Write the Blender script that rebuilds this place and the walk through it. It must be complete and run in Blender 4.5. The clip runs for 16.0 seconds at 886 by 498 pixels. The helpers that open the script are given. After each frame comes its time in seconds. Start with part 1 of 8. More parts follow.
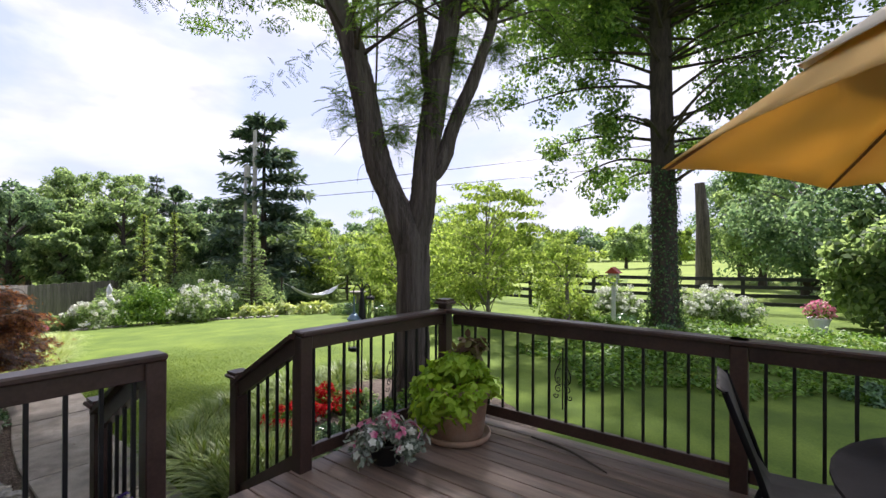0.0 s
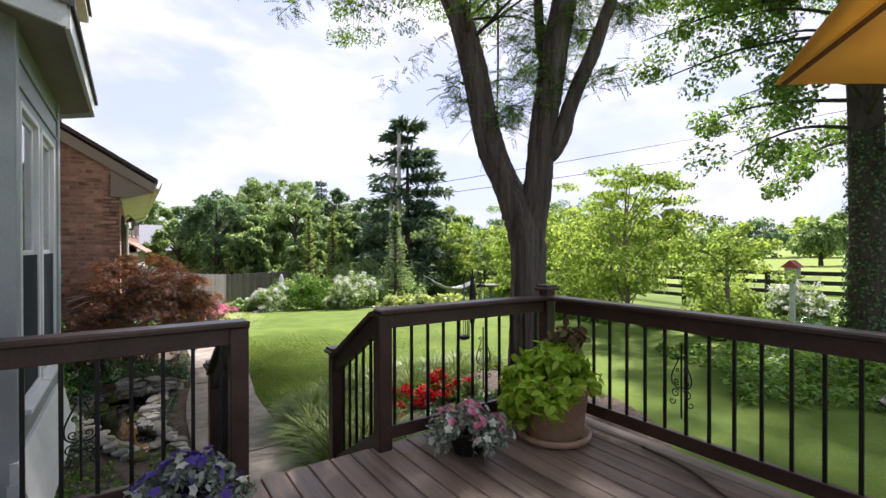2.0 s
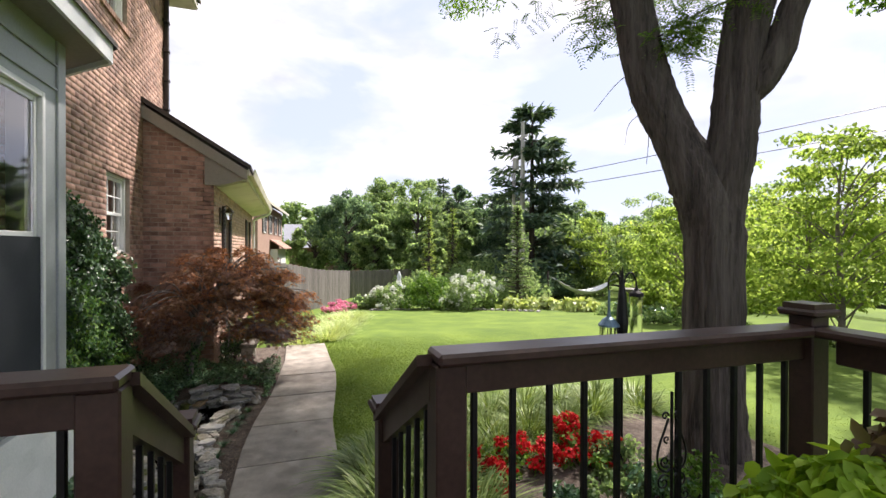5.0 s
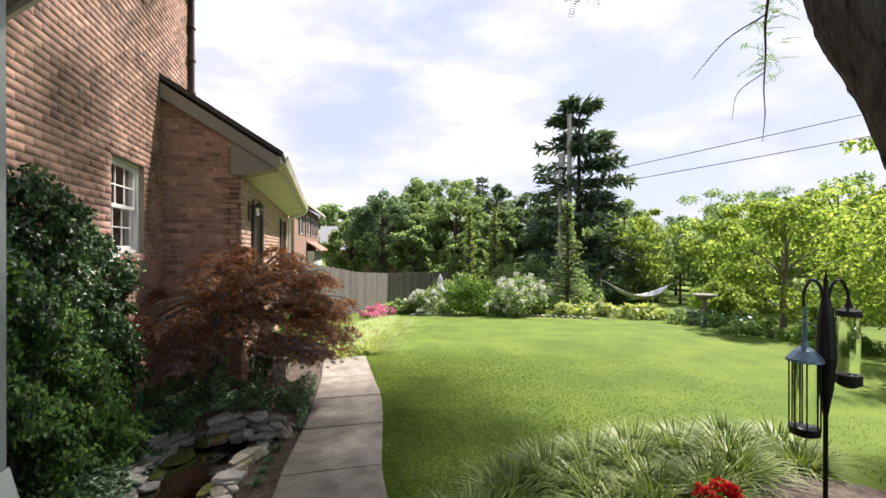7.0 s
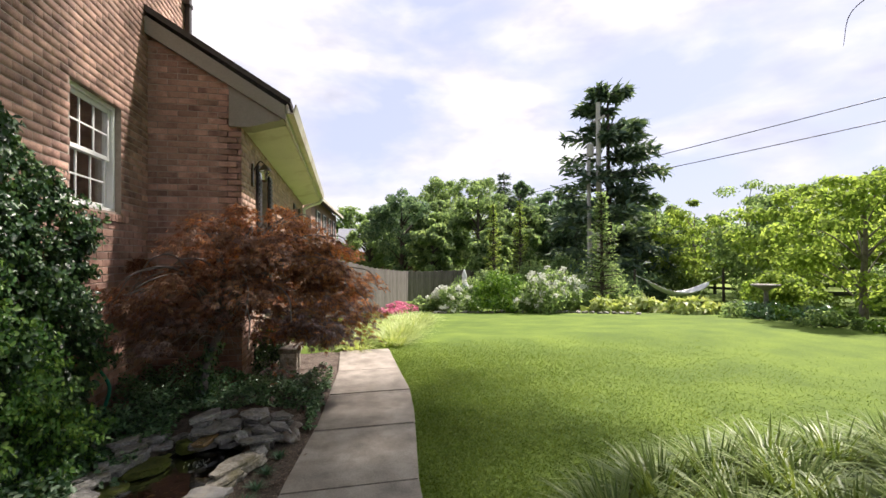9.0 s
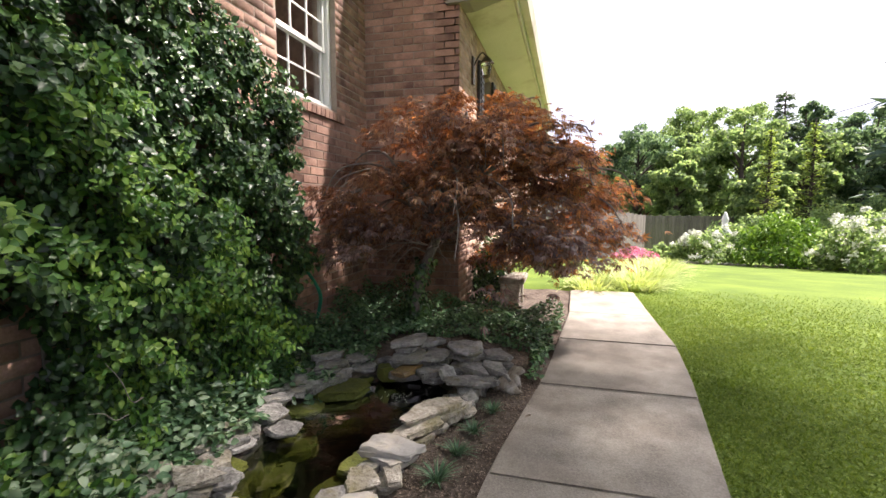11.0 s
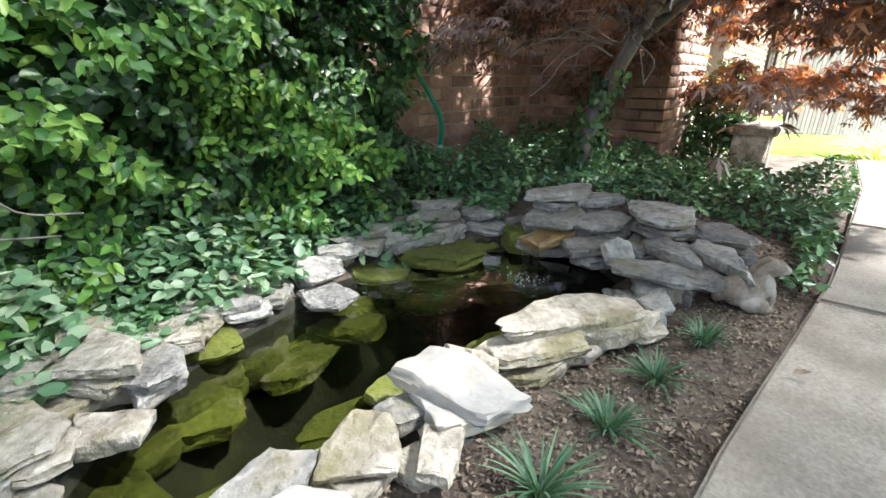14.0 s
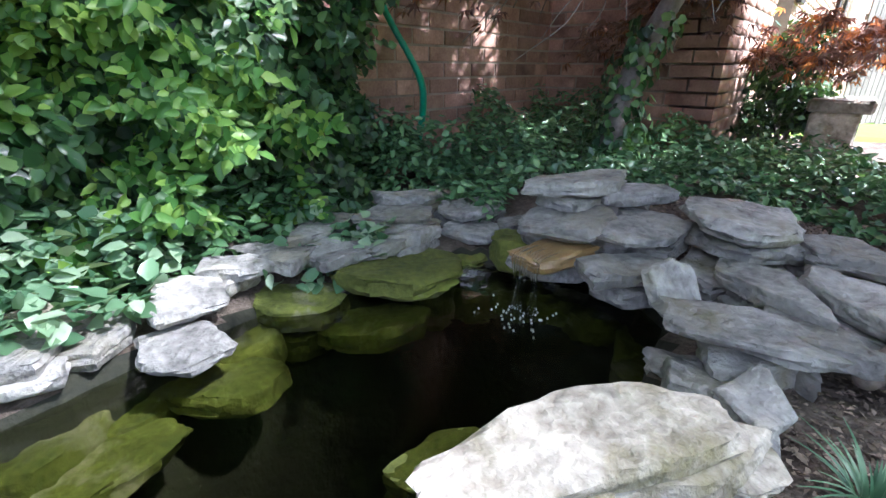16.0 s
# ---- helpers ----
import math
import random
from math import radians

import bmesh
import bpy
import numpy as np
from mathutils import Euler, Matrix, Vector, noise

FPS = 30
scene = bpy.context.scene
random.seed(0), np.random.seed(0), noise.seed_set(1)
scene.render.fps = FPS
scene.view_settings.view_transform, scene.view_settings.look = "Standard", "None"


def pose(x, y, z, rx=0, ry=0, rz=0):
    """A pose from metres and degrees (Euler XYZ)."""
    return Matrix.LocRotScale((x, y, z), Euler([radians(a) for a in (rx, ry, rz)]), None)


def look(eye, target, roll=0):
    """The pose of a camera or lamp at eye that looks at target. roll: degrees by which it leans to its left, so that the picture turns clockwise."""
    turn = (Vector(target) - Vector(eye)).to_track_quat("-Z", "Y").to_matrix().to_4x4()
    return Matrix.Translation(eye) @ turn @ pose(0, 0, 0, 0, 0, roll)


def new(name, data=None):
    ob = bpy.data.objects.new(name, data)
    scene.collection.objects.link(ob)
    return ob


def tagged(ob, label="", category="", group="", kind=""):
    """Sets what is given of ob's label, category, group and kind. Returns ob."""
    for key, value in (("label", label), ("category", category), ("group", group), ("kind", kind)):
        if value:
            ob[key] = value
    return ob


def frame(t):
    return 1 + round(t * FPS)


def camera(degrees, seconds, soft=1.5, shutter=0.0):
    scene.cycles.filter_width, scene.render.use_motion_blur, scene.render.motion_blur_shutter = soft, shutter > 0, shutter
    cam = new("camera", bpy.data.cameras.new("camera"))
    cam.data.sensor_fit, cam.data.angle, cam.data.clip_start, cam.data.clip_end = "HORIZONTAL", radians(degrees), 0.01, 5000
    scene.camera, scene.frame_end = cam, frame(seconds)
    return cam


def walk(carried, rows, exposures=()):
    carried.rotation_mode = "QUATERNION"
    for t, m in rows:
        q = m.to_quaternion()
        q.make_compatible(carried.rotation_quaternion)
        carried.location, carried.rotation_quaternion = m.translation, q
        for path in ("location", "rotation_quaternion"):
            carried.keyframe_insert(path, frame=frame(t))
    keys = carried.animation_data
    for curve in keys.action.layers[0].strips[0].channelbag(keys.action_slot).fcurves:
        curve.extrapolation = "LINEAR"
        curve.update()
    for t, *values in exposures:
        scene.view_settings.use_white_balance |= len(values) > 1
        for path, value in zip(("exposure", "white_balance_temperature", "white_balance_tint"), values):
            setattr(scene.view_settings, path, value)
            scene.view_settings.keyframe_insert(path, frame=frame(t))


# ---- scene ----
cam = camera(88.3, 16.0)
METRES, EYE, TILT, LEAN, TURN = 8.0, 1.5, 0.0, 0.0, 37.7
ROWS = [
    (0.0, 0.0, 0.0, 0.0, -0.0, 0.17, -0.23),
    (0.5, 0.0075, 0.0006, -0.0011, 5.2, 0.05, -0.09),
    (1.0, 0.0242, 0.0061, -0.0052, 10.86, -0.04, 0.06),
    (1.5, 0.0359, 0.0174, -0.0107, 15.1, -0.18, 0.07),
    (2.0, 0.0483, 0.0381, -0.0164, 17.97, -0.29, 0.11),
    (2.5, 0.0597, 0.0684, -0.022, 21.09, -0.37, 0.12),
    (3.0, 0.0575, 0.1041, -0.0277, 24.06, -0.47, 0.0),
    (3.5, 0.0483, 0.1428, -0.0318, 26.45, -0.47, -0.05),
    (4.0, 0.0315, 0.1792, -0.0322, 28.83, -0.42, -0.12),
    (4.5, 0.006, 0.2118, -0.0307, 31.06, -0.4, -0.18),
    (5.0, -0.024, 0.2427, -0.0291, 33.59, -0.35, -0.16),
    (7.5, -0.1737, 0.3566, -0.0404, 37.85, -0.06, 0.0),
    (8.0, -0.1961, 0.3779, -0.0546, 37.83, -0.02, 0.05),
    (10.5, -0.3571, 0.4966, -0.1394, 56.36, -0.9, 0.06),
    (11.0, -0.3867, 0.5073, -0.1436, 67.47, -5.31, 0.0),
    (11.5, -0.4053, 0.5194, -0.1473, 76.84, -10.42, 0.08),
    (12.0, -0.4318, 0.5275, -0.1587, 83.25, -14.22, 0.02),
    (12.5, -0.4565, 0.5343, -0.1727, 85.56, -16.03, 0.11),
    (13.0, -0.4762, 0.5442, -0.1825, 87.29, -17.66, 0.05),
    (13.5, -0.4922, 0.5553, -0.1909, 89.01, -19.13, -0.03),
    (14.0, -0.5115, 0.5647, -0.1982, 90.48, -20.71, -0.16),
    (14.5, -0.534, 0.5702, -0.2086, 91.58, -21.61, -0.28),
    (15.0, -0.55, 0.5742, -0.2148, 92.24, -21.86, -0.3),
    (15.5, -0.5635, 0.5795, -0.2177, 92.87, -21.86, -0.28),
    (16.0, -0.5812, 0.5847, -0.2155, 93.46, -21.98, -0.32),
]
walk(cam, [(t, pose(0, 0, EYE, TILT, LEAN, TURN) @ pose(METRES * x, METRES * y, METRES * z, 90 + pitch, roll, yaw)) for t, x, y, z, yaw, pitch, roll in ROWS],
     exposures=[(0.0, 1.12, 6250, 22), (5.0, 1.22, 6550, 19), (8.0, 1.0, 6650, 17), (10.5, 1.42, 6750, 22), (12.0, 2.5, 6650, 22), (13.5, 2.9, 6150, 12), (14.5, 2.88, 5900, 12), (16.0, 3.05, 5450, 18)])

# ---- world and sun ----
SUN_DIR = Vector((-0.30, 0.52, 0.80)).normalized()
world = bpy.data.worlds.new("world")
scene.world = world
world.use_nodes = True
wn, wl = world.node_tree.nodes, world.node_tree.links
wn.clear()
w_out = wn.new("ShaderNodeOutputWorld")
w_bg = wn.new("ShaderNodeBackground")
w_sky = wn.new("ShaderNodeTexSky")
w_sky.sky_type = "NISHITA"
w_sky.sun_disc = False
w_sky.sun_elevation = math.asin(SUN_DIR.z)
w_sky.sun_rotation = math.atan2(SUN_DIR.x, SUN_DIR.y)
w_sky.air_density, w_sky.dust_density, w_sky.ozone_density = 1.0, 1.5, 2.0
w_tc = wn.new("ShaderNodeTexCoord")
w_map = wn.new("ShaderNodeMapping")
w_map.inputs["Scale"].default_value = (1.0, 1.0, 2.6)
w_n1 = wn.new("ShaderNodeTexNoise")
w_n1.inputs["Scale"].default_value = 2.3
w_n1.inputs["Detail"].default_value = 9.0
w_n1.inputs["Roughness"].default_value = 0.52
w_n1.inputs["Distortion"].default_value = 0.25
w_ramp = wn.new("ShaderNodeValToRGB")
w_ramp.color_ramp.elements[0].position, w_ramp.color_ramp.elements[1].position = 0.40, 0.60
w_n2 = wn.new("ShaderNodeTexNoise")
w_n2.inputs["Scale"].default_value = 6.0
w_n2.inputs["Detail"].default_value = 6.0
w_r2 = wn.new("ShaderNodeValToRGB")
w_r2.color_ramp.elements[0].position, w_r2.color_ramp.elements[1].position = 0.3, 0.65
w_r2.color_ramp.elements[0].color = (4.8, 5.1, 5.8, 1)
w_r2.color_ramp.elements[1].color = (8.6, 8.7, 8.9, 1)
w_pale = wn.new("ShaderNodeMix")
w_pale.data_type = "RGBA"
w_pale.inputs[0].default_value = 0.78
w_pale.inputs[7].default_value = (5.1, 5.8, 7.4, 1)
w_mix = wn.new("ShaderNodeMix")
w_mix.data_type = "RGBA"
wl.new(w_tc.outputs["Generated"], w_map.inputs["Vector"])
wl.new(w_map.outputs[0], w_n1.inputs["Vector"])
wl.new(w_map.outputs[0], w_n2.inputs["Vector"])
wl.new(w_n1.outputs[0], w_ramp.inputs[0])
wl.new(w_n2.outputs[0], w_r2.inputs[0])
wl.new(w_sky.outputs[0], w_pale.inputs[6])
wl.new(w_ramp.outputs[0], w_mix.inputs[0])
wl.new(w_pale.outputs[2], w_mix.inputs[6])
wl.new(w_r2.outputs[0], w_mix.inputs[7])
wl.new(w_mix.outputs[2], w_bg.inputs[0])
w_bg.inputs[1].default_value = 0.072
wl.new(w_bg.outputs[0], w_out.inputs[0])
sun = new("sun", bpy.data.lights.new("sun", "SUN"))
sun.data.energy = 5.0
sun.data.angle = radians(1.8)
sun.data.color = (1.0, 0.95, 0.87)
sun.matrix_world = look(SUN_DIR * 50, (0, 0, 0))

# ---- material helpers ----


def ramp_node(nt, stops):
    r = nt.nodes.new("ShaderNodeValToRGB")
    e = r.color_ramp.elements
    while len(e) < len(stops):
        e.new(0.5)
    for el, (p, c) in zip(e, stops):
        el.position, el.color = p, (*c, 1)
    return r


def surface(name, dark, light, scale=6.0, rough=0.6, bump=0.3, fine=60.0, metal=0.0, vary=0.0, stain=None, stain_scale=1.2, stretch=(1, 1, 1), spec=0.5, dist=0.01, coords="Object", rough_vary=0.12, stain_lo=0.5, stain_hi=0.68):
    """Two scales of colour noise, a stain of its own shape, fine relief and varying gloss."""
    m = bpy.data.materials.new(name)
    m.use_nodes = True
    nt = m.node_tree
    N, K = nt.nodes, nt.links
    b = N["Principled BSDF"]
    b.inputs["Metallic"].default_value = metal
    b.inputs["Specular IOR Level"].default_value = spec
    tc = N.new("ShaderNodeTexCoord")
    mp = N.new("ShaderNodeMapping")
    mp.inputs["Scale"].default_value = stretch
    K.new(tc.outputs[coords], mp.inputs[0])
    info = N.new("ShaderNodeObjectInfo")
    off = N.new("ShaderNodeVectorMath")
    off.operation = "MULTIPLY_ADD"
    off.inputs[1].default_value = (17, 31, 23)
    K.new(info.outputs["Random"], off.inputs[0])
    K.new(mp.outputs[0], off.inputs[2])
    n1 = N.new("ShaderNodeTexNoise")
    n1.inputs["Scale"].default_value = scale
    n1.inputs["Detail"].default_value = 5
    K.new(off.outputs[0], n1.inputs["Vector"])
    n2 = N.new("ShaderNodeTexNoise")
    n2.inputs["Scale"].default_value = fine
    n2.inputs["Detail"].default_value = 4
    K.new(off.outputs[0], n2.inputs["Vector"])
    mixv = N.new("ShaderNodeMath")
    mixv.operation = "MULTIPLY_ADD"
    mixv.inputs[1].default_value = 0.4
    K.new(n2.outputs[0], mixv.inputs[0])
    sc = N.new("ShaderNodeMath")
    sc.operation = "MULTIPLY"
    sc.inputs[1].default_value = 0.6
    K.new(n1.outputs[0], sc.inputs[0])
    K.new(sc.outputs[0], mixv.inputs[2])
    cr = ramp_node(nt, [(0.32, dark), (0.66, light)])
    K.new(mixv.outputs[0], cr.inputs[0])
    col = cr.outputs[0]
    if stain:
        n3 = N.new("ShaderNodeTexNoise")
        n3.inputs["Scale"].default_value = stain_scale
        n3.inputs["Detail"].default_value = 6
        n3.inputs["Roughness"].default_value = 0.65
        K.new(off.outputs[0], n3.inputs["Vector"])
        sr = ramp_node(nt, [(stain_lo, (0, 0, 0)), (stain_hi, (1, 1, 1))])
        K.new(n3.outputs[0], sr.inputs[0])
        mx = N.new("ShaderNodeMix")
        mx.data_type = "RGBA"
        K.new(sr.outputs[0], mx.inputs[0])
        K.new(col, mx.inputs[6])
        mx.inputs[7].default_value = (*stain, 1)
        col = mx.outputs[2]
    if vary:
        hsv = N.new("ShaderNodeHueSaturation")
        geo = N.new("ShaderNodeNewGeometry")
        add = N.new("ShaderNodeMath")
        add.operation = "ADD"
        K.new(info.outputs["Random"], add.inputs[0])
        K.new(geo.outputs["Random Per Island"], add.inputs[1])
        fr = N.new("ShaderNodeMath")
        fr.operation = "FRACT"
        K.new(add.outputs[0], fr.inputs[0])
        mr = N.new("ShaderNodeMapRange")
        mr.inputs[3].default_value, mr.inputs[4].default_value = 1 - vary, 1 + vary
        K.new(fr.outputs[0], mr.inputs[0])
        K.new(mr.outputs[0], hsv.inputs["Value"])
        K.new(col, hsv.inputs["Color"])
        col = hsv.outputs[0]
    K.new(col, b.inputs["Base Color"])
    rr = N.new("ShaderNodeMapRange")
    rr.inputs[3].default_value, rr.inputs[4].default_value = max(0.03, rough - rough_vary), min(1, rough + rough_vary)
    K.new(n1.outputs[0], rr.inputs[0])
    K.new(rr.outputs[0], b.inputs["Roughness"])
    if bump:
        bp = N.new("ShaderNodeBump")
        bp.inputs["Strength"].default_value = bump
        bp.inputs["Distance"].default_value = dist
        K.new(mixv.outputs[0], bp.inputs["Height"])
        K.new(bp.outputs[0], b.inputs["Normal"])
    return m


def leafy(name, stops, rough=0.5, trans=0.35, spec=0.4, tint=(1.25, 1.2, 0.6), patch=0.35, patch_scale=1.6):
    """Leaves: each island picks its own tone, large patches lean lighter or darker, light shines through."""
    m = bpy.data.materials.new(name)
    m.use_nodes = True
    nt = m.node_tree
    N, K = nt.nodes, nt.links
    b = N["Principled BSDF"]
    b.inputs["Roughness"].default_value = rough
    b.inputs["Specular IOR Level"].default_value = spec
    geo = N.new("ShaderNodeNewGeometry")
    tc = N.new("ShaderNodeTexCoord")
    n = N.new("ShaderNodeTexNoise")
    n.inputs["Scale"].default_value = patch_scale
    n.inputs["Detail"].default_value = 3
    K.new(tc.outputs["Object"], n.inputs["Vector"])
    ma = N.new("ShaderNodeMath")
    ma.operation = "MULTIPLY_ADD"
    ma.inputs[1].default_value = 2 * patch
    ma.inputs[2].default_value = -patch
    K.new(n.outputs[0], ma.inputs[0])
    ad = N.new("ShaderNodeMath")
    ad.operation = "ADD"
    ad.use_clamp = True
    K.new(geo.outputs["Random Per Island"], ad.inputs[0])
    K.new(ma.outputs[0], ad.inputs[1])
    k = len(stops) - 1
    cr = ramp_node(nt, [(i / k, c) for i, c in enumerate(stops)])
    K.new(ad.outputs[0], cr.inputs[0])
    K.new(cr.outputs[0], b.inputs["Base Color"])
    tr = N.new("ShaderNodeBsdfTranslucent")
    tm = N.new("ShaderNodeMix")
    tm.data_type = "RGBA"
    tm.blend_type = "MULTIPLY"
    tm.inputs[0].default_value = 1.0
    tm.inputs[7].default_value = (*tint, 1)
    K.new(cr.outputs[0], tm.inputs[6])
    K.new(tm.outputs[2], tr.inputs[0])
    ms = N.new("ShaderNodeMixShader")
    ms.inputs[0].default_value = trans
    K.new(b.outputs[0], ms.inputs[1])
    K.new(tr.outputs[0], ms.inputs[2])
    K.new(ms.outputs[0], N["Material Output"].inputs[0])
    return m


def glassy(name, rough=0.02, ior=1.45, color=(1, 1, 1), alpha_mix=0.0):
    m = bpy.data.materials.new(name)
    m.use_nodes = True
    nt = m.node_tree
    b = nt.nodes["Principled BSDF"]
    b.inputs["Base Color"].default_value = (*color, 1)
    b.inputs["Roughness"].default_value = rough
    b.inputs["IOR"].default_value = ior
    b.inputs["Transmission Weight"].default_value = 1.0
    return m


# ---- materials ----
M = {}
M["deck"] = surface("deck_stain", (0.118, 0.078, 0.060), (0.262, 0.188, 0.148), 3.0, 0.48, 0.45, 40, vary=0.22, stretch=(0.35, 6, 6), stain=(0.05, 0.034, 0.028), stain_scale=1.1, dist=0.004)
M["rail"] = surface("rail_stain", (0.030, 0.0155, 0.012), (0.070, 0.039, 0.030), 4.0, 0.36, 0.3, 50, vary=0.12, stretch=(1, 1, 1), dist=0.003)
M["iron"] = surface("black_iron", (0.006, 0.006, 0.007), (0.014, 0.014, 0.015), 20, 0.4, 0.1, 120, metal=0.3)
M["brick"] = surface("brick", (0.25, 0.138, 0.102), (0.47, 0.295, 0.222), 9, 0.85, 0.6, 90, vary=0.30, stain=(0.14, 0.075, 0.058), stain_scale=3.0, dist=0.004)
M["brick_wing"] = surface("brick_pale", (0.27, 0.16, 0.115), (0.45, 0.30, 0.23), 9, 0.85, 0.6, 90, vary=0.24, dist=0.004)
M["mortar"] = surface("mortar", (0.27, 0.22, 0.18), (0.42, 0.35, 0.29), 14, 0.95, 0.6, 120, stain=(0.2, 0.15, 0.12), stain_scale=2.5, dist=0.004)
M["white"] = surface("white_paint", (0.62, 0.64, 0.62), (0.80, 0.81, 0.79), 3, 0.45, 0.08, 80, stain=(0.55, 0.55, 0.5), stain_scale=2.0, stain_lo=0.6, stain_hi=0.9)
M["greytrim"] = surface("grey_siding_paint", (0.30, 0.325, 0.33), (0.39, 0.42, 0.42), 2.2, 0.5, 0.12, 60, vary=0.05, stain=(0.27, 0.28, 0.28), stain_scale=1.4)
M["cream"] = surface("cream_paint", (0.46, 0.44, 0.35), (0.58, 0.555, 0.46), 2.2, 0.5, 0.1, 60, stain=(0.38, 0.34, 0.25), stain_scale=1.8)
M["soffit"] = surface("taupe_soffit", (0.22, 0.20, 0.165), (0.30, 0.275, 0.23), 2.0, 0.6, 0.1, 50)
M["shingle"] = surface("shingles", (0.05, 0.045, 0.043), (0.115, 0.10, 0.095), 8, 0.9, 0.7, 80, vary=0.25)
M["roofgrey"] = surface("grey_shingles", (0.16, 0.17, 0.19), (0.26, 0.27, 0.29), 8, 0.9, 0.4, 60, vary=0.1)
M["shutter"] = surface("dark_shutter", (0.020, 0.016, 0.015), (0.04, 0.032, 0.03), 6, 0.5, 0.1, 60)
# near-black colour that stands in for the shade inside rooms
M["unlit_room"] = surface("unlit_room_black", (0.012, 0.012, 0.013), (0.03, 0.03, 0.03), 2, 0.9, 0.0)
M["curtain"] = surface("pale_curtain", (0.35, 0.34, 0.33), (0.5, 0.49, 0.47), 3, 0.9, 0.3, 30, stretch=(14, 14, 0.3))
M["screen"] = surface("window_screen", (0.035, 0.04, 0.045), (0.055, 0.06, 0.065), 2, 0.9, 0.05, 200, spec=0.05)
# darker blotches stand for weathering and also for dappled shade on the walk
M["concrete"] = surface("concrete", (0.132, 0.117, 0.096), (0.362, 0.328, 0.280), 5.0, 0.9, 0.8, 130, vary=0.10, stain=(0.142, 0.118, 0.092), stain_scale=2.2, dist=0.008, stain_lo=0.5, stain_hi=0.78, coords="Object")
M["lawn"] = surface("lawn_ground", (0.062, 0.110, 0.016), (0.150, 0.215, 0.038), 1.4, 0.9, 0.35, 42, stain=(0.075, 0.122, 0.022), stain_scale=0.9, dist=0.02, spec=0.15)
M["pasture"] = surface("pasture", (0.13, 0.19, 0.04), (0.22, 0.28, 0.07), 0.25, 0.95, 0.4, 8, spec=0.1)
M["soil"] = surface("mulch", (0.048, 0.038, 0.031), (0.175, 0.142, 0.115), 26, 0.95, 1.0, 110, stain=(0.05, 0.035, 0.027), stain_scale=5, dist=0.02, spec=0.2)
M["chips"] = surface("mulch_chips", (0.07, 0.052, 0.039), (0.27, 0.215, 0.168), 30, 0.9, 0.4, 90, vary=0.45, spec=0.2)
M["stone"] = surface("flagstone", (0.100, 0.096, 0.088), (0.43, 0.415, 0.385), 14, 0.82, 1.0, 55, vary=0.28, stain=(0.19, 0.17, 0.115), stain_scale=7, dist=0.03)
M["stone_white"] = surface("limestone", (0.29, 0.28, 0.256), (0.43, 0.418, 0.395), 11, 0.85, 0.9, 36, vary=0.08, stain=(0.50, 0.44, 0.34), stain_scale=4, dist=0.01)
M["stone_tan"] = surface("tan_fieldstone", (0.13, 0.112, 0.082), (0.50, 0.46, 0.39), 14, 0.84, 1.0, 55, vary=0.2, stain=(0.17, 0.15, 0.075), stain_scale=6, dist=0.03)
M["stone_moss"] = surface("mossy_stone", (0.040, 0.052, 0.008), (0.150, 0.165, 0.026), 7, 0.95, 0.9, 70, vary=0.2, stain=(0.24, 0.22, 0.16), stain_scale=4.0, dist=0.015, stain_lo=0.56, stain_hi=0.66)
M["stone_rust"] = surface("wet_rust_stone", (0.22, 0.125, 0.045), (0.42, 0.29, 0.13), 9, 0.35, 0.6, 60, stain=(0.14, 0.09, 0.05), stain_scale=6, dist=0.01)
M["pondbed"] = surface("pond_bed", (0.006, 0.007, 0.004), (0.022, 0.023, 0.010), 7, 0.85, 0.6, 50, stain=(0.05, 0.052, 0.016), stain_scale=3.2, dist=0.02, stain_lo=0.55, stain_hi=0.75)
M["bark"] = surface("locust_bark", (0.016, 0.012, 0.010), (0.125, 0.100, 0.086), 20, 0.95, 1.0, 70, stretch=(1, 1, 0.07), dist=0.05, stain=(0.15, 0.13, 0.11), stain_scale=3.5)
M["bark_dark"] = surface("dark_bark", (0.022, 0.017, 0.014), (0.085, 0.066, 0.052), 9, 0.95, 1.0, 40, stretch=(1, 1, 0.2), dist=0.05)
M["bark_grey"] = surface("maple_bark", (0.10, 0.085, 0.075), (0.25, 0.22, 0.20), 14, 0.9, 0.5, 60)
M["twig"] = surface("bare_twig", (0.14, 0.12, 0.105), (0.30, 0.27, 0.245), 14, 0.8, 0.2, 60)
M["fence"] = surface("weathered_fence", (0.095, 0.085, 0.076), (0.205, 0.188, 0.172), 4, 0.9, 0.4, 40, vary=0.22, stretch=(6, 6, 0.6))
M["blackfence"] = surface("black_fence", (0.012, 0.012, 0.012), (0.03, 0.03, 0.03), 5, 0.7, 0.2, 40)
M["pole"] = surface("pale_pole", (0.30, 0.29, 0.27), (0.47, 0.45, 0.42), 5, 0.85, 0.3, 40, stretch=(3, 3, 0.3))
M["terracotta"] = surface("terracotta", (0.26, 0.155, 0.10), (0.42, 0.27, 0.185), 6, 0.8, 0.3, 70, stain=(0.38, 0.29, 0.22), stain_scale=4)
M["darkpot"] = surface("dark_pot", (0.015, 0.014, 0.014), (0.030, 0.028, 0.026), 6, 0.65, 0.1, 60, spec=0.25)
M["canvas"] = leafy("umbrella_canvas", [(0.74, 0.57, 0.26), (0.78, 0.61, 0.30)], 0.9, 0.58, 0.1, tint=(1.1, 0.95, 0.6), patch=0.5)
M["canvas_top"] = leafy("umbrella_canvas_top", [(0.74, 0.70, 0.62), (0.80, 0.76, 0.69)], 0.9, 0.3, 0.1, tint=(1.1, 0.95, 0.6), patch=0.5)
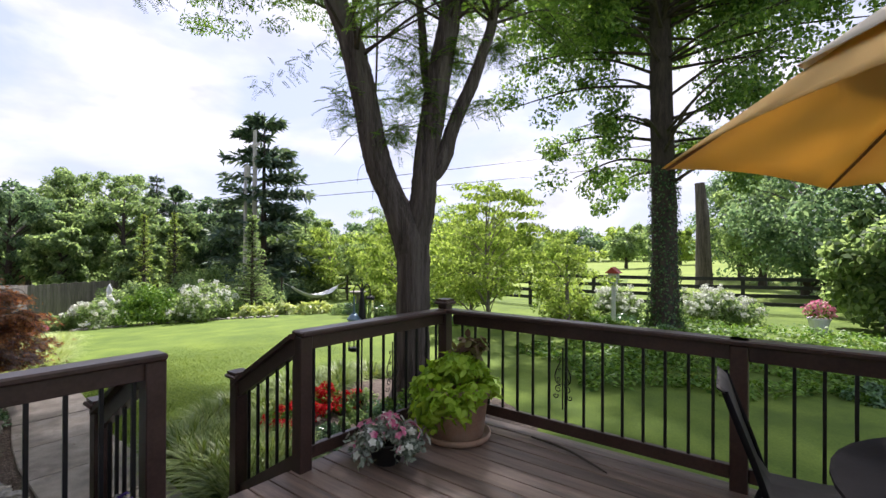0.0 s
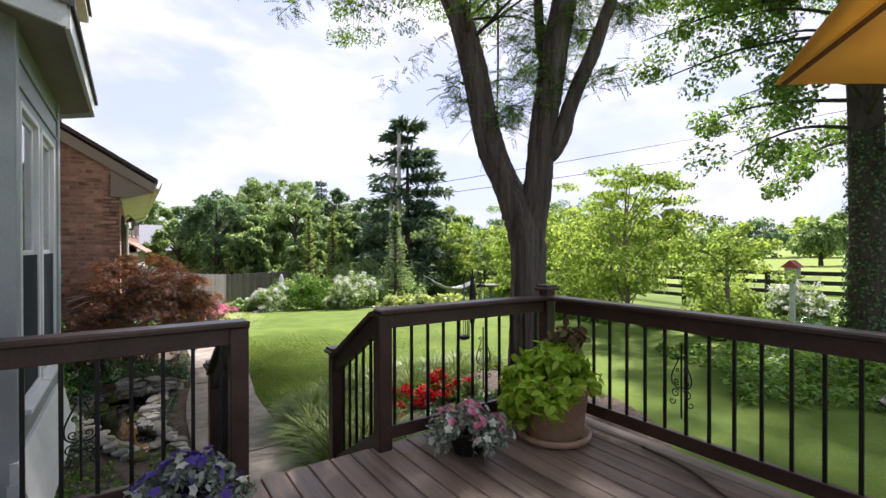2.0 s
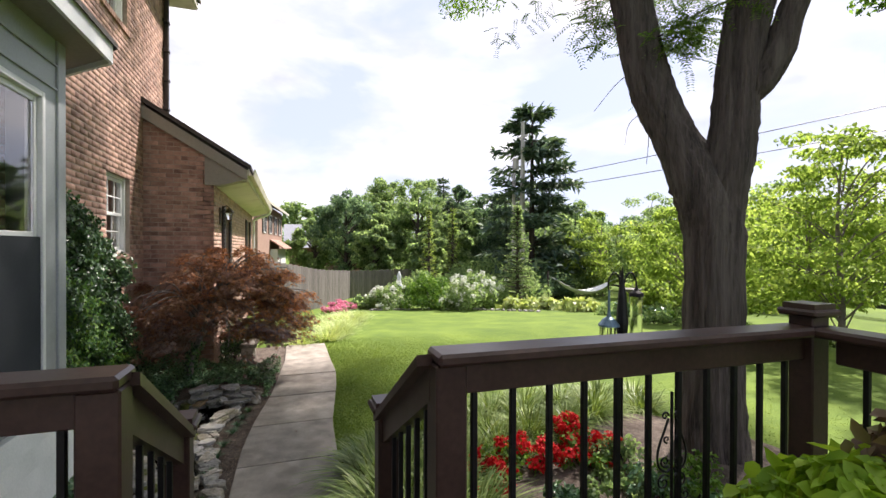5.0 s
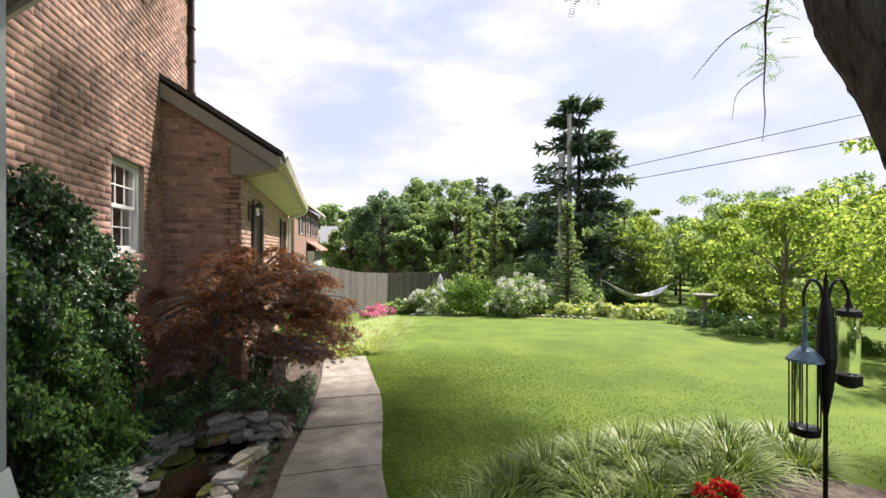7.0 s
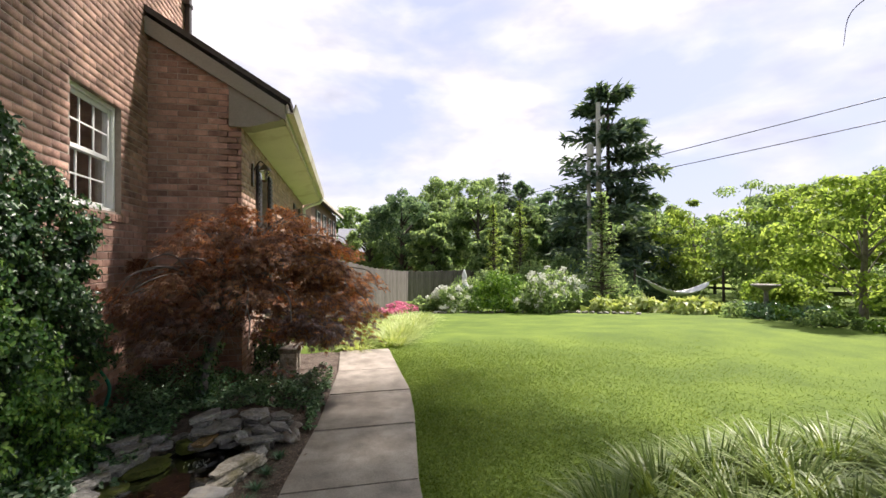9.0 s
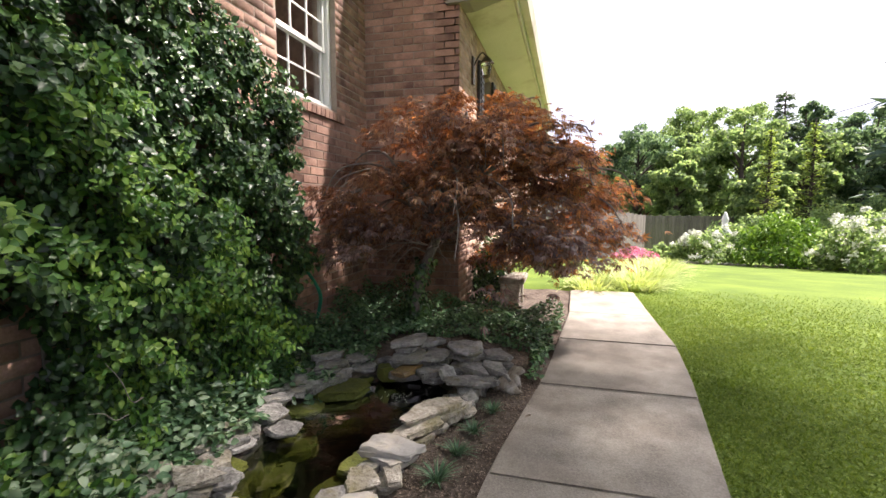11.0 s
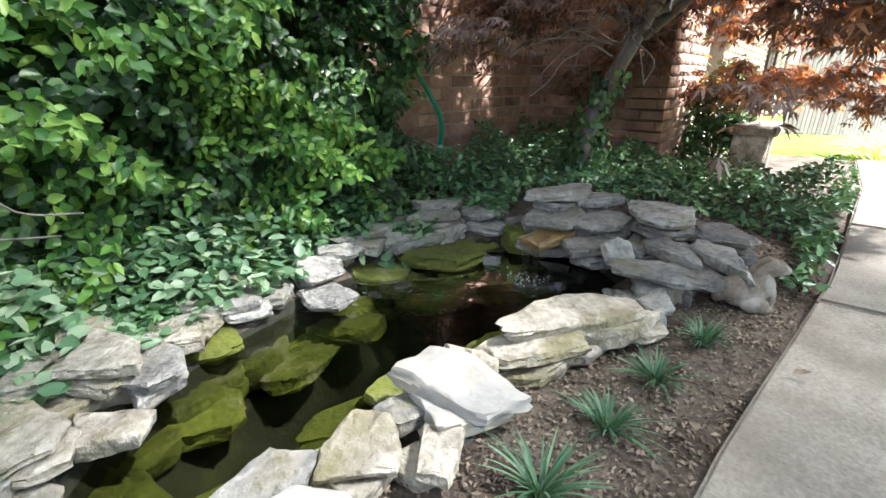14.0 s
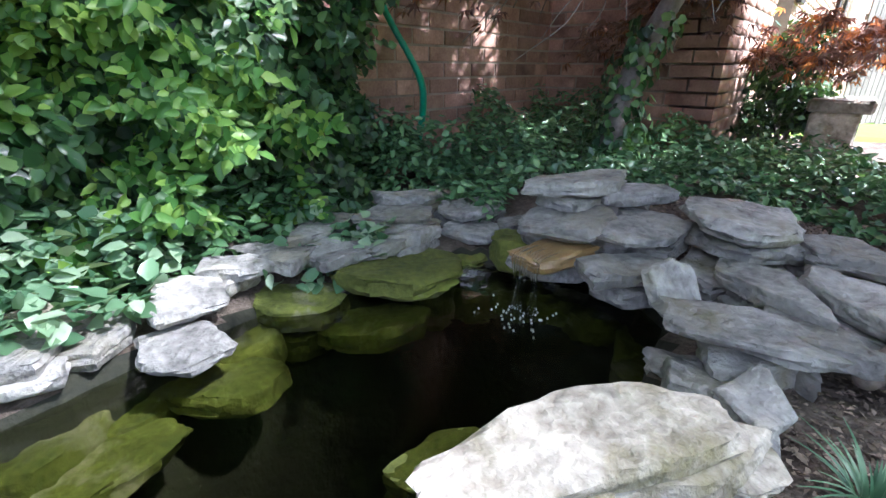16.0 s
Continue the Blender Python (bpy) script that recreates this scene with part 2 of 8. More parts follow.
M["wood"] = surface("umbrella_wood", (0.10, 0.05, 0.025), (0.20, 0.11, 0.06), 8, 0.5, 0.1, 60, stretch=(1, 1, 0.2))
M["blackmetal"] = surface("black_patio_metal", (0.010, 0.010, 0.012), (0.014, 0.014, 0.016), 12, 0.75, 0.15, 90, spec=0.06)
M["hose"] = surface("green_hose", (0.010, 0.20, 0.115), (0.022, 0.30, 0.18), 12, 0.4, 0.1, 60)
M["blueglaze"] = surface("blue_grey_metal", (0.10, 0.17, 0.23), (0.17, 0.26, 0.33), 10, 0.35, 0.1, 60, metal=0.4)
M["copper"] = surface("aged_brass", (0.05, 0.04, 0.03), (0.12, 0.09, 0.06), 12, 0.45, 0.2, 60, metal=0.6)
M["rabbit"] = surface("painted_concrete_rabbit", (0.13, 0.105, 0.082), (0.27, 0.225, 0.18), 16, 0.9, 0.5, 90, stain=(0.42, 0.39, 0.35), stain_scale=7, dist=0.006)
M["ropewhite"] = surface("hammock_cloth", (0.68, 0.70, 0.73), (0.80, 0.81, 0.83), 6, 0.9, 0.2, 60)
M["birdwhite"] = surface("birdhouse_paint", (0.55, 0.58, 0.60), (0.70, 0.72, 0.73), 6, 0.7, 0.2, 60)
M["redroof"] = surface("red_paint", (0.35, 0.05, 0.04), (0.5, 0.09, 0.07), 6, 0.6, 0.2, 60)
M["glass"] = glassy("window_glass")
M["clear"] = glassy("feeder_plastic", 0.08, 1.2)
M["lampglass"] = glassy("lantern_glass", 0.15, 1.3)

wm = bpy.data.materials.new("pond_water")
wm.use_nodes = True
wb = wm.node_tree.nodes["Principled BSDF"]
wb.inputs["Base Color"].default_value = (0.15, 0.165, 0.075, 1)
wb.inputs["Roughness"].default_value = 0.05
wb.inputs["IOR"].default_value = 1.10
wb.inputs["Transmission Weight"].default_value = 1.0
wno = wm.node_tree.nodes.new("ShaderNodeTexNoise")
wno.inputs["Scale"].default_value = 9
wno.inputs["Detail"].default_value = 3
wtc = wm.node_tree.nodes.new("ShaderNodeTexCoord")
wm.node_tree.links.new(wtc.outputs["Object"], wno.inputs["Vector"])
wbp = wm.node_tree.nodes.new("ShaderNodeBump")
wbp.inputs["Strength"].default_value = 0.25
wbp.inputs["Distance"].default_value = 0.02
wm.node_tree.links.new(wno.outputs[0], wbp.inputs["Height"])
wm.node_tree.links.new(wbp.outputs[0], wb.inputs["Normal"])
M["water"] = wm

M["ivy"] = leafy("ivy_leaves", [(0.012, 0.034, 0.014), (0.027, 0.076, 0.026), (0.056, 0.128, 0.041), (0.128, 0.222, 0.070)], 0.36, 0.18, 0.45, patch_scale=3.0)
M["euonymus"] = leafy("euonymus_leaves", [(0.030, 0.098, 0.021), (0.074, 0.192, 0.039), (0.145, 0.295, 0.060), (0.270, 0.425, 0.080)], 0.40, 0.28, 0.40, patch_scale=3.0)
M["vinca"] = leafy("groundcover_leaves", [(0.040, 0.101, 0.047), (0.092, 0.201, 0.086), (0.183, 0.322, 0.142)], 0.36, 0.15, 0.5, patch_scale=3.0)
M["varieg"] = leafy("silver_veined_leaves", [(0.060, 0.140, 0.068), (0.150, 0.265, 0.145), (0.380, 0.480, 0.330)], 0.4, 0.25, 0.4)
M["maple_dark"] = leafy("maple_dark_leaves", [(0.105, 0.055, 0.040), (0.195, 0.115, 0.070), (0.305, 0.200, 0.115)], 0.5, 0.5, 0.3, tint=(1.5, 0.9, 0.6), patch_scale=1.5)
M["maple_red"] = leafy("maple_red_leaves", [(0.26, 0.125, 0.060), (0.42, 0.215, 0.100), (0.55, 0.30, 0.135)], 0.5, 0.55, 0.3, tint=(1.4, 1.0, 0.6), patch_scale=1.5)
M["maple_dull"] = leafy("maple_mauve_leaves", [(0.110, 0.076, 0.072), (0.200, 0.145, 0.135), (0.320, 0.240, 0.220)], 0.5, 0.45, 0.3, tint=(1.3, 0.95, 0.8), patch_scale=1.5)
M["locust"] = leafy("locust_leaflets", [(0.060, 0.140, 0.028), (0.115, 0.220, 0.045), (0.19, 0.31, 0.07)], 0.5, 0.52, 0.25)
M["oak"] = leafy("oak_leaves", [(0.050, 0.115, 0.032), (0.115, 0.225, 0.056), (0.230, 0.360, 0.095)], 0.45, 0.62, 0.4, patch_scale=0.6)
# mid and dark leaves greyed and paled, putting distance haze into their colour
M["tree_mid"] = leafy("tree_leaves_mid", [(0.096, 0.164, 0.077), (0.182, 0.276, 0.127), (0.305, 0.412, 0.193)], 0.6, 0.68, 0.3, tint=(1.35, 1.3, 0.85), patch_scale=0.35)
M["tree_dark"] = leafy("tree_leaves_dark", [(0.065, 0.126, 0.085), (0.128, 0.211, 0.131), (0.209, 0.308, 0.186)], 0.6, 0.68, 0.3, tint=(1.35, 1.3, 0.85), patch_scale=0.35)
M["tree_light"] = leafy("tree_leaves_light", [(0.125, 0.207, 0.048), (0.226, 0.326, 0.076), (0.349, 0.452, 0.122)], 0.6, 0.68, 0.3, tint=(1.35, 1.3, 0.85), patch_scale=0.6)
M["needle"] = leafy("pine_needles", [(0.045, 0.087, 0.066), (0.09, 0.149, 0.109), (0.166, 0.236, 0.165)], 0.6, 0.32, 0.3, patch_scale=0.6)
M["shrub"] = leafy("shrub_leaves", [(0.050, 0.131, 0.019), (0.119, 0.237, 0.035), (0.213, 0.362, 0.062)], 0.5, 0.35, 0.3)
M["liriope"] = leafy("striped_grass", [(0.088, 0.152, 0.030), (0.165, 0.240, 0.055), (0.290, 0.360, 0.125)], 0.45, 0.3, 0.35)
M["mondo"] = leafy("blue_grass_tufts", [(0.03, 0.085, 0.045), (0.07, 0.155, 0.085), (0.15, 0.25, 0.15)], 0.45, 0.2, 0.35)
M["yellowgrass"] = leafy("golden_grass", [(0.250, 0.345, 0.090), (0.410, 0.500, 0.190), (0.590, 0.650, 0.360)], 0.5, 0.35, 0.3)
M["lime"] = leafy("lime_leaves", [(0.20, 0.36, 0.028), (0.32, 0.50, 0.045), (0.44, 0.62, 0.08)], 0.45, 0.42, 0.3)
M["coleus"] = leafy("coleus_leaves", [(0.10, 0.06, 0.045), (0.20, 0.14, 0.08), (0.22, 0.26, 0.10)], 0.5, 0.3, 0.3)
M["dusty"] = leafy("silver_leaves", [(0.12, 0.16, 0.12), (0.24, 0.29, 0.24), (0.40, 0.45, 0.40)], 0.6, 0.2, 0.2)
M["blade"] = leafy("grass_blades", [(0.085, 0.145, 0.022), (0.140, 0.215, 0.036), (0.215, 0.290, 0.070)], 0.55, 0.4, 0.2, patch=0.45, patch_scale=1.3)
M["fl_white"] = leafy("white_petals", [(0.55, 0.58, 0.46), (0.80, 0.82, 0.76)], 0.6, 0.3, 0.2, tint=(1, 1, 1))
M["fl_pink"] = leafy("pink_petals", [(0.55, 0.10, 0.22), (0.75, 0.25, 0.38), (0.80, 0.45, 0.52)], 0.6, 0.3, 0.2, tint=(1, 1, 1))
M["fl_red"] = leafy("red_petals", [(0.42, 0.008, 0.010), (0.66, 0.02, 0.02)], 0.6, 0.3, 0.2, tint=(1, 1, 1))
M["fl_purple"] = leafy("purple_petals", [(0.10, 0.06, 0.32), (0.22, 0.15, 0.55)], 0.6, 0.3, 0.2, tint=(1, 1, 1))
M["fl_yellow"] = leafy("yellow_petals", [(0.5, 0.45, 0.10), (0.6, 0.58, 0.2)], 0.6, 0.3, 0.2, tint=(1, 1, 1))

# ---- building helpers ----
rng = np.random.default_rng(7)


def thing(name, loc, label, category, kind="", group=""):
    ob = new(name)
    ob.empty_display_size = 0.1
    ob.location = loc
    return tagged(ob, label, category, group, kind)


def under(ob, parent):
    """Parents a mesh built in world metres under a thing or a part."""
    if parent is not None:
        ob.parent = parent
        if parent.parent is None:
            ob.matrix_parent_inverse = Matrix.Translation(parent.location).inverted()
    return ob


def part(name, bm, material, parent=None, label="", smooth=False):
    me = bpy.data.meshes.new(name)
    bm.normal_update()
    bm.to_mesh(me)
    bm.free()
    me.materials.append(material)
    if smooth:
        me.polygons.foreach_set("use_smooth", [True] * len(me.polygons))
    ob = under(new(name, me), parent)
    if label:
        ob["label"] = label
    return ob


def raw(name, verts, faces, material, parent=None, label="", smooth=False):
    """A mesh from an (n, 3) array and an (m, k) array of corners."""
    verts, faces = np.asarray(verts, np.float32), np.asarray(faces, np.int32)
    me = bpy.data.meshes.new(name)
    k = faces.shape[1]
    me.vertices.add(len(verts))
    me.vertices.foreach_set("co", verts.ravel())
    me.loops.add(faces.size)
    me.loops.foreach_set("vertex_index", faces.ravel())
    me.polygons.add(len(faces))
    me.polygons.foreach_set("loop_start", np.arange(0, faces.size, k, dtype=np.int32))
    if smooth:
        me.polygons.foreach_set("use_smooth", [True] * len(faces))
    me.update(calc_edges=True)
    me.materials.append(material)
    ob = under(new(name, me), parent)
    if label:
        ob["label"] = label
    return ob


def add_box(bm, lo, hi, bevel=0.0, m=None):
    """A box from corner to corner, its edges rounded by bevel."""
    g = bmesh.ops.create_cube(bm, size=1.0)
    c = [(a + b) / 2 for a, b in zip(lo, hi)]
    s = [abs(b - a) for a, b in zip(lo, hi)]
    t = Matrix.Translation(c) @ Matrix.Diagonal((*s, 1))
    bmesh.ops.transform(bm, matrix=(m @ t) if m else t, verts=g["verts"])
    if bevel:
        es = list({e for v in g["verts"] for e in v.link_edges})
        bmesh.ops.bevel(bm, geom=es, offset=bevel, segments=1, affect="EDGES")


def box(name, lo, hi, material, parent=None, label="", bevel=0.004):
    bm = bmesh.new()
    add_box(bm, lo, hi, bevel)
    return part(name, bm, material, parent, label)


def add_prism(bm, pts, a, b):
    """A polygon of 3D points swept from offset a to offset b (vectors)."""
    a, b = Vector(a), Vector(b)
    lo = [bm.verts.new(Vector(p) + a) for p in pts]
    hi = [bm.verts.new(Vector(p) + b) for p in pts]
    n = len(pts)
    bm.faces.new(lo[::-1])
    bm.faces.new(hi)
    for i in range(n):
        bm.faces.new((lo[i], lo[(i + 1) % n], hi[(i + 1) % n], hi[i]))
    bmesh.ops.recalc_face_normals(bm, faces=bm.faces[:])


def add_lathe(bm, profile, at=(0, 0, 0), sides=24):
    rings = []
    for r, z in profile:
        rings.append([bm.verts.new((at[0] + r * math.cos(2 * math.pi * i / sides), at[1] + r * math.sin(2 * math.pi * i / sides), at[2] + z)) for i in range(sides)])
    for a, b in zip(rings, rings[1:]):
        for i in range(sides):
            bm.faces.new((a[i], a[(i + 1) % sides], b[(i + 1) % sides], b[i]))
    bm.faces.new(rings[0][::-1])
    bm.faces.new(rings[-1])


def smooth_line(pts, steps=6):
    """Points along a smooth curve through the given ones, radius as the fourth number."""
    p = np.array(pts, float)
    p = np.vstack([2 * p[0] - p[1], p, 2 * p[-1] - p[-2]])
    out = []
    for i in range(1, len(p) - 2):
        a, b, c, d = p[i - 1:i + 3]
        for s in np.linspace(0, 1, steps, endpoint=False):
            out.append(0.5 * (2 * b + (c - a) * s + (2 * a - 5 * b + 4 * c - d) * s * s + (3 * b - a - 3 * c + d) * s ** 3))
    out.append(p[-2])
    return np.array(out)


def tube_arrays(line, sides=8, rough=0.0, gen=None, ridges=0.0):
    """Rings round a line of (x, y, z, radius)."""
    line = np.asarray(line, float)
    P, R = line[:, :3], line[:, 3]
    T = np.gradient(P, axis=0)
    T /= np.linalg.norm(T, axis=1)[:, None] + 1e-9
    ref = np.array([0.31, 0.95, 0.05])
    U = np.cross(T, ref)
    U /= np.linalg.norm(U, axis=1)[:, None] + 1e-9
    V = np.cross(T, U)
    ang = np.linspace(0, 2 * math.pi, sides, endpoint=False)
    rr = np.ones((len(P), sides))
    if rough and gen is not None:
        lobes = sum(gen.normal(0, 1) * np.cos(k * ang + gen.uniform(0, 6)) / k for k in (2, 3, 5))
        rr += rough * (0.6 * lobes[None] + 0.5 * gen.normal(0, 1, (len(P), sides)))
    if ridges and gen is not None:
        ph = np.cumsum(gen.normal(0, 0.16, len(P)))[:, None]
        rr += ridges * (np.sqrt(np.abs(np.sin(0.5 * (13 * ang[None] + ph * 3)))) - 0.75 + 0.8 * np.sqrt(np.abs(np.sin(9.5 * ang[None] - ph * 2))) - 0.6 + gen.normal(0, 0.25, (len(P), sides)))
    ring = P[:, None] + (R[:, None] * rr)[:, :, None] * (np.cos(ang)[None, :, None] * U[:, None] + np.sin(ang)[None, :, None] * V[:, None])
    n = len(P)
    i, j = np.meshgrid(np.arange(n - 1), np.arange(sides), indexing="ij")
    a, b = i * sides + j, i * sides + (j + 1) % sides
    faces = np.stack([a, b, b + sides, a + sides], -1).reshape(-1, 4)
    return ring.reshape(-1, 3), faces


def joined(pieces):
    vs, fs, k = [], [], 0
    for v, f in pieces:
        vs.append(v)
        fs.append(f + k)
        k += len(v)
    return np.vstack(vs), np.vstack(fs)


def tubes(name, lines, material, parent=None, label="", sides=8, rough=0.0, seed=1, smooth=True):
    gen = np.random.default_rng(seed)
    v, f = joined([tube_arrays(li, sides, rough, gen) for li in lines])
    return raw(name, v, f, material, parent, label, smooth)


def unit(a):
    return a / (np.linalg.norm(a, axis=-1, keepdims=True) + 1e-9)


def leaf_arrays(P, A, N, L, W, fold=0.22, droop=0.18, rich=True):
    """One folded leaf a point: P base, A along, N up, L long, W wide."""
    P, A = np.asarray(P, float), unit(np.asarray(A, float))
    S = unit(np.cross(A, N))
    N = np.cross(S, A)
    n = len(P)
    L = np.broadcast_to(np.asarray(L, float), (n,))[:, None]
    W = np.broadcast_to(np.asarray(W, float), (n,))[:, None]
    tip = P + A * L - N * droop * L
    if rich:
        m1, m2 = P + A * 0.3 * L, P + A * 0.68 * L - N * droop * 0.4 * L
        up1, up2 = N * fold * W * 0.5, N * fold * W * 0.4
        V = np.stack([P, m1 + S * 0.46 * W + up1, m2 + S * 0.38 * W + up2, tip, m2 - S * 0.38 * W + up2, m1 - S * 0.46 * W + up1], 1)
        F = np.arange(n)[:, None, None] * 6 + np.array([[0, 1, 2, 3], [0, 3, 4, 5]])[None]
    else:
        m = P + A * 0.45 * L
        V = np.stack([P, m + S * 0.5 * W + N * fold * W * 0.5, tip, m - S * 0.5 * W + N * fold * W * 0.5], 1)
        F = (np.arange(n)[:, None, None] * 4 + np.array([[0, 1, 2, 3]])[None])
    return V.reshape(-1, 3), F.reshape(-1, 4)


def rand_dirs(gen, n):
    return unit(gen.normal(0, 1, (n, 3)))


def cloud(gen, centres, radii, per, up=0.4, out=0.6, squash=0.75):
    """Leaf bases and their ways in round clumps: each leans out of its clump and a little up."""
    centres, radii = np.asarray(centres, float), np.asarray(radii, float)
    idx = np.repeat(np.arange(len(centres)), per)
    d = rand_dirs(gen, len(idx))
    r = gen.uniform(0.35, 1.0, len(idx)) ** 0.6
    off = d * r[:, None] * radii[idx][:, None]
    off[:, 2] *= squash
    P = centres[idx] + off
    N = unit(d * out + np.array([0, 0, up]) + gen.normal(0, 0.45, d.shape))
    A = unit(np.cross(N, rand_dirs(gen, len(idx))) + np.array([0, 0, -0.25]))
    return P, A, N


def leaves(name, P, A, N, L, W, material, parent=None, label="", rich=False, **kw):
    v, f = leaf_arrays(P, A, N, L, W, rich=rich, **kw)
    return raw(name, v, f, material, parent, label)


def straps(gen, centre, n, length, width, spread=0.9, lift=1.0, segs=5, base=0.05):
    """Arching strap leaves out of one tuft."""
    az = gen.uniform(0, 2 * math.pi, n)
    ln = length * gen.uniform(0.6, 1.1, n)
    lean = spread * gen.uniform(0.25, 1.15, n)
    d = np.stack([np.cos(az), np.sin(az), np.zeros(n)], 1)
    s = np.stack([-np.sin(az), np.cos(az), np.zeros(n)], 1)
    c = np.asarray(centre, float) + d * gen.uniform(0, base, n)[:, None]
    rows = []
    for k in range(segs + 1):
        u = k / segs
        hor = ln * lean * (u * 0.55 + 0.45 * u * u)
        ver = ln * lift * (u * 1.05 - 0.62 * lean * u * u)
        w = width * (1 - 0.9 * u ** 2) * 0.5
        q = c + d * hor[:, None] + np.array([0, 0, 1.0]) * ver[:, None]
        rows.append(np.stack([q + s * w, q - s * w], 1))
    V = np.stack(rows, 1)
    m = 2 * (segs + 1)
    k = np.arange(segs) * 2
    F = np.stack([k, k + 1, k + 3, k + 2], 1)[None] + (np.arange(n) * m)[:, None, None]
    return V.reshape(-1, 3), F.reshape(-1, 4)


# ---- lie of the land ----
GROUND = -0.67


def smoothstep(a, b, x):
    t = np.clip((x - a) / (b - a), 0, 1)
    return t * t * (3 - 2 * t)


def land(x, y):
    """Lawn height: level by the deck, falling gently towards the far beds, a low mound under the big tree."""
    x, y = np.asarray(x, float), np.asarray(y, float)
    z = GROUND - 0.069 * np.clip(-11.0 - x, 0, 10.5)
    z = z + 0.20 * np.exp(-(((x + 4.6) / 1.2) ** 2 + ((y - 4.7) / 1.1) ** 2))
    return z - 0.02


def left_edge(x):
    return np.interp(x, [-10.7, -9.4, -8.7, -7.75, -6.7, -6.0, -5.2, -4.2, -3.4], [1.38, 1.36, 1.30, 1.22, 1.06, 1.0, 0.985, 1.05, 1.05])


def right_edge(x):
    return np.interp(x, [-10.7, -9.2, -8.5, -7.8, -6.5, -4.9, -3.9, -3.4], [2.10, 2.10, 2.11, 2.05, 1.88, 1.83, 1.78, 1.80])


def grid_mesh(name, xs, ys, zf, material, kind="structure", label="", category=""):
    X, Y = np.meshgrid(xs, ys, indexing="ij")
    V = np.stack([X, Y, zf(X, Y)], -1).reshape(-1, 3)
    n, m = len(xs), len(ys)
    i, j = np.meshgrid(np.arange(n - 1), np.arange(m - 1), indexing="ij")
    a = i * m + j
    F = np.stack([a, a + m, a + m + 1, a + 1], -1).reshape(-1, 4)
    ob = raw(name, V, F, material, smooth=True)
    return tagged(ob, label, category, kind=kind)


POND = [(-5.45, 0.58), (-5.75, 0.42), (-6.02, 0.27), (-6.13, 0.16), (-6.29, 0.05), (-6.50, 0.0), (-6.73, -0.03), (-7.0, -0.03), (-7.2, 0.06), (-7.48, 0.10), (-7.62, 0.25), (-7.60, 0.52), (-7.48, 0.66), (-7.2, 0.70), (-6.95, 0.63), (-6.70, 0.53), (-6.44, 0.52), (-6.25, 0.52), (-6.0, 0.60), (-5.70, 0.70)]


def pond_depth(X, Y):
    """Signed distance to the pond's edge, positive inside."""
    X, Y = np.asarray(X, float), np.asarray(Y, float)
    inside = np.zeros(X.shape, bool)
    best = np.full(X.shape, 1e9)
    n = len(POND)
    for k in range(n):
        (x1, y1), (x2, y2) = POND[k], POND[(k + 1) % n]
        cross = ((y1 > Y) != (y2 > Y)) & (X < (x2 - x1) * (Y - y1) / ((y2 - y1) if y2 != y1 else 1e-9) + x1)
        inside ^= cross
        t = np.clip(((X - x1) * (x2 - x1) + (Y - y1) * (y2 - y1)) / ((x2 - x1) ** 2 + (y2 - y1) ** 2), 0, 1)
        best = np.minimum(best, np.hypot(X - x1 - t * (x2 - x1), Y - y1 - t * (y2 - y1)))
    return np.where(inside, best, -best)


def ground_z(X, Y):
    z = land(X, Y)
    bed = smoothstep(-10.9, -10.5, X) * (1 - smoothstep(-3.2, -2.9, X)) * (1 - smoothstep(1.25, 1.4, Y)) * smoothstep(-1.2, -0.9, Y)
    return z - 0.9 * bed


xs = np.concatenate([-np.geomspace(600, 30, 22)[:-1], np.linspace(-30, 6, 121), np.geomspace(7, 500, 20)])
ys = np.concatenate([-np.geomspace(500, 4, 16)[:-1], np.linspace(-4, 14, 73), np.geomspace(14.6, 700, 30)])
ground = grid_mesh("ground", xs, ys, ground_z, M["lawn"], label="mown green lawn sloping gently to the beds", category="lawn")
pasture = grid_mesh("pasture", np.linspace(-260, 120, 40), np.concatenate([np.linspace(24, 60, 12), np.geomspace(66, 420, 14)]), lambda X, Y: land(X, Y) + 0.03 + 0.010 * np.clip(Y - 26, 0, 200) + 0.012 * np.clip(X + 30, -200, 0) * 0, M["pasture"], label="pale green open pasture beyond the fence", category="field")


def bed_z(X, Y):
    d = pond_depth(X, Y)
    z = GROUND - 0.015 - 0.045 * np.exp(-(np.minimum(d, 0) / 0.16) ** 2)
    bump = 0.012 * np.sin(X * 9.1 + 1.3 * np.sin(Y * 7)) * np.cos(Y * 8.3)
    z = z + bump + 0.09 * np.exp(-(((X + 7.98) / 0.30) ** 2 + ((Y - 0.45) / 0.5) ** 2))
    return np.where(d > 0, z - 0.50 * smoothstep(0.0, 0.22, d) - 0.10 * smoothstep(-0.02, 0.03, d), z)


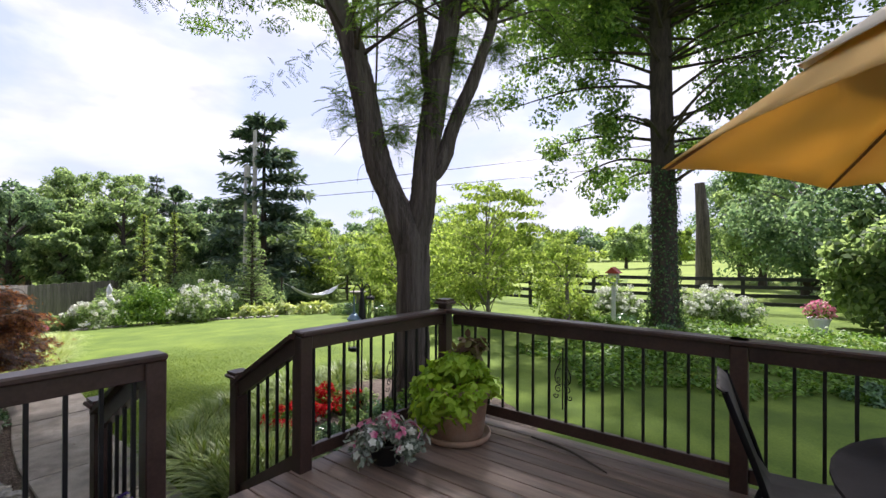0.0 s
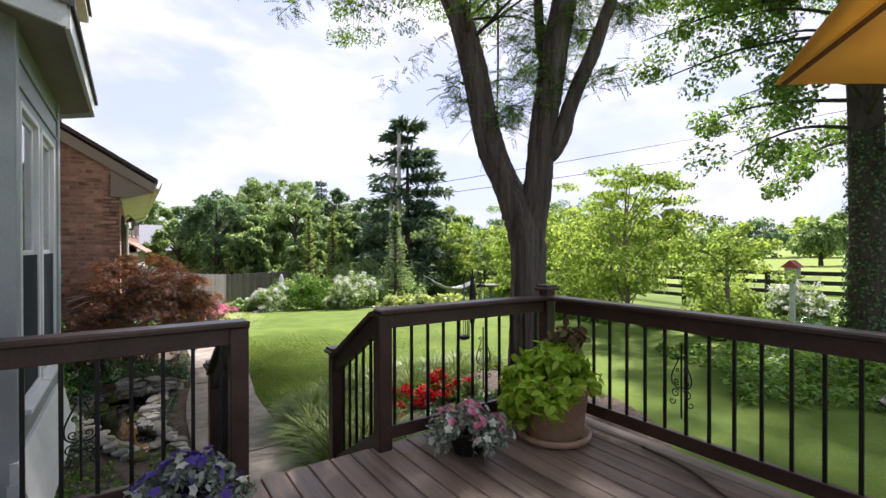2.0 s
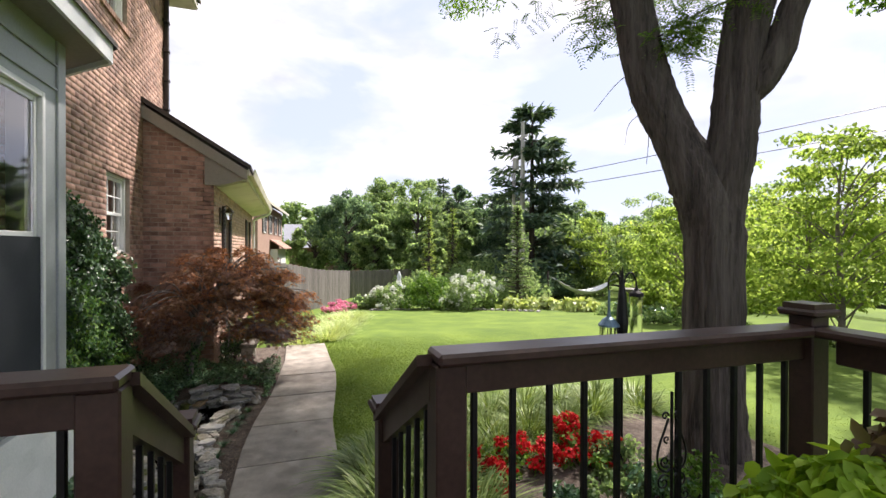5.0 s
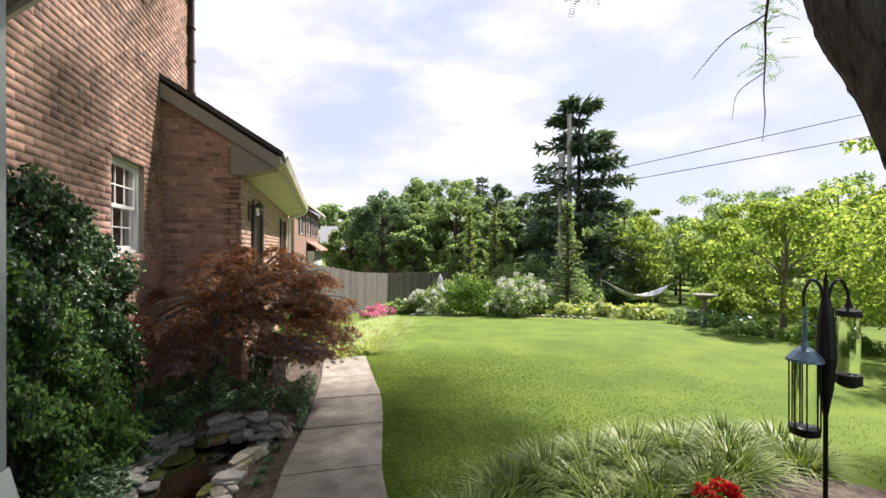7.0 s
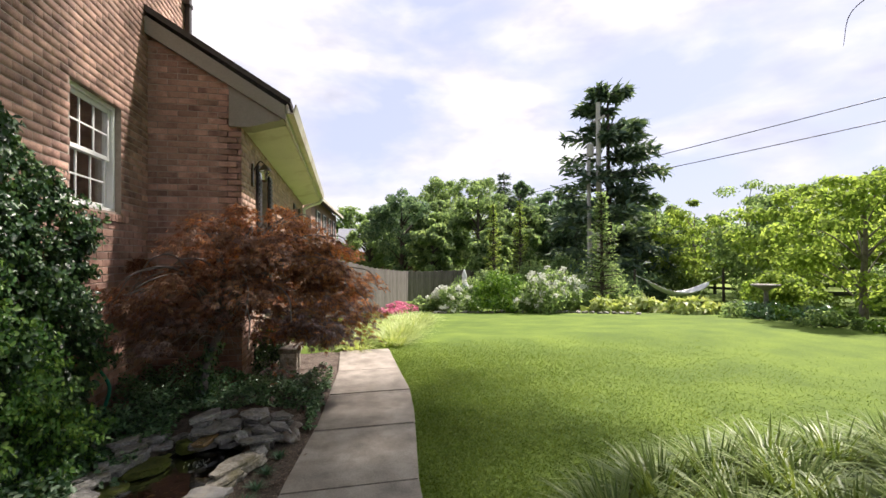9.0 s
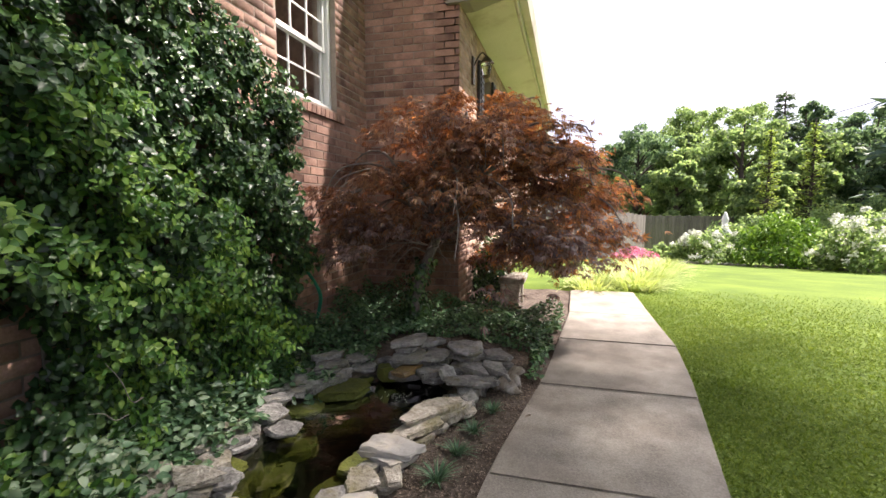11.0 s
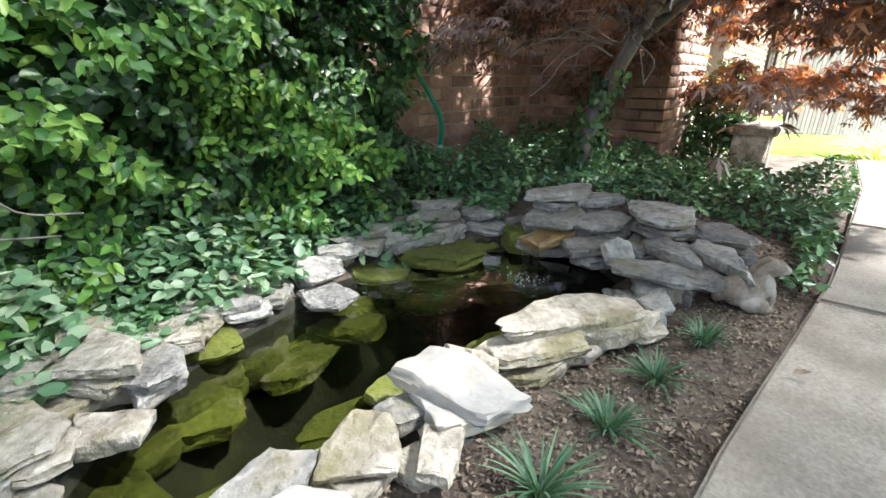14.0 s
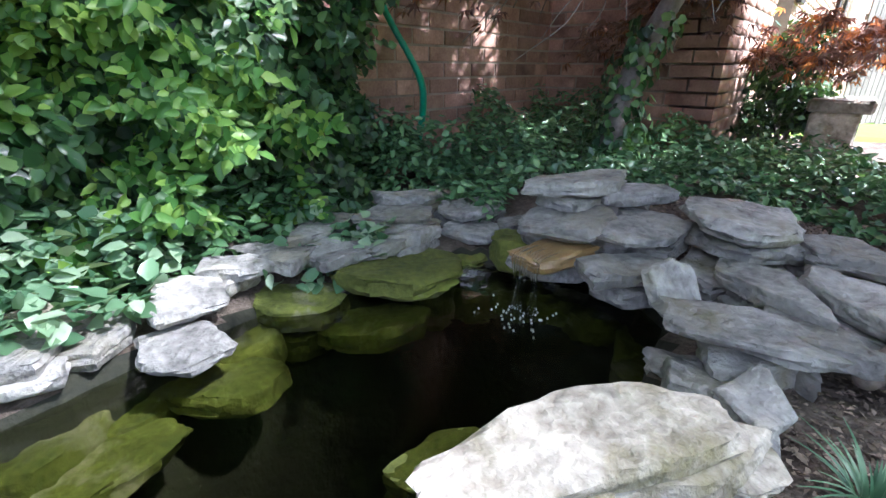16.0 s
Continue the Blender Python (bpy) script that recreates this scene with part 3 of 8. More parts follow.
def bed_strip():
    """The planted strip between the house and the walk, with the pond's bowl sunk in it."""
    bx = np.concatenate([np.linspace(-10.7, -8.3, 30), np.linspace(-8.25, -5.1, 90), np.linspace(-5.0, -2.9, 25)])
    m = 60
    V = []
    for x in bx:
        yy = np.linspace(-1.0, float(left_edge(x)) + 0.03, m)
        V.append(np.stack([np.full(m, x), yy, np.zeros(m)], 1))
    V = np.concatenate(V)
    V[:, 2] = bed_z(V[:, 0], V[:, 1])
    n = len(bx)
    i, j = np.meshgrid(np.arange(n - 1), np.arange(m - 1), indexing="ij")
    a = i * m + j
    F = np.stack([a, a + m, a + m + 1, a + 1], -1).reshape(-1, 4)
    ob = raw("garden_bed", V, F, M["soil"], smooth=True)
    ob.data.materials.append(M["pondbed"])
    c = V[F].mean(1)
    ob.data.polygons.foreach_set("material_index", (pond_depth(c[:, 0], c[:, 1]) > -0.02).astype(np.int32))
    return tagged(ob, "bark-mulched soil bed round the sunken pond", "soil bed", kind="structure")


bed_strip()

# pond water
bm = bmesh.new()
bm.faces.new([bm.verts.new((x, y, -0.745)) for x, y in POND])
bmesh.ops.triangulate(bm, faces=bm.faces[:])
water = part("water", bm, M["water"])
tagged(water, "dark clear still pond water with green tint", "pond", kind="structure")
water.visible_shadow = False

# concrete walk: slabs with open joints
walk_base = tagged(new("walkway"), "weathered tan concrete garden path in slabs", "path", kind="structure")
JOINTS = [-3.15, -3.75, -4.69, -5.63, -6.57, -7.53, -8.48, -9.43, -10.66]
for a, b in zip(JOINTS, JOINTS[1:]):
    bm = bmesh.new()
    xa, xb = a - 0.004, b + 0.004
    pts = [(x, float(left_edge(x)), 0) for x in np.linspace(xa, xb, 6)] + [(x, float(right_edge(x)), 0) for x in np.linspace(xb, xa, 6)]
    add_prism(bm, pts, (0, 0, -0.80), (0, 0, GROUND + 0.012 + 0.004 * math.sin(a * 5)))
    es = [e for e in bm.edges if all(v.co.z > -0.72 for v in e.verts)]
    bmesh.ops.bevel(bm, geom=es, offset=0.008, segments=2, affect="EDGES")
    part("slab", bm, M["concrete"], walk_base)

# ---- deck ----
DECK_X, DECK_Y = -2.72, 3.50
deck = tagged(new("deck"), "brown-stained timber deck with narrow board gaps", "deck", kind="structure")
bm = bmesh.new()
for y in np.arange(-1.4, 3.5, 0.4):
    add_box(bm, (DECK_X + 0.06, y, -0.20), (4.4, y + 0.04, -0.036))
add_box(bm, (DECK_X + 0.03, -1.5, -0.26), (DECK_X + 0.068, 3.47, -0.034), 0.003)
add_box(bm, (DECK_X + 0.03, 3.43, -0.26), (4.4, 3.468, -0.034), 0.003)
for x in (-2.6, 0.0, 2.4, 4.3):
    for y in (-1.3, 1.0, 3.35):
        add_box(bm, (x - 0.06, y - 0.06, -0.75), (x + 0.06, y + 0.06, -0.20))
part("deck_frame", bm, M["rail"], deck)
plank_mesh = None
for k in range(36):
    y = DECK_Y - 0.141 * (k + 1)
    if plank_mesh is None:
        bm = bmesh.new()
        add_box(bm, (DECK_X, 0.003, -0.034), (4.4, 0.138, 0.0), 0.005)
        ob = part("plank", bm, M["deck"], deck)
        plank_mesh = ob.data
    else:
        ob = under(new("plank", plank_mesh), deck)
    ob.location = (0.004 * math.sin(k * 3.1), y, 0.0012 * math.sin(k * 7.3))

# stairs: three treads down to the walk
stairs = tagged(new("stairs"), "three brown-stained timber steps down to the path", "stairs", kind="structure")
for k in range(3):
    z = -0.1675 * (k + 1)
    x1 = DECK_X - 0.27 * k
    for x in (x1 - 0.135, x1 - 0.275):
        box("tread", (x, 1.10, z - 0.034), (x + 0.135, 1.80, z), M["deck"], stairs, bevel=0.005)
    box("riser", (x1 + 0.005, 1.12, z + 0.003), (x1 + 0.025, 1.78, z + 0.1675 - 0.036), M["rail"], stairs, bevel=0.002)
for y in (1.06, 1.802):
    bm = bmesh.new()
    add_prism(bm, [(DECK_X, y, -0.02), (DECK_X, y, -0.30), (DECK_X - 0.60, y, -0.67), (DECK_X - 0.84, y, -0.67), (DECK_X - 0.84, y, -0.50)], (0, 0, 0), (0, 0.038, 0))
    part("stringer", bm, M["rail"], stairs)


def post(parent, x, y, top, bottom=-0.30, cap=False, w=0.098):
    p = box("post", (x - w / 2, y - w / 2, bottom), (x + w / 2, y + w / 2, top), M["rail"], parent, bevel=0.006)
    if cap:
        bm = bmesh.new()
        add_box(bm, (x - 0.078, y - 0.078, top), (x + 0.078, y + 0.078, top + 0.028), 0.008)
        add_prism(bm, [(x - 0.062, y - 0.062, top + 0.028), (x + 0.062, y - 0.062, top + 0.028), (x + 0.062, y + 0.062, top + 0.028), (x - 0.062, y + 0.062, top + 0.028)], (0, 0, 0), (0, 0, 0.022))
        part("post_cap", bm, M["rail"], parent, "dark square post cap")
    return p


def baluster(parent, x, y, z0, z1):
    bm = bmesh.new()
    add_box(bm, (x - 0.0095, y - 0.0095, z0), (x + 0.0095, y + 0.0095, z1), 0.002)
    part("baluster", bm, M["iron"], parent, "black square iron baluster")


def level_rail(parent, p, q, top=0.95, n=10, over=0.06):
    """Handrail board, fascia rails and black iron balusters from p to q."""
    p, q = Vector((*p, 0)), Vector((*q, 0))
    d = (q - p).normalized()
    s = Vector((-d.y, d.x, 0))
    ang = math.atan2(d.y, d.x)
    L = (q - p).length
    m = Matrix.Translation(p) @ Matrix.Rotation(ang, 4, "Z")
    bm = bmesh.new()
    add_box(bm, (-over, -0.07, top - 0.038), (L + 0.06, 0.07, top), 0.010, m)
    part("handrail", bm, M["rail"], parent)
    bm = bmesh.new()
    add_box(bm, (0.05, -0.02, top - 0.135), (L - 0.05, 0.02, top - 0.040), 0.004, m)
    part("upper_rail", bm, M["rail"], parent)
    bm = bmesh.new()
    add_box(bm, (0.05, -0.02, 0.06), (L - 0.05, 0.02, 0.15), 0.004, m)
    part("lower_rail", bm, M["rail"], parent)
    for k in range(n):
        c = p + d * (L * (k + 1) / (n + 1))
        baluster(parent, c.x, c.y, 0.13, top - 0.12)


def scroll(parent, at, along, size=0.24, flip=1):
    """A black wrought-iron scroll panel fixed between balusters."""
    lines = []
    ax = np.array([*along, 0.0])

    def curl(cx, cz, r, start, turns, sx):
        return [(*(np.array(at) + ax * sx * (cx + r * (1 - 0.8 * u) * math.cos(start + turns * u)) + np.array([0, 0, cz + r * (1 - 0.8 * u) * math.sin(start + turns * u)])), 0.0042 - 0.0014 * u) for u in np.linspace(0, 1, 20)]

    for sx in (1, -1):
        bow = [(0.016, 0.145), (0.030, 0.110), (0.052, 0.060), (0.064, 0.015), (0.056, -0.028), (0.024, -0.048), (0.008, -0.040)]
        lines.append(smooth_line([(*(np.array(at) + ax * sx * px + np.array([0, 0, pz])), 0.0046) for px, pz in bow], 5))
        lines.append(curl(0.030, 0.155, 0.016, math.pi, -7.0, sx))
        lines.append(curl(0.030, -0.010, 0.022, -2.2, 8.0, sx))
        lines.append(curl(0.036, -0.085, 0.030, 2.4, -8.5, sx))
        lines.append(curl(0.060, -0.140, 0.024, 2.6, 7.0, sx))
        lines.append(curl(0.022, 0.070, 0.014, -1.6, 6.5, sx))
    lines.append([(*(np.array(at) + np.array([0, 0, h])), 0.006) for h in (-size, -0.1, 0.1, size)])
    tubes("scroll_panel", lines, M["iron"], parent, "black wrought-iron scroll ornament", sides=5)


rail_a = thing("deck_railing", (-2.65, 2.6, 0), "dark brown deck railing with black iron balusters", "railing", group="deck railings")
post(rail_a, -2.66, 1.88, 0.912)
post(rail_a, -2.63, 3.44, 0.99, cap=True)
level_rail(rail_a, (-2.66, 1.835), (-2.63, 3.44), n=11, over=0.0)
scroll(rail_a, (-2.64, 2.74, 0.50), (0.03, 1.0))
rail_b = thing("deck_railing", (0.0, 3.42, 0), "long dark brown deck railing with black iron balusters", "railing", group="deck railings")
level_rail(rail_b, (-2.57, 3.44), (-0.28, 3.42), n=15)
post(rail_b, -0.28, 3.42, 0.912)
level_rail(rail_b, (-0.28, 3.42), (2.2, 3.42), n=17)
post(rail_b, 2.2, 3.42, 0.912)
level_rail(rail_b, (2.2, 3.42), (4.3, 3.42), n=14)
scroll(rail_b, (-1.44, 3.40, 0.50), (1.0, 0.0))
rail_c = thing("deck_railing", (-2.70, 0.3, 0), "dark brown deck railing with black iron balusters beside the steps", "railing", group="deck railings")
post(rail_c, -2.70, 0.98, 0.912)
level_rail(rail_c, (-2.70, 1.03), (-2.72, -0.36), n=9, over=0.0)
post(rail_c, -2.72, -0.36, 0.912)
scroll(rail_c, (-2.71, 0.27, 0.47), (0.0, 1.0))


def stair_rail(y, x0, x1, label):
    st = thing("stair_railing", (x0, y, -0.5), label, "railing", group="stair railings")
    post(st, x1, y, 0.50, bottom=-0.70, cap=True)
    bm = bmesh.new()
    a, b = Vector((x0 - 0.03, y, 0.90)), Vector((x1 + 0.03, y, 0.46))
    add_prism(bm, [(a.x, y - 0.05, a.z), (a.x, y - 0.05, a.z - 0.11), (b.x, y - 0.05, b.z - 0.11), (b.x, y - 0.05, b.z)], (0, 0.02, 0), (0, 0.08, 0))
    add_prism(bm, [(a.x, y - 0.07, a.z + 0.035), (a.x, y - 0.07, a.z), (b.x, y - 0.07, b.z), (b.x, y - 0.07, b.z + 0.035)], (0, 0, 0), (0, 0.14, 0))
    part("sloping_handrail", bm, M["rail"], st)
    bm = bmesh.new()
    add_prism(bm, [(a.x, y - 0.02, 0.12), (a.x, y - 0.02, 0.02), (b.x, y - 0.02, -0.43), (b.x, y - 0.02, -0.33)], (0, 0, 0), (0, 0.04, 0))
    part("sloping_lower_rail", bm, M["rail"], st)
    for k in range(5):
        u = (k + 1) / 6
        x = a.x + (b.x - a.x) * u
        baluster(st, x, y, 0.05 - 0.45 * u, 0.83 - 0.44 * u)
    return st


stair_rail(1.86, -2.65, -3.46, "dark brown stair railing with flat post cap")
stair_rail(0.98, -2.70, -3.52, "dark brown stair railing sloping to a capped post")

# ---- house ----
COURSE, BLEN = 0.0677, 0.203


def brick_mesh(length):
    bm = bmesh.new()
    add_box(bm, (0, -0.004, 0), (length, 0.005, 0.0577), 0.002)
    return bm


def brick_wall(name, origin, along, out, width, z0, z1, holes, material, label, near=None, top=None, soldier=()):
    """A mortar wall with bricks laid in running bond. along, out: unit ways in the plan. top(u): a sloping top."""
    along, out = Vector((*along, 0)), Vector((*out, 0))
    rot = Matrix((along, out, Vector((0, 0, 1)))).transposed().to_4x4()
    m = Matrix.Translation((*origin, 0)) @ rot
    root = tagged(new(name), label, "wall", kind="structure")
    bm = bmesh.new()
    us = sorted({0, width, *[h[0] for h in holes], *[h[1] for h in holes]})
    for a, b in zip(us, us[1:]):
        cuts = sorted([(h[2], h[3]) for h in holes if h[0] < (a + b) / 2 < h[1]])
        lo = z0
        for c, d in cuts + [(None, None)]:
            hi = c if c is not None else None
            if hi is None:
                za, zb = (top(a), top(b)) if top else (z1, z1)
                add_prism(bm, [m @ Vector(q) for q in ((a, 0, lo), (b, 0, lo), (b, 0, zb), (a, 0, za))], out * -0.22, out * 0.0)
            else:
                add_prism(bm, [m @ Vector(q) for q in ((a, 0, lo), (b, 0, lo), (b, 0, hi), (a, 0, hi))], out * -0.22, out * 0.0)
                lo = d
    part("mortar", bm, M["mortar"], root)
    singles = 0
    small = width < 1.5
    rest_v, rest_f, k = [], [], 0
    bits = {}
    gen = np.random.default_rng(len(name))
    for c in range(int((z1 - z0) / COURSE) + 1):
        z = z0 + c * COURSE
        u = -BLEN / 2 * (c % 2)
        while u < width:
            a, b = max(u, 0.0), min(u + BLEN - 0.0095, width)
            u += BLEN
            if b - a < 0.03:
                continue
            zt = min(top(a), top(b)) if top else z1
            if z + 0.058 > zt:
                continue
            segs = [(a, b)]
            for h in holes:
                if z + 0.05 > h[2] and z < h[3] - 0.01:
                    nxt = []
                    for s, e in segs:
                        if e <= h[0] or s >= h[1]:
                            nxt.append((s, e))
                        else:
                            if h[0] - s > 0.03:
                                nxt.append((s, h[0]))
                            if e - h[1] > 0.03:
                                nxt.append((h[1], e))
                    segs = nxt
            for s, e in segs:
                whole = e - s > BLEN - 0.0105
                jit = gen.uniform(-0.001, 0.0012)
                if (whole or small) and near and near[0] <= s < near[1] and near[2] < z < near[3] and singles < 300:
                    key = round(e - s, 3)
                    if key not in bits:
                        ob = part("brick", brick_mesh(e - s), material, root)
                        bits[key] = ob.data
                    else:
                        ob = new("brick", bits[key])
                        ob.parent = root
                    ob.matrix_basis = m @ Matrix.Translation((s, jit, z))
                    singles += 1
                else:
                    w = e - s
                    q = np.array([(0, 0, 0), (w, 0, 0), (w, 0, 0.0577), (0, 0, 0.0577), (0.003, 1, 0.003), (w - 0.003, 1, 0.003), (w - 0.003, 1, 0.0547), (0.003, 1, 0.0547)])
                    q[:, 1] = np.where(q[:, 1] > 0, 0.005 + jit * 0.6, 0.0)
                    q[:, 0] += s
                    q[:, 2] += z
                    rest_v.append(q)
                    rest_f.append(np.array([(4, 5, 6, 7), (0, 1, 5, 4), (1, 2, 6, 5), (2, 3, 7, 6), (3, 0, 4, 7)]) + k)
                    k += 8
    if not rest_v:
        return root
    V = np.vstack(rest_v)
    R = np.array(m)
    V = V @ R[:3, :3].T + R[:3, 3]
    bricks = raw("brickwork", V, np.vstack(rest_f), material, root)
    tagged(bricks, kind="stuff")
    return root


def sash_window(name, lo, hi, y, out, cols, rows, label, depth=0.10, upper_only=False, material="white", low_screen=False):
    """A double-hung window in a wall that faces along +y: lo/hi are (x, z)."""
    (x0, z0), (x1, z1) = lo, hi
    w = thing(name, ((x0 + x1) / 2, y, z0), label, "window", kind="structure")
    t = 0.038
    bm = bmesh.new()
    for a, b in (((x0, z0), (x0 + t, z1)), ((x1 - t, z0), (x1, z1)), ((x0 + t, z1 - t), (x1 - t, z1)), ((x0 + t, z0), (x1 - t, z0 + t))):
        add_box(bm, (a[0], y - depth, a[1]), (b[0], y, b[1]), 0.004)
    part("window_frame", bm, M[material], w)
    box("window_sill", (x0 - 0.03, y - 0.02, z0 - 0.035), (x1 + 0.03, y + 0.045, z0 - 0.002), M[material], w)
    zm = (z0 + z1) / 2
    for half, (a, b, yy) in enumerate(((z0 + t, zm + 0.02, y - 0.055), (zm - 0.02, z1 - t, y - 0.03))):
        bm = bmesh.new()
        xa, xb = x0 + t + 0.002, x1 - t - 0.002
        for p, q in (((xa, a), (xa + 0.032, b)), ((xb - 0.032, a), (xb, b)), ((xa + 0.04, a), (xb - 0.04, a + 0.04)), ((xa + 0.04, b - 0.04), (xb - 0.04, b))):
            add_box(bm, (p[0], yy - 0.022, p[1]), (q[0], yy, q[1]), 0.003)
        s = part("sash", bm, M[material], w)
        if cols > 1 or rows > 1:
            bm = bmesh.new()
            for i in range(1, cols):
                xx = xa + 0.04 + (xb - xa - 0.08) * i / cols
                add_box(bm, (xx - 0.007, yy - 0.02, a + 0.04), (xx + 0.007, yy - 0.003, b - 0.04))
            for i in range(1, rows):
                zz = a + 0.04 + (b - a - 0.08) * i / rows
                add_box(bm, (xa + 0.04, yy - 0.019, zz - 0.007), (xb - 0.04, yy - 0.004, zz + 0.007))
            part("muntins", bm, M[material], w)
        g = box("pane", (xa + 0.038, yy - 0.014, a + 0.038), (xb - 0.038, yy - 0.009, b - 0.038), M["glass"], w, bevel=0)
        g.visible_shadow = False
    if low_screen:
        box("insect_screen", (x0 + t + 0.004, y - 0.018, z0 + t + 0.004), (x1 - t - 0.004, y - 0.012, zm - 0.01), M["screen"], w, "dark insect screen", bevel=0)
    # near-black sheet added behind the sashes to read as an unlit room
    box("room_behind", (x0 - 0.2, y - 0.9, z0 - 0.2), (x1 + 0.2, y - 0.86, z1 + 0.2), M["unlit_room"], w, "near-black sheet standing in for the unlit room behind the glass", bevel=0)
    return w


MAIN_Y = -0.63
# the tall main wall, two storeys, from behind the bay to the far corner
brick_wall("wall_main", (-4.9, MAIN_Y), (-1, 0), (0, 1), 5.55, -0.75, 5.62, [(2.86, 3.70, 1.17, 2.17), (2.70, 3.60, 4.15, 5.4)], M["brick"], "tall sunlit red-brown brick house wall", near=(2.7, 4.4, -0.7, 1.1))
sash_window("window_1", (-8.60, 1.17), (-7.76, 2.17), MAIN_Y - 0.05, 1, 3, 2, "white double-hung window with small panes in brick wall")
sash_window("window_2", (-8.50, 4.15), (-7.60, 5.40), MAIN_Y - 0.05, 1, 3, 2, "white upper-storey double-hung window in brick wall")
for nm, x0, x1, z in (("window_sill_1", -8.68, -7.68, 1.165), ("window_sill_2", -8.58, -7.52, 4.145)):
    sill = tagged(new(nm), "sloping rowlock brick window sill", "sill", kind="structure")
    for k in range(int((x1 - x0) / 0.0677)):
        bm = bmesh.new()
        xx = x0 + k * 0.0677
        add_prism(bm, [(xx, MAIN_Y - 0.06, z), (xx, MAIN_Y + 0.035, z - 0.025), (xx, MAIN_Y + 0.03, z - 0.085), (xx, MAIN_Y - 0.06, z - 0.085)], (0, 0, 0), (0.058, 0, 0))
        part("brick", bm, M["brick"], sill)
# side and back walls that close the house
box("wall_end", (-10.45, -6.0, -0.8), (-10.25, MAIN_Y - 0.23, 5.6), M["brick"], None, bevel=0)
box("wall_back_room", (-10.2, -6.2, -0.8), (4.4, -6.0, 5.6), M["brick"], None, bevel=0)
for n in ("wall_end", "wall_back_room"):
    tagged(bpy.data.objects[n], "plain brick house wall", "wall", kind="structure")
# main eave, gutter and downpipe
bm = bmesh.new()
add_box(bm, (-10.8, -1.2, 5.60), (4.5, -0.18, 5.64), 0.003)
add_box(bm, (-10.8, -0.20, 5.62), (4.5, -0.165, 5.80), 0.003)
ev = part("eave_main", bm, M["cream"])
tagged(ev, "cream painted soffit and fascia under the roof", "eave", kind="structure")
bm = bmesh.new()
add_prism(bm, [(-10.85, -0.12, 5.80), (-10.85, -3.4, 7.6), (-10.85, -6.4, 5.80), (-10.85, -6.4, 5.74), (-10.85, -3.4, 7.54), (-10.85, -0.12, 5.74)], (0, 0, 0), (15.4, 0, 0))
tagged(part("roof_main", bm, M["shingle"]), "dark shingled main roof", "roof", kind="structure")
dp = thing("downpipe", (-10.35, MAIN_Y + 0.05, 3.3), "brown corner downpipe with offset brackets on the brick", "downpipe")
bm = bmesh.new()
add_box(bm, (-10.42, MAIN_Y + 0.015, 3.25), (-10.34, MAIN_Y + 0.085, 5.6), 0.01)
part("pipe", bm, M["shutter"], dp)
for z in (3.6, 4.1, 4.6, 5.1):
    box("bracket", (-10.44, MAIN_Y + 0.008, z), (-10.28, MAIN_Y + 0.095, z + 0.05), M["shutter"], dp)

# the low wing: return wall with half gable, long pale wall, eave
WING_X, WING_Y = -9.20, 0.32


def gable(u):
    return 3.28 - 0.70 * u


brick_wall("wall_return", (WING_X, MAIN_Y), (0, 1), (1, 0), 0.95, -0.75, 3.4, [], M["brick"], "shaded dark red brick return wall under the wing's roof", near=(0.0, 0.95, -0.8, 3.4), top=lambda u: gable(u) - 0.02)
brick_wall("wall_wing", (WING_X, WING_Y), (-1, 0), (0, 1), 8.4, -0.75, 2.42, [(1.05, 1.75, -0.1, 1.95), (5.6, 6.5, -0.5, 1.95)], M["brick_wing"], "sunlit pale brick wall of the low wing")
box("wall_wing_end", (-17.6, -4.0, -0.8), (-17.4, WING_Y - 0.23, 2.4), M["brick_wing"], None, bevel=0)
tagged(bpy.data.objects["wall_wing_end"], "plain pale brick end wall", "wall", kind="structure")
bm = bmesh.new()
slope = 0.70
add_prism(bm, [(0, MAIN_Y - 1.0, 4.00), (0, 0.86, 2.47), (0, 0.86, 2.53), (0, MAIN_Y - 1.0, 4.08)], (-17.2, 0, 0), (WING_X + 0.10, 0, 0))
tagged(part("roof_wing", bm, M["shingle"]), "dark shingled roof of the low wing", "roof", kind="structure")
bm = bmesh.new()
add_prism(bm, [(0, MAIN_Y + 0.004, 3.34), (0, 0.80, 2.455), (0, 0.80, 2.29), (0, MAIN_Y + 0.004, 3.15)], (WING_X + 0.014, 0, 0), (WING_X + 0.09, 0, 0))
add_prism(bm, [(0, 0.20, 2.74), (0, 0.78, 2.31), (0, 0.42, 2.20), (0, 0.20, 2.20)], (WING_X - 0.20, 0, 0), (WING_X + 0.055, 0, 0))
tagged(part("rake_board", bm, M["soffit"]), "taupe rake board and boxed eave return", "trim", kind="structure")
bm = bmesh.new()
add_prism(bm, [(0, WING_Y + 0.012, 2.20), (0, 0.78, 2.30), (0, 0.78, 2.33), (0, WING_Y + 0.012, 2.42)], (-17.2, 0, 0), (WING_X - 0.21, 0, 0))
add_box(bm, (-17.2, 0.785, 2.30), (WING_X + 0.07, 0.81, 2.46), 0.003)
tagged(part("eave_wing", bm, M["cream"]), "cream painted soffit and fascia of the wing", "eave", kind="structure")
gut = thing("gutter", (-13, 0.84, 2.4), "cream metal rain gutter along the wing's eave", "gutter")
bm = bmesh.new()
add_prism(bm, [(0, 0.815, 2.36), (0, 0.815, 2.47), (0, 0.83, 2.47), (0, 0.83, 2.375), (0, 0.885, 2.375), (0, 0.91, 2.47), (0, 0.925, 2.47), (0, 0.895, 2.36)], (-17.2, 0, 0), (WING_X + 0.09, 0, 0))
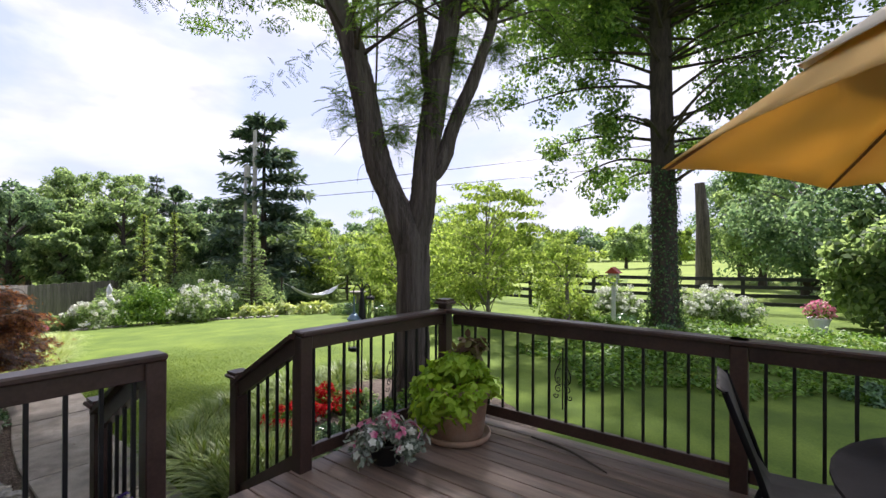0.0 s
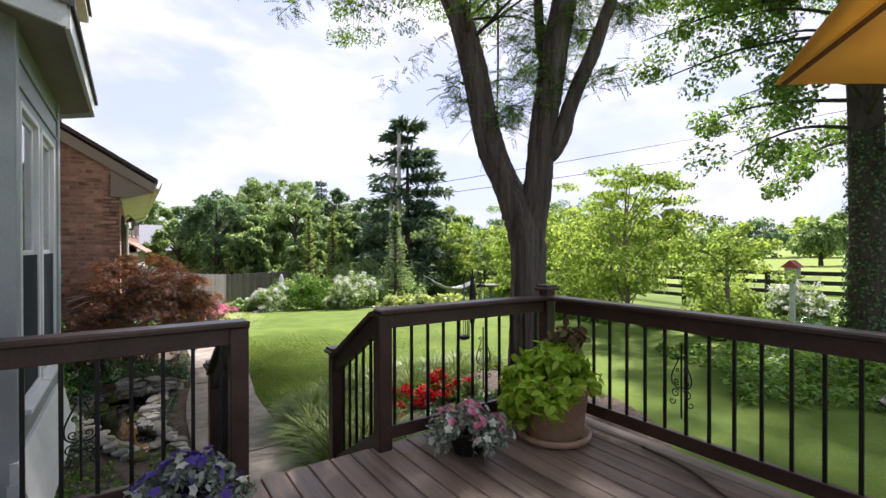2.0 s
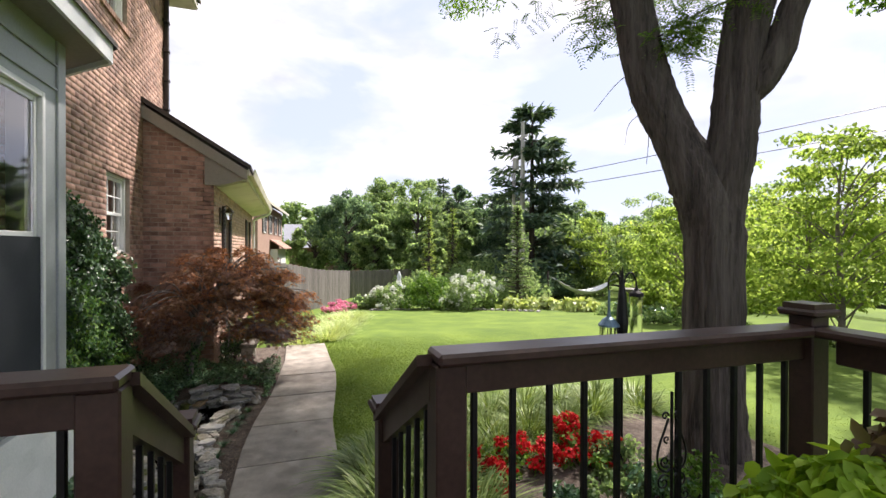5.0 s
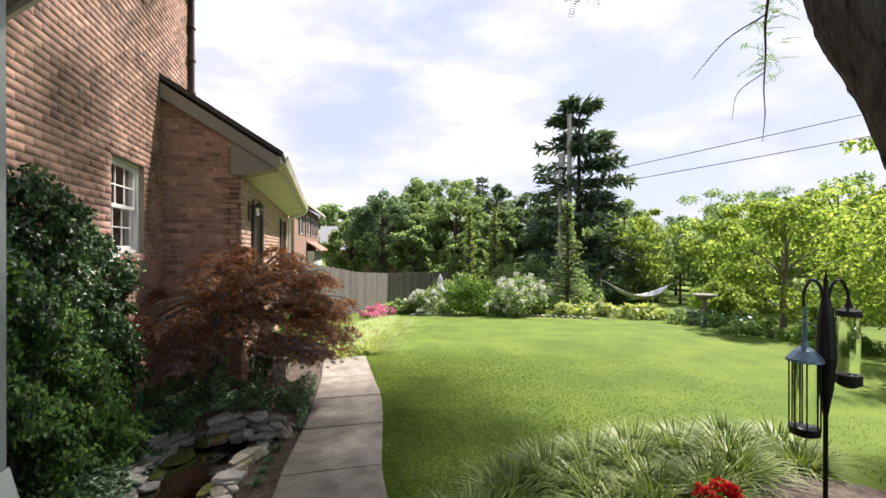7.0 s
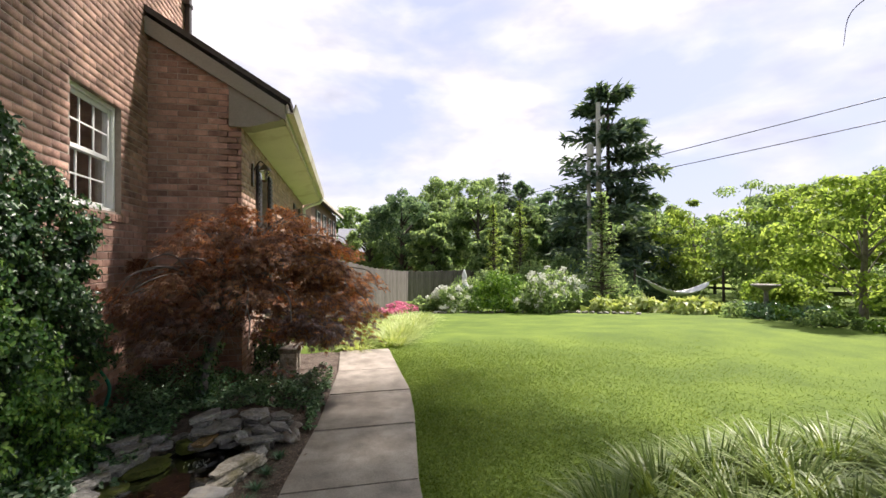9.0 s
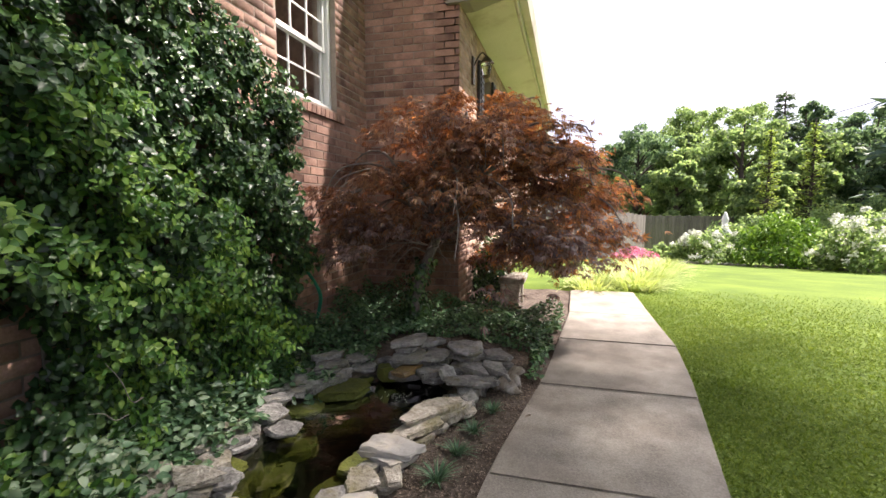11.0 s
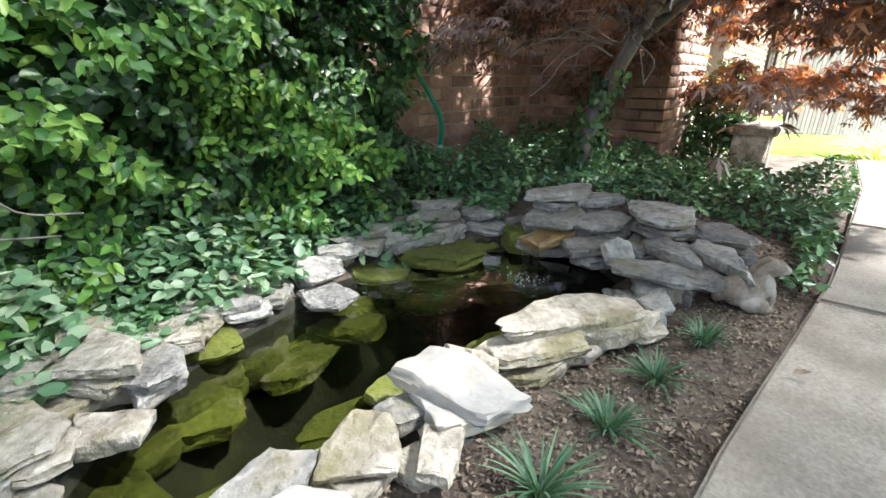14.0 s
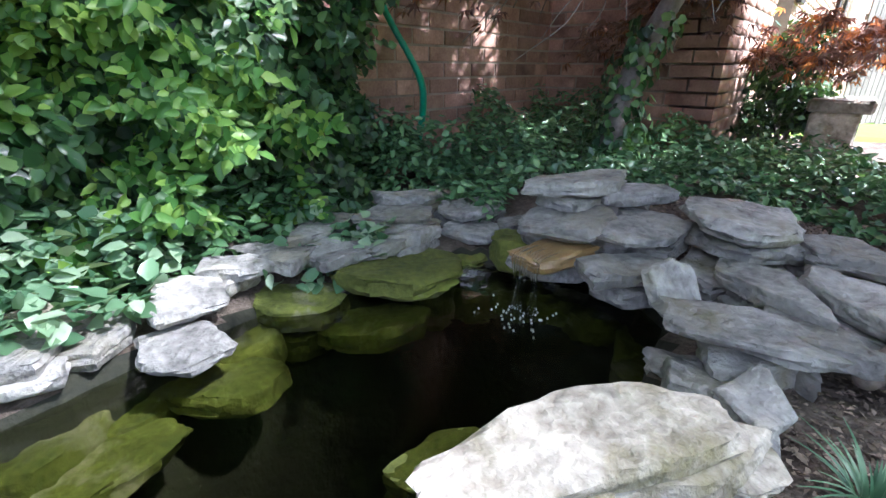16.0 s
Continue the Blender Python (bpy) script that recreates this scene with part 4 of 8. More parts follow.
part("trough", bm, M["cream"], gut)
tubes("downspout", [smooth_line([(-16.9, 0.86, 2.38, 0.04), (-16.9, 0.80, 2.25, 0.04), (-16.9, 0.42, 2.08, 0.04), (-16.9, 0.38, 1.8, 0.04), (-16.9, 0.38, -0.7, 0.04)])], M["white"], gut, "white round downspout")
# wing shutters, door and window
dr = thing("door_1", (-10.6, WING_Y, -0.1), "dark shuttered opening in the pale brick wall", "window", kind="structure")
# near-black sheet fills the opening in place of its inner shade
box("opening_back", (-10.95, WING_Y - 0.16, -0.1), (-10.25, WING_Y - 0.12, 1.95), M["unlit_room"], dr, bevel=0)
for xa in (-10.24, -11.17):
    bm = bmesh.new()
    add_box(bm, (xa, WING_Y + 0.014, 0.2), (xa + 0.22, WING_Y + 0.045, 1.95), 0.004)
    for k in range(26):
        add_box(bm, (xa + 0.03, WING_Y + 0.045, 0.26 + k * 0.064), (xa + 0.19, WING_Y + 0.056, 0.30 + k * 0.064))
    part("shutter", bm, M["shutter"], dr, "dark louvred shutter")
d2 = thing("door_2", (-15.3, WING_Y, -0.5), "dark far opening with shutters in the wing", "door", kind="structure")
box("door_leaf", (-15.7, WING_Y - 0.12, -0.5), (-14.8, WING_Y - 0.08, 1.95), M["shutter"], d2, bevel=0.003)
for xa in (-14.78, -16.0):
    box("shutter", (xa, WING_Y + 0.014, -0.3), (xa + 0.26, WING_Y + 0.045, 1.95), M["shutter"], d2, "dark louvred shutter")
wl_ = thing("wall_lantern", (-9.75, WING_Y + 0.1, 1.75), "dark metal wall lantern with clear glass", "lantern")
bm = bmesh.new()
add_box(bm, (-9.79, WING_Y + 0.010, 1.62), (-9.71, WING_Y + 0.03, 1.9), 0.004)
part("back_plate", bm, M["copper"], wl_)
tubes("arm", [smooth_line([(-9.75, WING_Y + 0.02, 1.80, 0.008), (-9.75, WING_Y + 0.10, 1.93, 0.008), (-9.75, WING_Y + 0.16, 1.90, 0.008)])], M["copper"], wl_)
bm = bmesh.new()
add_lathe(bm, [(0.0, 0.20), (0.02, 0.195), (0.075, 0.13), (0.08, 0.12), (0.0, 0.118)], (-9.75, WING_Y + 0.16, 1.70), 8)
part("cap", bm, M["copper"], wl_)
bm = bmesh.new()
add_lathe(bm, [(0.035, 0.0), (0.06, 0.118)], (-9.75, WING_Y + 0.16, 1.70), 8)
part("glass", bm, M["lampglass"], wl_)
bm = bmesh.new()
add_lathe(bm, [(0.0, -0.03), (0.03, -0.02), (0.04, 0.0), (0.0, 0.002)], (-9.75, WING_Y + 0.16, 1.70), 8)
part("base", bm, M["copper"], wl_)

# ---- the grey bay with tall windows ----
BAY_Y = -0.05
bay = tagged(new("wall_bay"), "grey painted bay with lap siding skirt and corner boards", "bay", kind="structure")
BAY = [(-3.30, BAY_Y), (-5.18, BAY_Y), (-5.75, MAIN_Y + 0.02)]
WINX = [(-4.93, -4.26), (-4.16, -3.49)]


bm = bmesh.new()
for xa, xb in ((-5.08, -4.93), (-4.26, -4.16), (-3.49, -3.40)):
    add_box(bm, (xa, BAY_Y - 0.10, 0.42), (xb, BAY_Y - 0.012, 2.24))
add_box(bm, (-5.08, BAY_Y - 0.10, 2.24), (-3.40, BAY_Y - 0.012, 2.64))
add_box(bm, (-5.08, BAY_Y - 0.10, 0.20), (-3.40, BAY_Y - 0.012, 0.42))
part("siding", bm, M["greytrim"], bay)
for xa, xb in ((-5.19, -5.08), (-3.40, -3.30)):
    box("corner_board", (xa, BAY_Y - 0.11, 0.16), (xb, BAY_Y + 0.004, 2.64), M["greytrim"], bay, bevel=0.005)
for z in (2.30, 2.46):
    box("panel_moulding", (-5.078, BAY_Y - 0.012, z), (-3.402, BAY_Y + 0.002, z + 0.014), M["greytrim"], bay, bevel=0.002)
for k in range(4):
    bm = bmesh.new()
    zz = 0.18 - 0.115 * k
    o = 0.012 + 0.022 * k
    add_prism(bm, [(0, BAY_Y - 0.05, zz), (0, BAY_Y + o - 0.008, zz), (0, BAY_Y + o + 0.022, zz - 0.115), (0, BAY_Y - 0.05, zz - 0.115)], (-5.20 - o * 0.5, 0, 0), (-3.28 + o * 0.5, 0, 0))
    part("lap_board", bm, M["white"], bay, "white lap siding board")
bm = bmesh.new()
add_prism(bm, [(-3.30, BAY_Y - 0.002, 0), (-2.62, -0.72, 0), (-2.69, -0.79, 0), (-3.36, BAY_Y - 0.104, 0)], (0, 0, -0.28), (0, 0, 2.64))
add_prism(bm, [(-5.19, BAY_Y - 0.002, 0), (-5.13, BAY_Y - 0.104, 0), (-5.68, MAIN_Y + 0.014, 0), (-5.78, MAIN_Y + 0.014, 0)], (0, 0, -0.28), (0, 0, 2.64))
part("angled_side", bm, M["greytrim"], bay)
# skirt under the bay down to the ground
bm = bmesh.new()
add_box(bm, (-5.10, BAY_Y - 0.5, -0.75), (-3.40, BAY_Y - 0.10, 0.20))
part("foundation", bm, M["mortar"], bay)
for k, (a, b) in enumerate(WINX):
    sash_window("window_%d" % (3 + k), (a, 0.42), (b, 2.24), BAY_Y - 0.004, 1, 1, 1, "tall white double-hung window with dark screen below", low_screen=True)
bm = bmesh.new()
soff = [(-2.45, -0.85), (-3.20, 0.17), (-5.30, 0.17), (-6.05, -0.62)]
add_prism(bm, [(x, y, 0) for x, y in soff], (0, 0, 2.64), (0, 0, 2.67))
part("bay_soffit", bm, M["soffit"], bay)
bm = bmesh.new()
for (xa, ya), (xb, yb) in zip(soff, soff[1:]):
    d = Vector((xb - xa, yb - ya, 0)).normalized()
    n = Vector((d.y, -d.x, 0))
    if n.y < 0:
        n = -n
    if xa > -3.0:
        n = Vector((0.81, 0.59, 0))
    p, q = Vector((xa, ya, 2.60)), Vector((xb, yb, 2.60))
    add_prism(bm, [p, q, q + Vector((0, 0, 0.16)), p + Vector((0, 0, 0.16))], n * 0.002, n * 0.028)
part("bay_fascia", bm, M["white"], bay, "white fascia board")
bm = bmesh.new()
ov = [(-2.40, -0.85), (-3.17, 0.22), (-5.33, 0.22), (-6.12, -0.60)]
inn = [(-2.9, -0.62), (-3.5, -0.61), (-4.95, -0.61), (-5.6, -0.61)]
lo = [bm.verts.new((x, y, 2.76)) for x, y in ov]
hi = [bm.verts.new((x, y, 3.25)) for x, y in inn]
lo2 = [bm.verts.new((x, y, 2.72)) for x, y in ov]
hi2 = [bm.verts.new((x, y, 3.21)) for x, y in inn]
for i in range(3):
    bm.faces.new((lo[i], lo[i + 1], hi[i + 1], hi[i]))
    bm.faces.new((lo2[i], hi2[i], hi2[i + 1], lo2[i + 1]))
    bm.faces.new((lo[i], lo2[i], lo2[i + 1], lo[i + 1]))
part("bay_roof", bm, M["shingle"], bay, "dark shingled bay roof")
# rear house wall along the deck
bm = bmesh.new()
for k in range(56):
    z = -0.3 + k * 0.105
    add_prism(bm, [(0, -0.80, z), (0, -0.775, z), (0, -0.79, z + 0.108), (0, -0.80, z + 0.108)], (-2.62, 0, 0), (4.4, 0, 0))
add_box(bm, (-2.62, -0.95, -0.75), (4.4, -0.80, 5.6))
tagged(part("wall_deck_side", bm, M["greytrim"]), "grey lap-sided house wall beside the deck", "wall", kind="structure")
box("wall_bay_inner", (-4.9, -0.95, 2.9), (-2.62, -0.80, 5.6), M["greytrim"], None, bevel=0)
tagged(bpy.data.objects["wall_bay_inner"], "plain house wall behind the bay", "wall", kind="structure")

# ---- stones of the pond ----


def stone_mesh(gen, sx, sy, sz, sides=34, worn=False):
    """A split slab: straight-broken outline, layered ledges round its edge, a worn and slightly dished top."""
    corners = gen.integers(9, 12) if worn else gen.integers(4, 8)
    ca = np.sort((np.arange(corners) + gen.uniform(-0.33, 0.33, corners)) * 2 * math.pi / corners)
    cr = gen.uniform(0.90, 1.12, corners) if worn else gen.uniform(0.82, 1.28, corners)
    ca2, cr2 = np.concatenate([ca, [ca[0] + 2 * math.pi]]), np.concatenate([cr, [cr[0]]])
    ang = np.linspace(0, 2 * math.pi, sides, endpoint=False) + ca[0]
    ox, oy = np.interp(ang, ca2, np.cos(ca2) * cr2), np.interp(ang, ca2, np.sin(ca2) * cr2)
    off = Vector(gen.uniform(-50, 50, 3))
    slant = gen.uniform(-0.06, 0.06, 2)
    bm = bmesh.new()
    rings = []
    for zf, rf in ((-0.5, 0.80), (-0.42, 0.91), (-0.22, 0.97), (-0.06, 0.98), (0.10, 0.985), (0.26, 0.975), (0.38, 0.96), (0.46, 0.93), (0.50, 0.88), (0.51, 0.74), (0.505, 0.55), (0.50, 0.34), (0.50, 0.14)):
        ring = []
        for px, py in zip(ox, oy):
            x, y = px * rf * sx / 2, py * rf * sy / 2
            p = Vector((x * 14, y * 14, zf * 2)) + off
            k = 1 + 0.11 * noise.noise(p * 0.8) + 0.08 * noise.noise(p * 2.6) + 0.04 * noise.noise(p * 6.0)
            ledge = 0.075 * noise.noise(Vector((off[0] + 2.2 * px, off[1] + 2.2 * py, zf * 7))) * (abs(zf) < 0.47)
            z = zf * sz + (slant[0] * x + slant[1] * y) * (zf > 0) + 0.22 * sz * noise.noise(p * 0.5) + 0.13 * sz * noise.noise(p * 1.6) + 0.06 * sz * noise.noise(p * 4.5)
            ring.append(bm.verts.new((x * (k + ledge), y * (k + ledge), z)))
        rings.append(ring)
    for a, b in zip(rings, rings[1:]):
        for i in range(sides):
            bm.faces.new((a[i], a[(i + 1) % sides], b[(i + 1) % sides], b[i]))
    bm.faces.new(rings[0][::-1])
    bm.faces.new(rings[-1])
    bm.normal_update()
    for f in bm.faces:
        f.smooth = True
    for e in bm.edges:
        if len(e.link_faces) == 2 and e.calc_face_angle(0) > 0.55:
            e.smooth = False
    return bm


STONE_LABEL = {"stone": "grey split flagstone at the pond's edge", "stone_white": "pale sunlit limestone slab at the pond's edge", "stone_tan": "tan weathered fieldstone at the pond's edge", "stone_moss": "moss-covered stone at the waterline", "stone_rust": "wet rust-coloured spill stone of the waterfall"}
stone_gen = np.random.default_rng(21)


def stone(x, y, top, long, wide, turn, kind="stone", thick=0.055, tip=0.0, roll=0.0, grow=1.04):
    """A stone whose upper face lies at top."""
    thick *= stone_gen.uniform(0.65, 1.05)
    tip, roll = tip + stone_gen.uniform(-4, 4), roll + stone_gen.uniform(-4, 4)
    ob = part("pond_stone", stone_mesh(stone_gen, long * grow, wide * grow * 1.08, thick, worn=kind == "stone_moss"), M[kind])
    ob.matrix_world = pose(x, y, top - thick * 0.55, roll, tip, turn)
    return tagged(ob, STONE_LABEL[kind], "stone", group="pond edge stones")


def ledge(x, y, top, long, wide, turn, kind="stone", thick=0.045):
    """A slab with smaller courses stacked under it down to the soil."""
    stone(x, y, top, long, wide, turn, kind, thick)
    lower = top - thick * 0.72
    while lower > -0.675:
        stone(x + stone_gen.normal(0, 0.01), y + stone_gen.normal(0, 0.01), lower, long * 0.94, wide * 0.92, turn + stone_gen.uniform(-25, 25), kind, 0.05)
        lower -= 0.04


# front bank: x, y, top, long, wide, turn
ledge(-6.57, 0.67, -0.595, 0.22, 0.16, 101, "stone_white", 0.05)
ledge(-6.22, 0.67, -0.610, 0.15, 0.12, 133, "stone_white")
for row in [
    (-6.64, 0.645, -0.600, 0.13, 0.06, 86), (-6.97, 0.74, -0.595, 0.40, 0.13, 153), (-6.80, 0.70, -0.620, 0.25, 0.11, 152), (-7.08, 0.85, -0.655, 0.12, 0.08, 155),
    (-6.37, 0.62, -0.620, 0.15, 0.12, 12), (-6.45, 0.70, -0.640, 0.13, 0.10, 176), (-6.30, 0.60, -0.665, 0.14, 0.10, 40), (-6.70, 0.62, -0.665, 0.22, 0.11, 160)]:
    ledge(*row, kind="stone_tan")
for row in [(-7.19, 0.85, -0.630, 0.15, 0.10, 13), (-6.23, 0.57, -0.635, 0.17, 0.11, 168), (-6.11, 0.60, -0.640, 0.15, 0.11, 158), (-6.15, 0.70, -0.655, 0.12, 0.08, 30), (-6.02, 0.70, -0.645, 0.15, 0.11, 70)]:
    ledge(*row)
# the waterfall pile: upper stones, with their courses stacked underneath
for row in [
    (-7.31, 0.82, -0.595, 0.30, 0.13, 110), (-7.66, 0.74, -0.510, 0.28, 0.20, 150), (-7.70, 0.91, -0.555, 0.24, 0.15, 30), (-7.47, 0.82, -0.580, 0.28, 0.10, 38), (-7.48, 0.93, -0.565, 0.30, 0.10, 32),
    (-7.55, 0.56, -0.545, 0.24, 0.13, 160), (-7.67, 0.49, -0.500, 0.23, 0.13, 150), (-7.60, 0.40, -0.475, 0.28, 0.14, 150), (-7.50, 0.40, -0.545, 0.24, 0.19, 140), (-7.38, 0.88, -0.595, 0.19, 0.09, 45), (-7.44, 0.57, -0.600, 0.20, 0.13, 140)]:
    x, y, top, lo, wi, tu = row
    stone(*row, kind="stone", thick=0.042, tip=stone_gen.uniform(-5, 5), roll=stone_gen.uniform(-4, 8))
    lower = top - 0.048
    while lower > -0.70:
        stone(x - 0.02 + stone_gen.normal(0, 0.012), y + stone_gen.normal(0, 0.012), lower, lo * 0.9, wi * 0.9, tu + stone_gen.uniform(-30, 30), thick=0.055)
        lower -= 0.055
stone(-7.41, 0.68, -0.60, 0.11, 0.10, 60, "stone", 0.025, 55, 0)
stone(-7.41, 0.42, -0.600, 0.19, 0.13, 135, "stone_rust", 0.04)
stone(-7.52, 0.28, -0.64, 0.20, 0.12, 100, "stone_moss", 0.10)
# back bank under the ivy
for row in [
    (-7.39, -0.06, -0.605, 0.24, 0.12, 150), (-7.21, -0.16, -0.620, 0.25, 0.10, 17), (-7.12, -0.11, -0.650, 0.32, 0.14, 140), (-7.36, 0.01, -0.645, 0.17, 0.09, 150), (-6.81, -0.08, -0.655, 0.18, 0.13, 60), (-6.77, 0.02, -0.700, 0.20, 0.13, 140),
    (-6.55, -0.04, -0.680, 0.13, 0.09, 140), (-6.12, -0.07, -0.640, 0.13, 0.10, 91), (-6.26, 0.11, -0.635, 0.18, 0.11, 64), (-7.55, -0.14, -0.600, 0.26, 0.12, 150), (-7.62, 0.02, -0.620, 0.24, 0.12, 130), (-6.95, -0.14, -0.640, 0.18, 0.10, 150)]:
    ledge(*row, thick=0.04)
for row in [
    (-6.62, -0.16, -0.645, 0.14, 0.10, 170), (-6.50, -0.15, -0.670, 0.21, 0.11, 140), (-6.19, 0.04, -0.600, 0.22, 0.13, 86), (-6.21, -0.13, -0.620, 0.13, 0.10, 107), (-6.00, 0.13, -0.630, 0.22, 0.15, 114), (-6.14, 0.21, -0.665, 0.16, 0.11, 96),
    (-5.97, 0.21, -0.685, 0.24, 0.13, 122), (-6.10, -0.02, -0.625, 0.15, 0.11, 40), (-6.36, -0.02, -0.655, 0.14, 0.10, 120)]:
    ledge(*row, kind="stone_tan", thick=0.042)
for row in [
    (-7.27, 0.06, -0.665, 0.30, 0.20, 140), (-7.04, -0.03, -0.700, 0.20, 0.13, 150), (-7.14, 0.12, -0.735, 0.24, 0.10, 140), (-6.42, -0.05, -0.690, 0.20, 0.12, 110), (-6.60, 0.05, -0.775, 0.20, 0.15, 149), (-6.34, 0.09, -0.765, 0.16, 0.11, 159),
    (-6.23, 0.42, -0.745, 0.20, 0.11, 150), (-6.53, 0.45, -0.735, 0.28, 0.10, 160), (-6.93, 0.55, -0.72, 0.18, 0.09, 150), (-7.50, 0.06, -0.70, 0.26, 0.15, 140), (-6.82, 0.07, -0.745, 0.20, 0.11, 150), (-6.10, 0.24, -0.755, 0.18, 0.12, 120), (-6.66, 0.50, -0.70, 0.22, 0.10, 155)]:
    stone(row[0], row[1], row[2] - 0.026, *row[3:], kind="stone_moss", thick=0.05, grow=1.2)
# the near end, curving with the walk
for k in range(9):
    u = k / 8
    stone(-6.0 + 0.85 * u, 0.72 + 0.16 * u + stone_gen.normal(0, 0.02), -0.63 + stone_gen.normal(0, 0.008), stone_gen.uniform(0.15, 0.24), stone_gen.uniform(0.10, 0.15), stone_gen.uniform(0, 180), ("stone", "stone_tan", "stone")[k % 3], 0.055)
    stone(-5.93 + 0.75 * u, 0.16 + 0.34 * u + stone_gen.normal(0, 0.02), -0.635 + stone_gen.normal(0, 0.008), stone_gen.uniform(0.15, 0.24), stone_gen.uniform(0.10, 0.15), stone_gen.uniform(0, 180), ("stone_tan", "stone", "stone_moss")[k % 3], 0.055)
    if k % 2:
        stone(-5.95 + 0.75 * u, 0.08 + 0.34 * u, -0.60 + stone_gen.normal(0, 0.008), stone_gen.uniform(0.12, 0.2), 0.11, stone_gen.uniform(0, 180), "stone", 0.05)
# small stones that fill the rim all round
for (xa, ya), (xb, yb) in zip(POND, POND[1:] + POND[:1]):
    ln = math.hypot(xb - xa, yb - ya)
    out = np.array([-(yb - ya), xb - xa]) / ln
    if float(pond_depth((xa + xb) / 2 + out[0] * 0.02, (ya + yb) / 2 + out[1] * 0.02)) > 0:
        out = -out
    for k in range(max(1, int(ln / 0.10))):
        u = (k + stone_gen.uniform(0.2, 0.8)) / max(1, int(ln / 0.10))
        for lay, (o, tp, kinds) in enumerate(((0.0, -0.772, ("stone_moss", "stone_moss", "stone_moss")), (0.08, -0.665, ("stone", "stone_tan", "stone")))):
            x, y = xa + (xb - xa) * u + out[0] * o, ya + (yb - ya) * u + out[1] * o
            if lay == 1 and x < -7.3 and y > 0.25:
                continue
            stone(x, y, tp + stone_gen.normal(0, 0.008), stone_gen.uniform(0.13, 0.22), stone_gen.uniform(0.09, 0.14), math.degrees(math.atan2(yb - ya, xb - xa)) + stone_gen.normal(0, 18), kinds[stone_gen.integers(0, 3)], (0.07, 0.04)[lay])
# falling water
fall_lines = []
for k in range(7):
    y0 = 0.385 + 0.010 * k + stone_gen.uniform(-0.006, 0.006)
    fall_lines.append(smooth_line([(-7.40, y0, -0.597, 0.004), (-7.345 + 0.02 * abs(k - 3) / 3, y0 - 0.01, -0.605, 0.004), (-7.33, y0 - 0.01 + stone_gen.uniform(-0.008, 0.008), -0.68, 0.002), (-7.325, y0 - 0.01, -0.742, 0.003)], 5))
fall = tubes("waterfall", fall_lines, M["clear"], None, sides=6)
tagged(fall, "thin clear trickle of water over the spill stone", "waterfall", kind="stuff")
# foam drops under the fall
dv, df = [], []
for k in range(46):
    c = np.array([-7.31 + stone_gen.normal(0, 0.035), 0.40 + stone_gen.normal(0, 0.045), -0.740])
    v, f = tube_arrays([(c[0], c[1], c[2] - 0.002, 0.002), (c[0], c[1], c[2], 0.0026), (c[0], c[1], c[2] + 0.003, 0.0015)], 6)
    dv.append((v, f))
v, f = joined(dv)
tagged(raw("foam", v, f, M["fl_white"]), "white foam bubbles on the pond under the trickle", "foam", kind="stuff")

# mulch chips on the soil
cn = 22000
cx = stone_gen.uniform(-8.3, -5.0, cn)
cy = stone_gen.uniform(0.45, 1.2, cn)
keep = (cy < left_edge(cx) - 0.01) & (pond_depth(cx, cy) < -0.12)
cx, cy = cx[keep], cy[keep]
P = np.stack([cx, cy, bed_z(cx, cy) + 0.004], 1)
A = unit(np.stack([stone_gen.normal(0, 1, len(cx)), stone_gen.normal(0, 1, len(cx)), stone_gen.normal(0, 0.25, len(cx))], 1))
Nn = unit(np.stack([stone_gen.normal(0, 0.4, len(cx)), stone_gen.normal(0, 0.4, len(cx)), np.ones(len(cx))], 1))
tagged(leaves("mulch_chips", P, A, Nn, stone_gen.uniform(0.005, 0.019, len(cx)), stone_gen.uniform(0.004, 0.009, len(cx)), M["chips"], fold=0.6, droop=0.02), "brown bark chips strewn on the soil", "mulch", kind="stuff")
for x, y, t in ((-6.78, 1.02, 20), (-7.35, 0.98, 70), (-6.25, 1.5, 200), (-7.05, 1.15, 120)):
    v, f = leaf_arrays([(0, 0, 0)], [(1, 0, 0.1)], [(0, 0, 1)], 0.036, 0.02, fold=0.7, droop=-0.2)
    lf = raw("fallen_leaf", v, f, M["chips"])
    lf.matrix_world = pose(x, y, GROUND + 0.016 if y < float(left_edge(x)) else GROUND + 0.02, 0, 0, t)
    tagged(lf, "curled dry brown fallen leaf", "leaf", group="fallen leaves")

# grass tufts in the soil
for x, y, s in ((-6.50, 0.87, 0.17), (-6.70, 0.90, 0.14), (-6.90, 0.93, 0.14), (-7.13, 0.98, 0.13), (-6.20, 0.82, 0.15), (-5.95, 0.80, 0.14), (-5.62, 0.80, 0.15)):
    v, f = straps(stone_gen, (x, y, GROUND - 0.01), 75, s * 0.78, 0.0055, 0.85, 0.62, base=0.02)
    tagged(raw("grass_tuft", v, f, M["mondo"]), "blue-green mondo grass tuft in mulch", "grass tuft", group="mondo grass tufts")

# rabbit statue: one plain mesh
rab = bmesh.new()


def blob(bm, c, r, turn=None):
    g = bmesh.ops.create_uvsphere(bm, u_segments=16, v_segments=10, radius=1.0)
    m = Matrix.Translation(c) @ (turn or Matrix.Identity(4)) @ Matrix.Diagonal((*r, 1))
    bmesh.ops.transform(bm, matrix=m, verts=g["verts"])


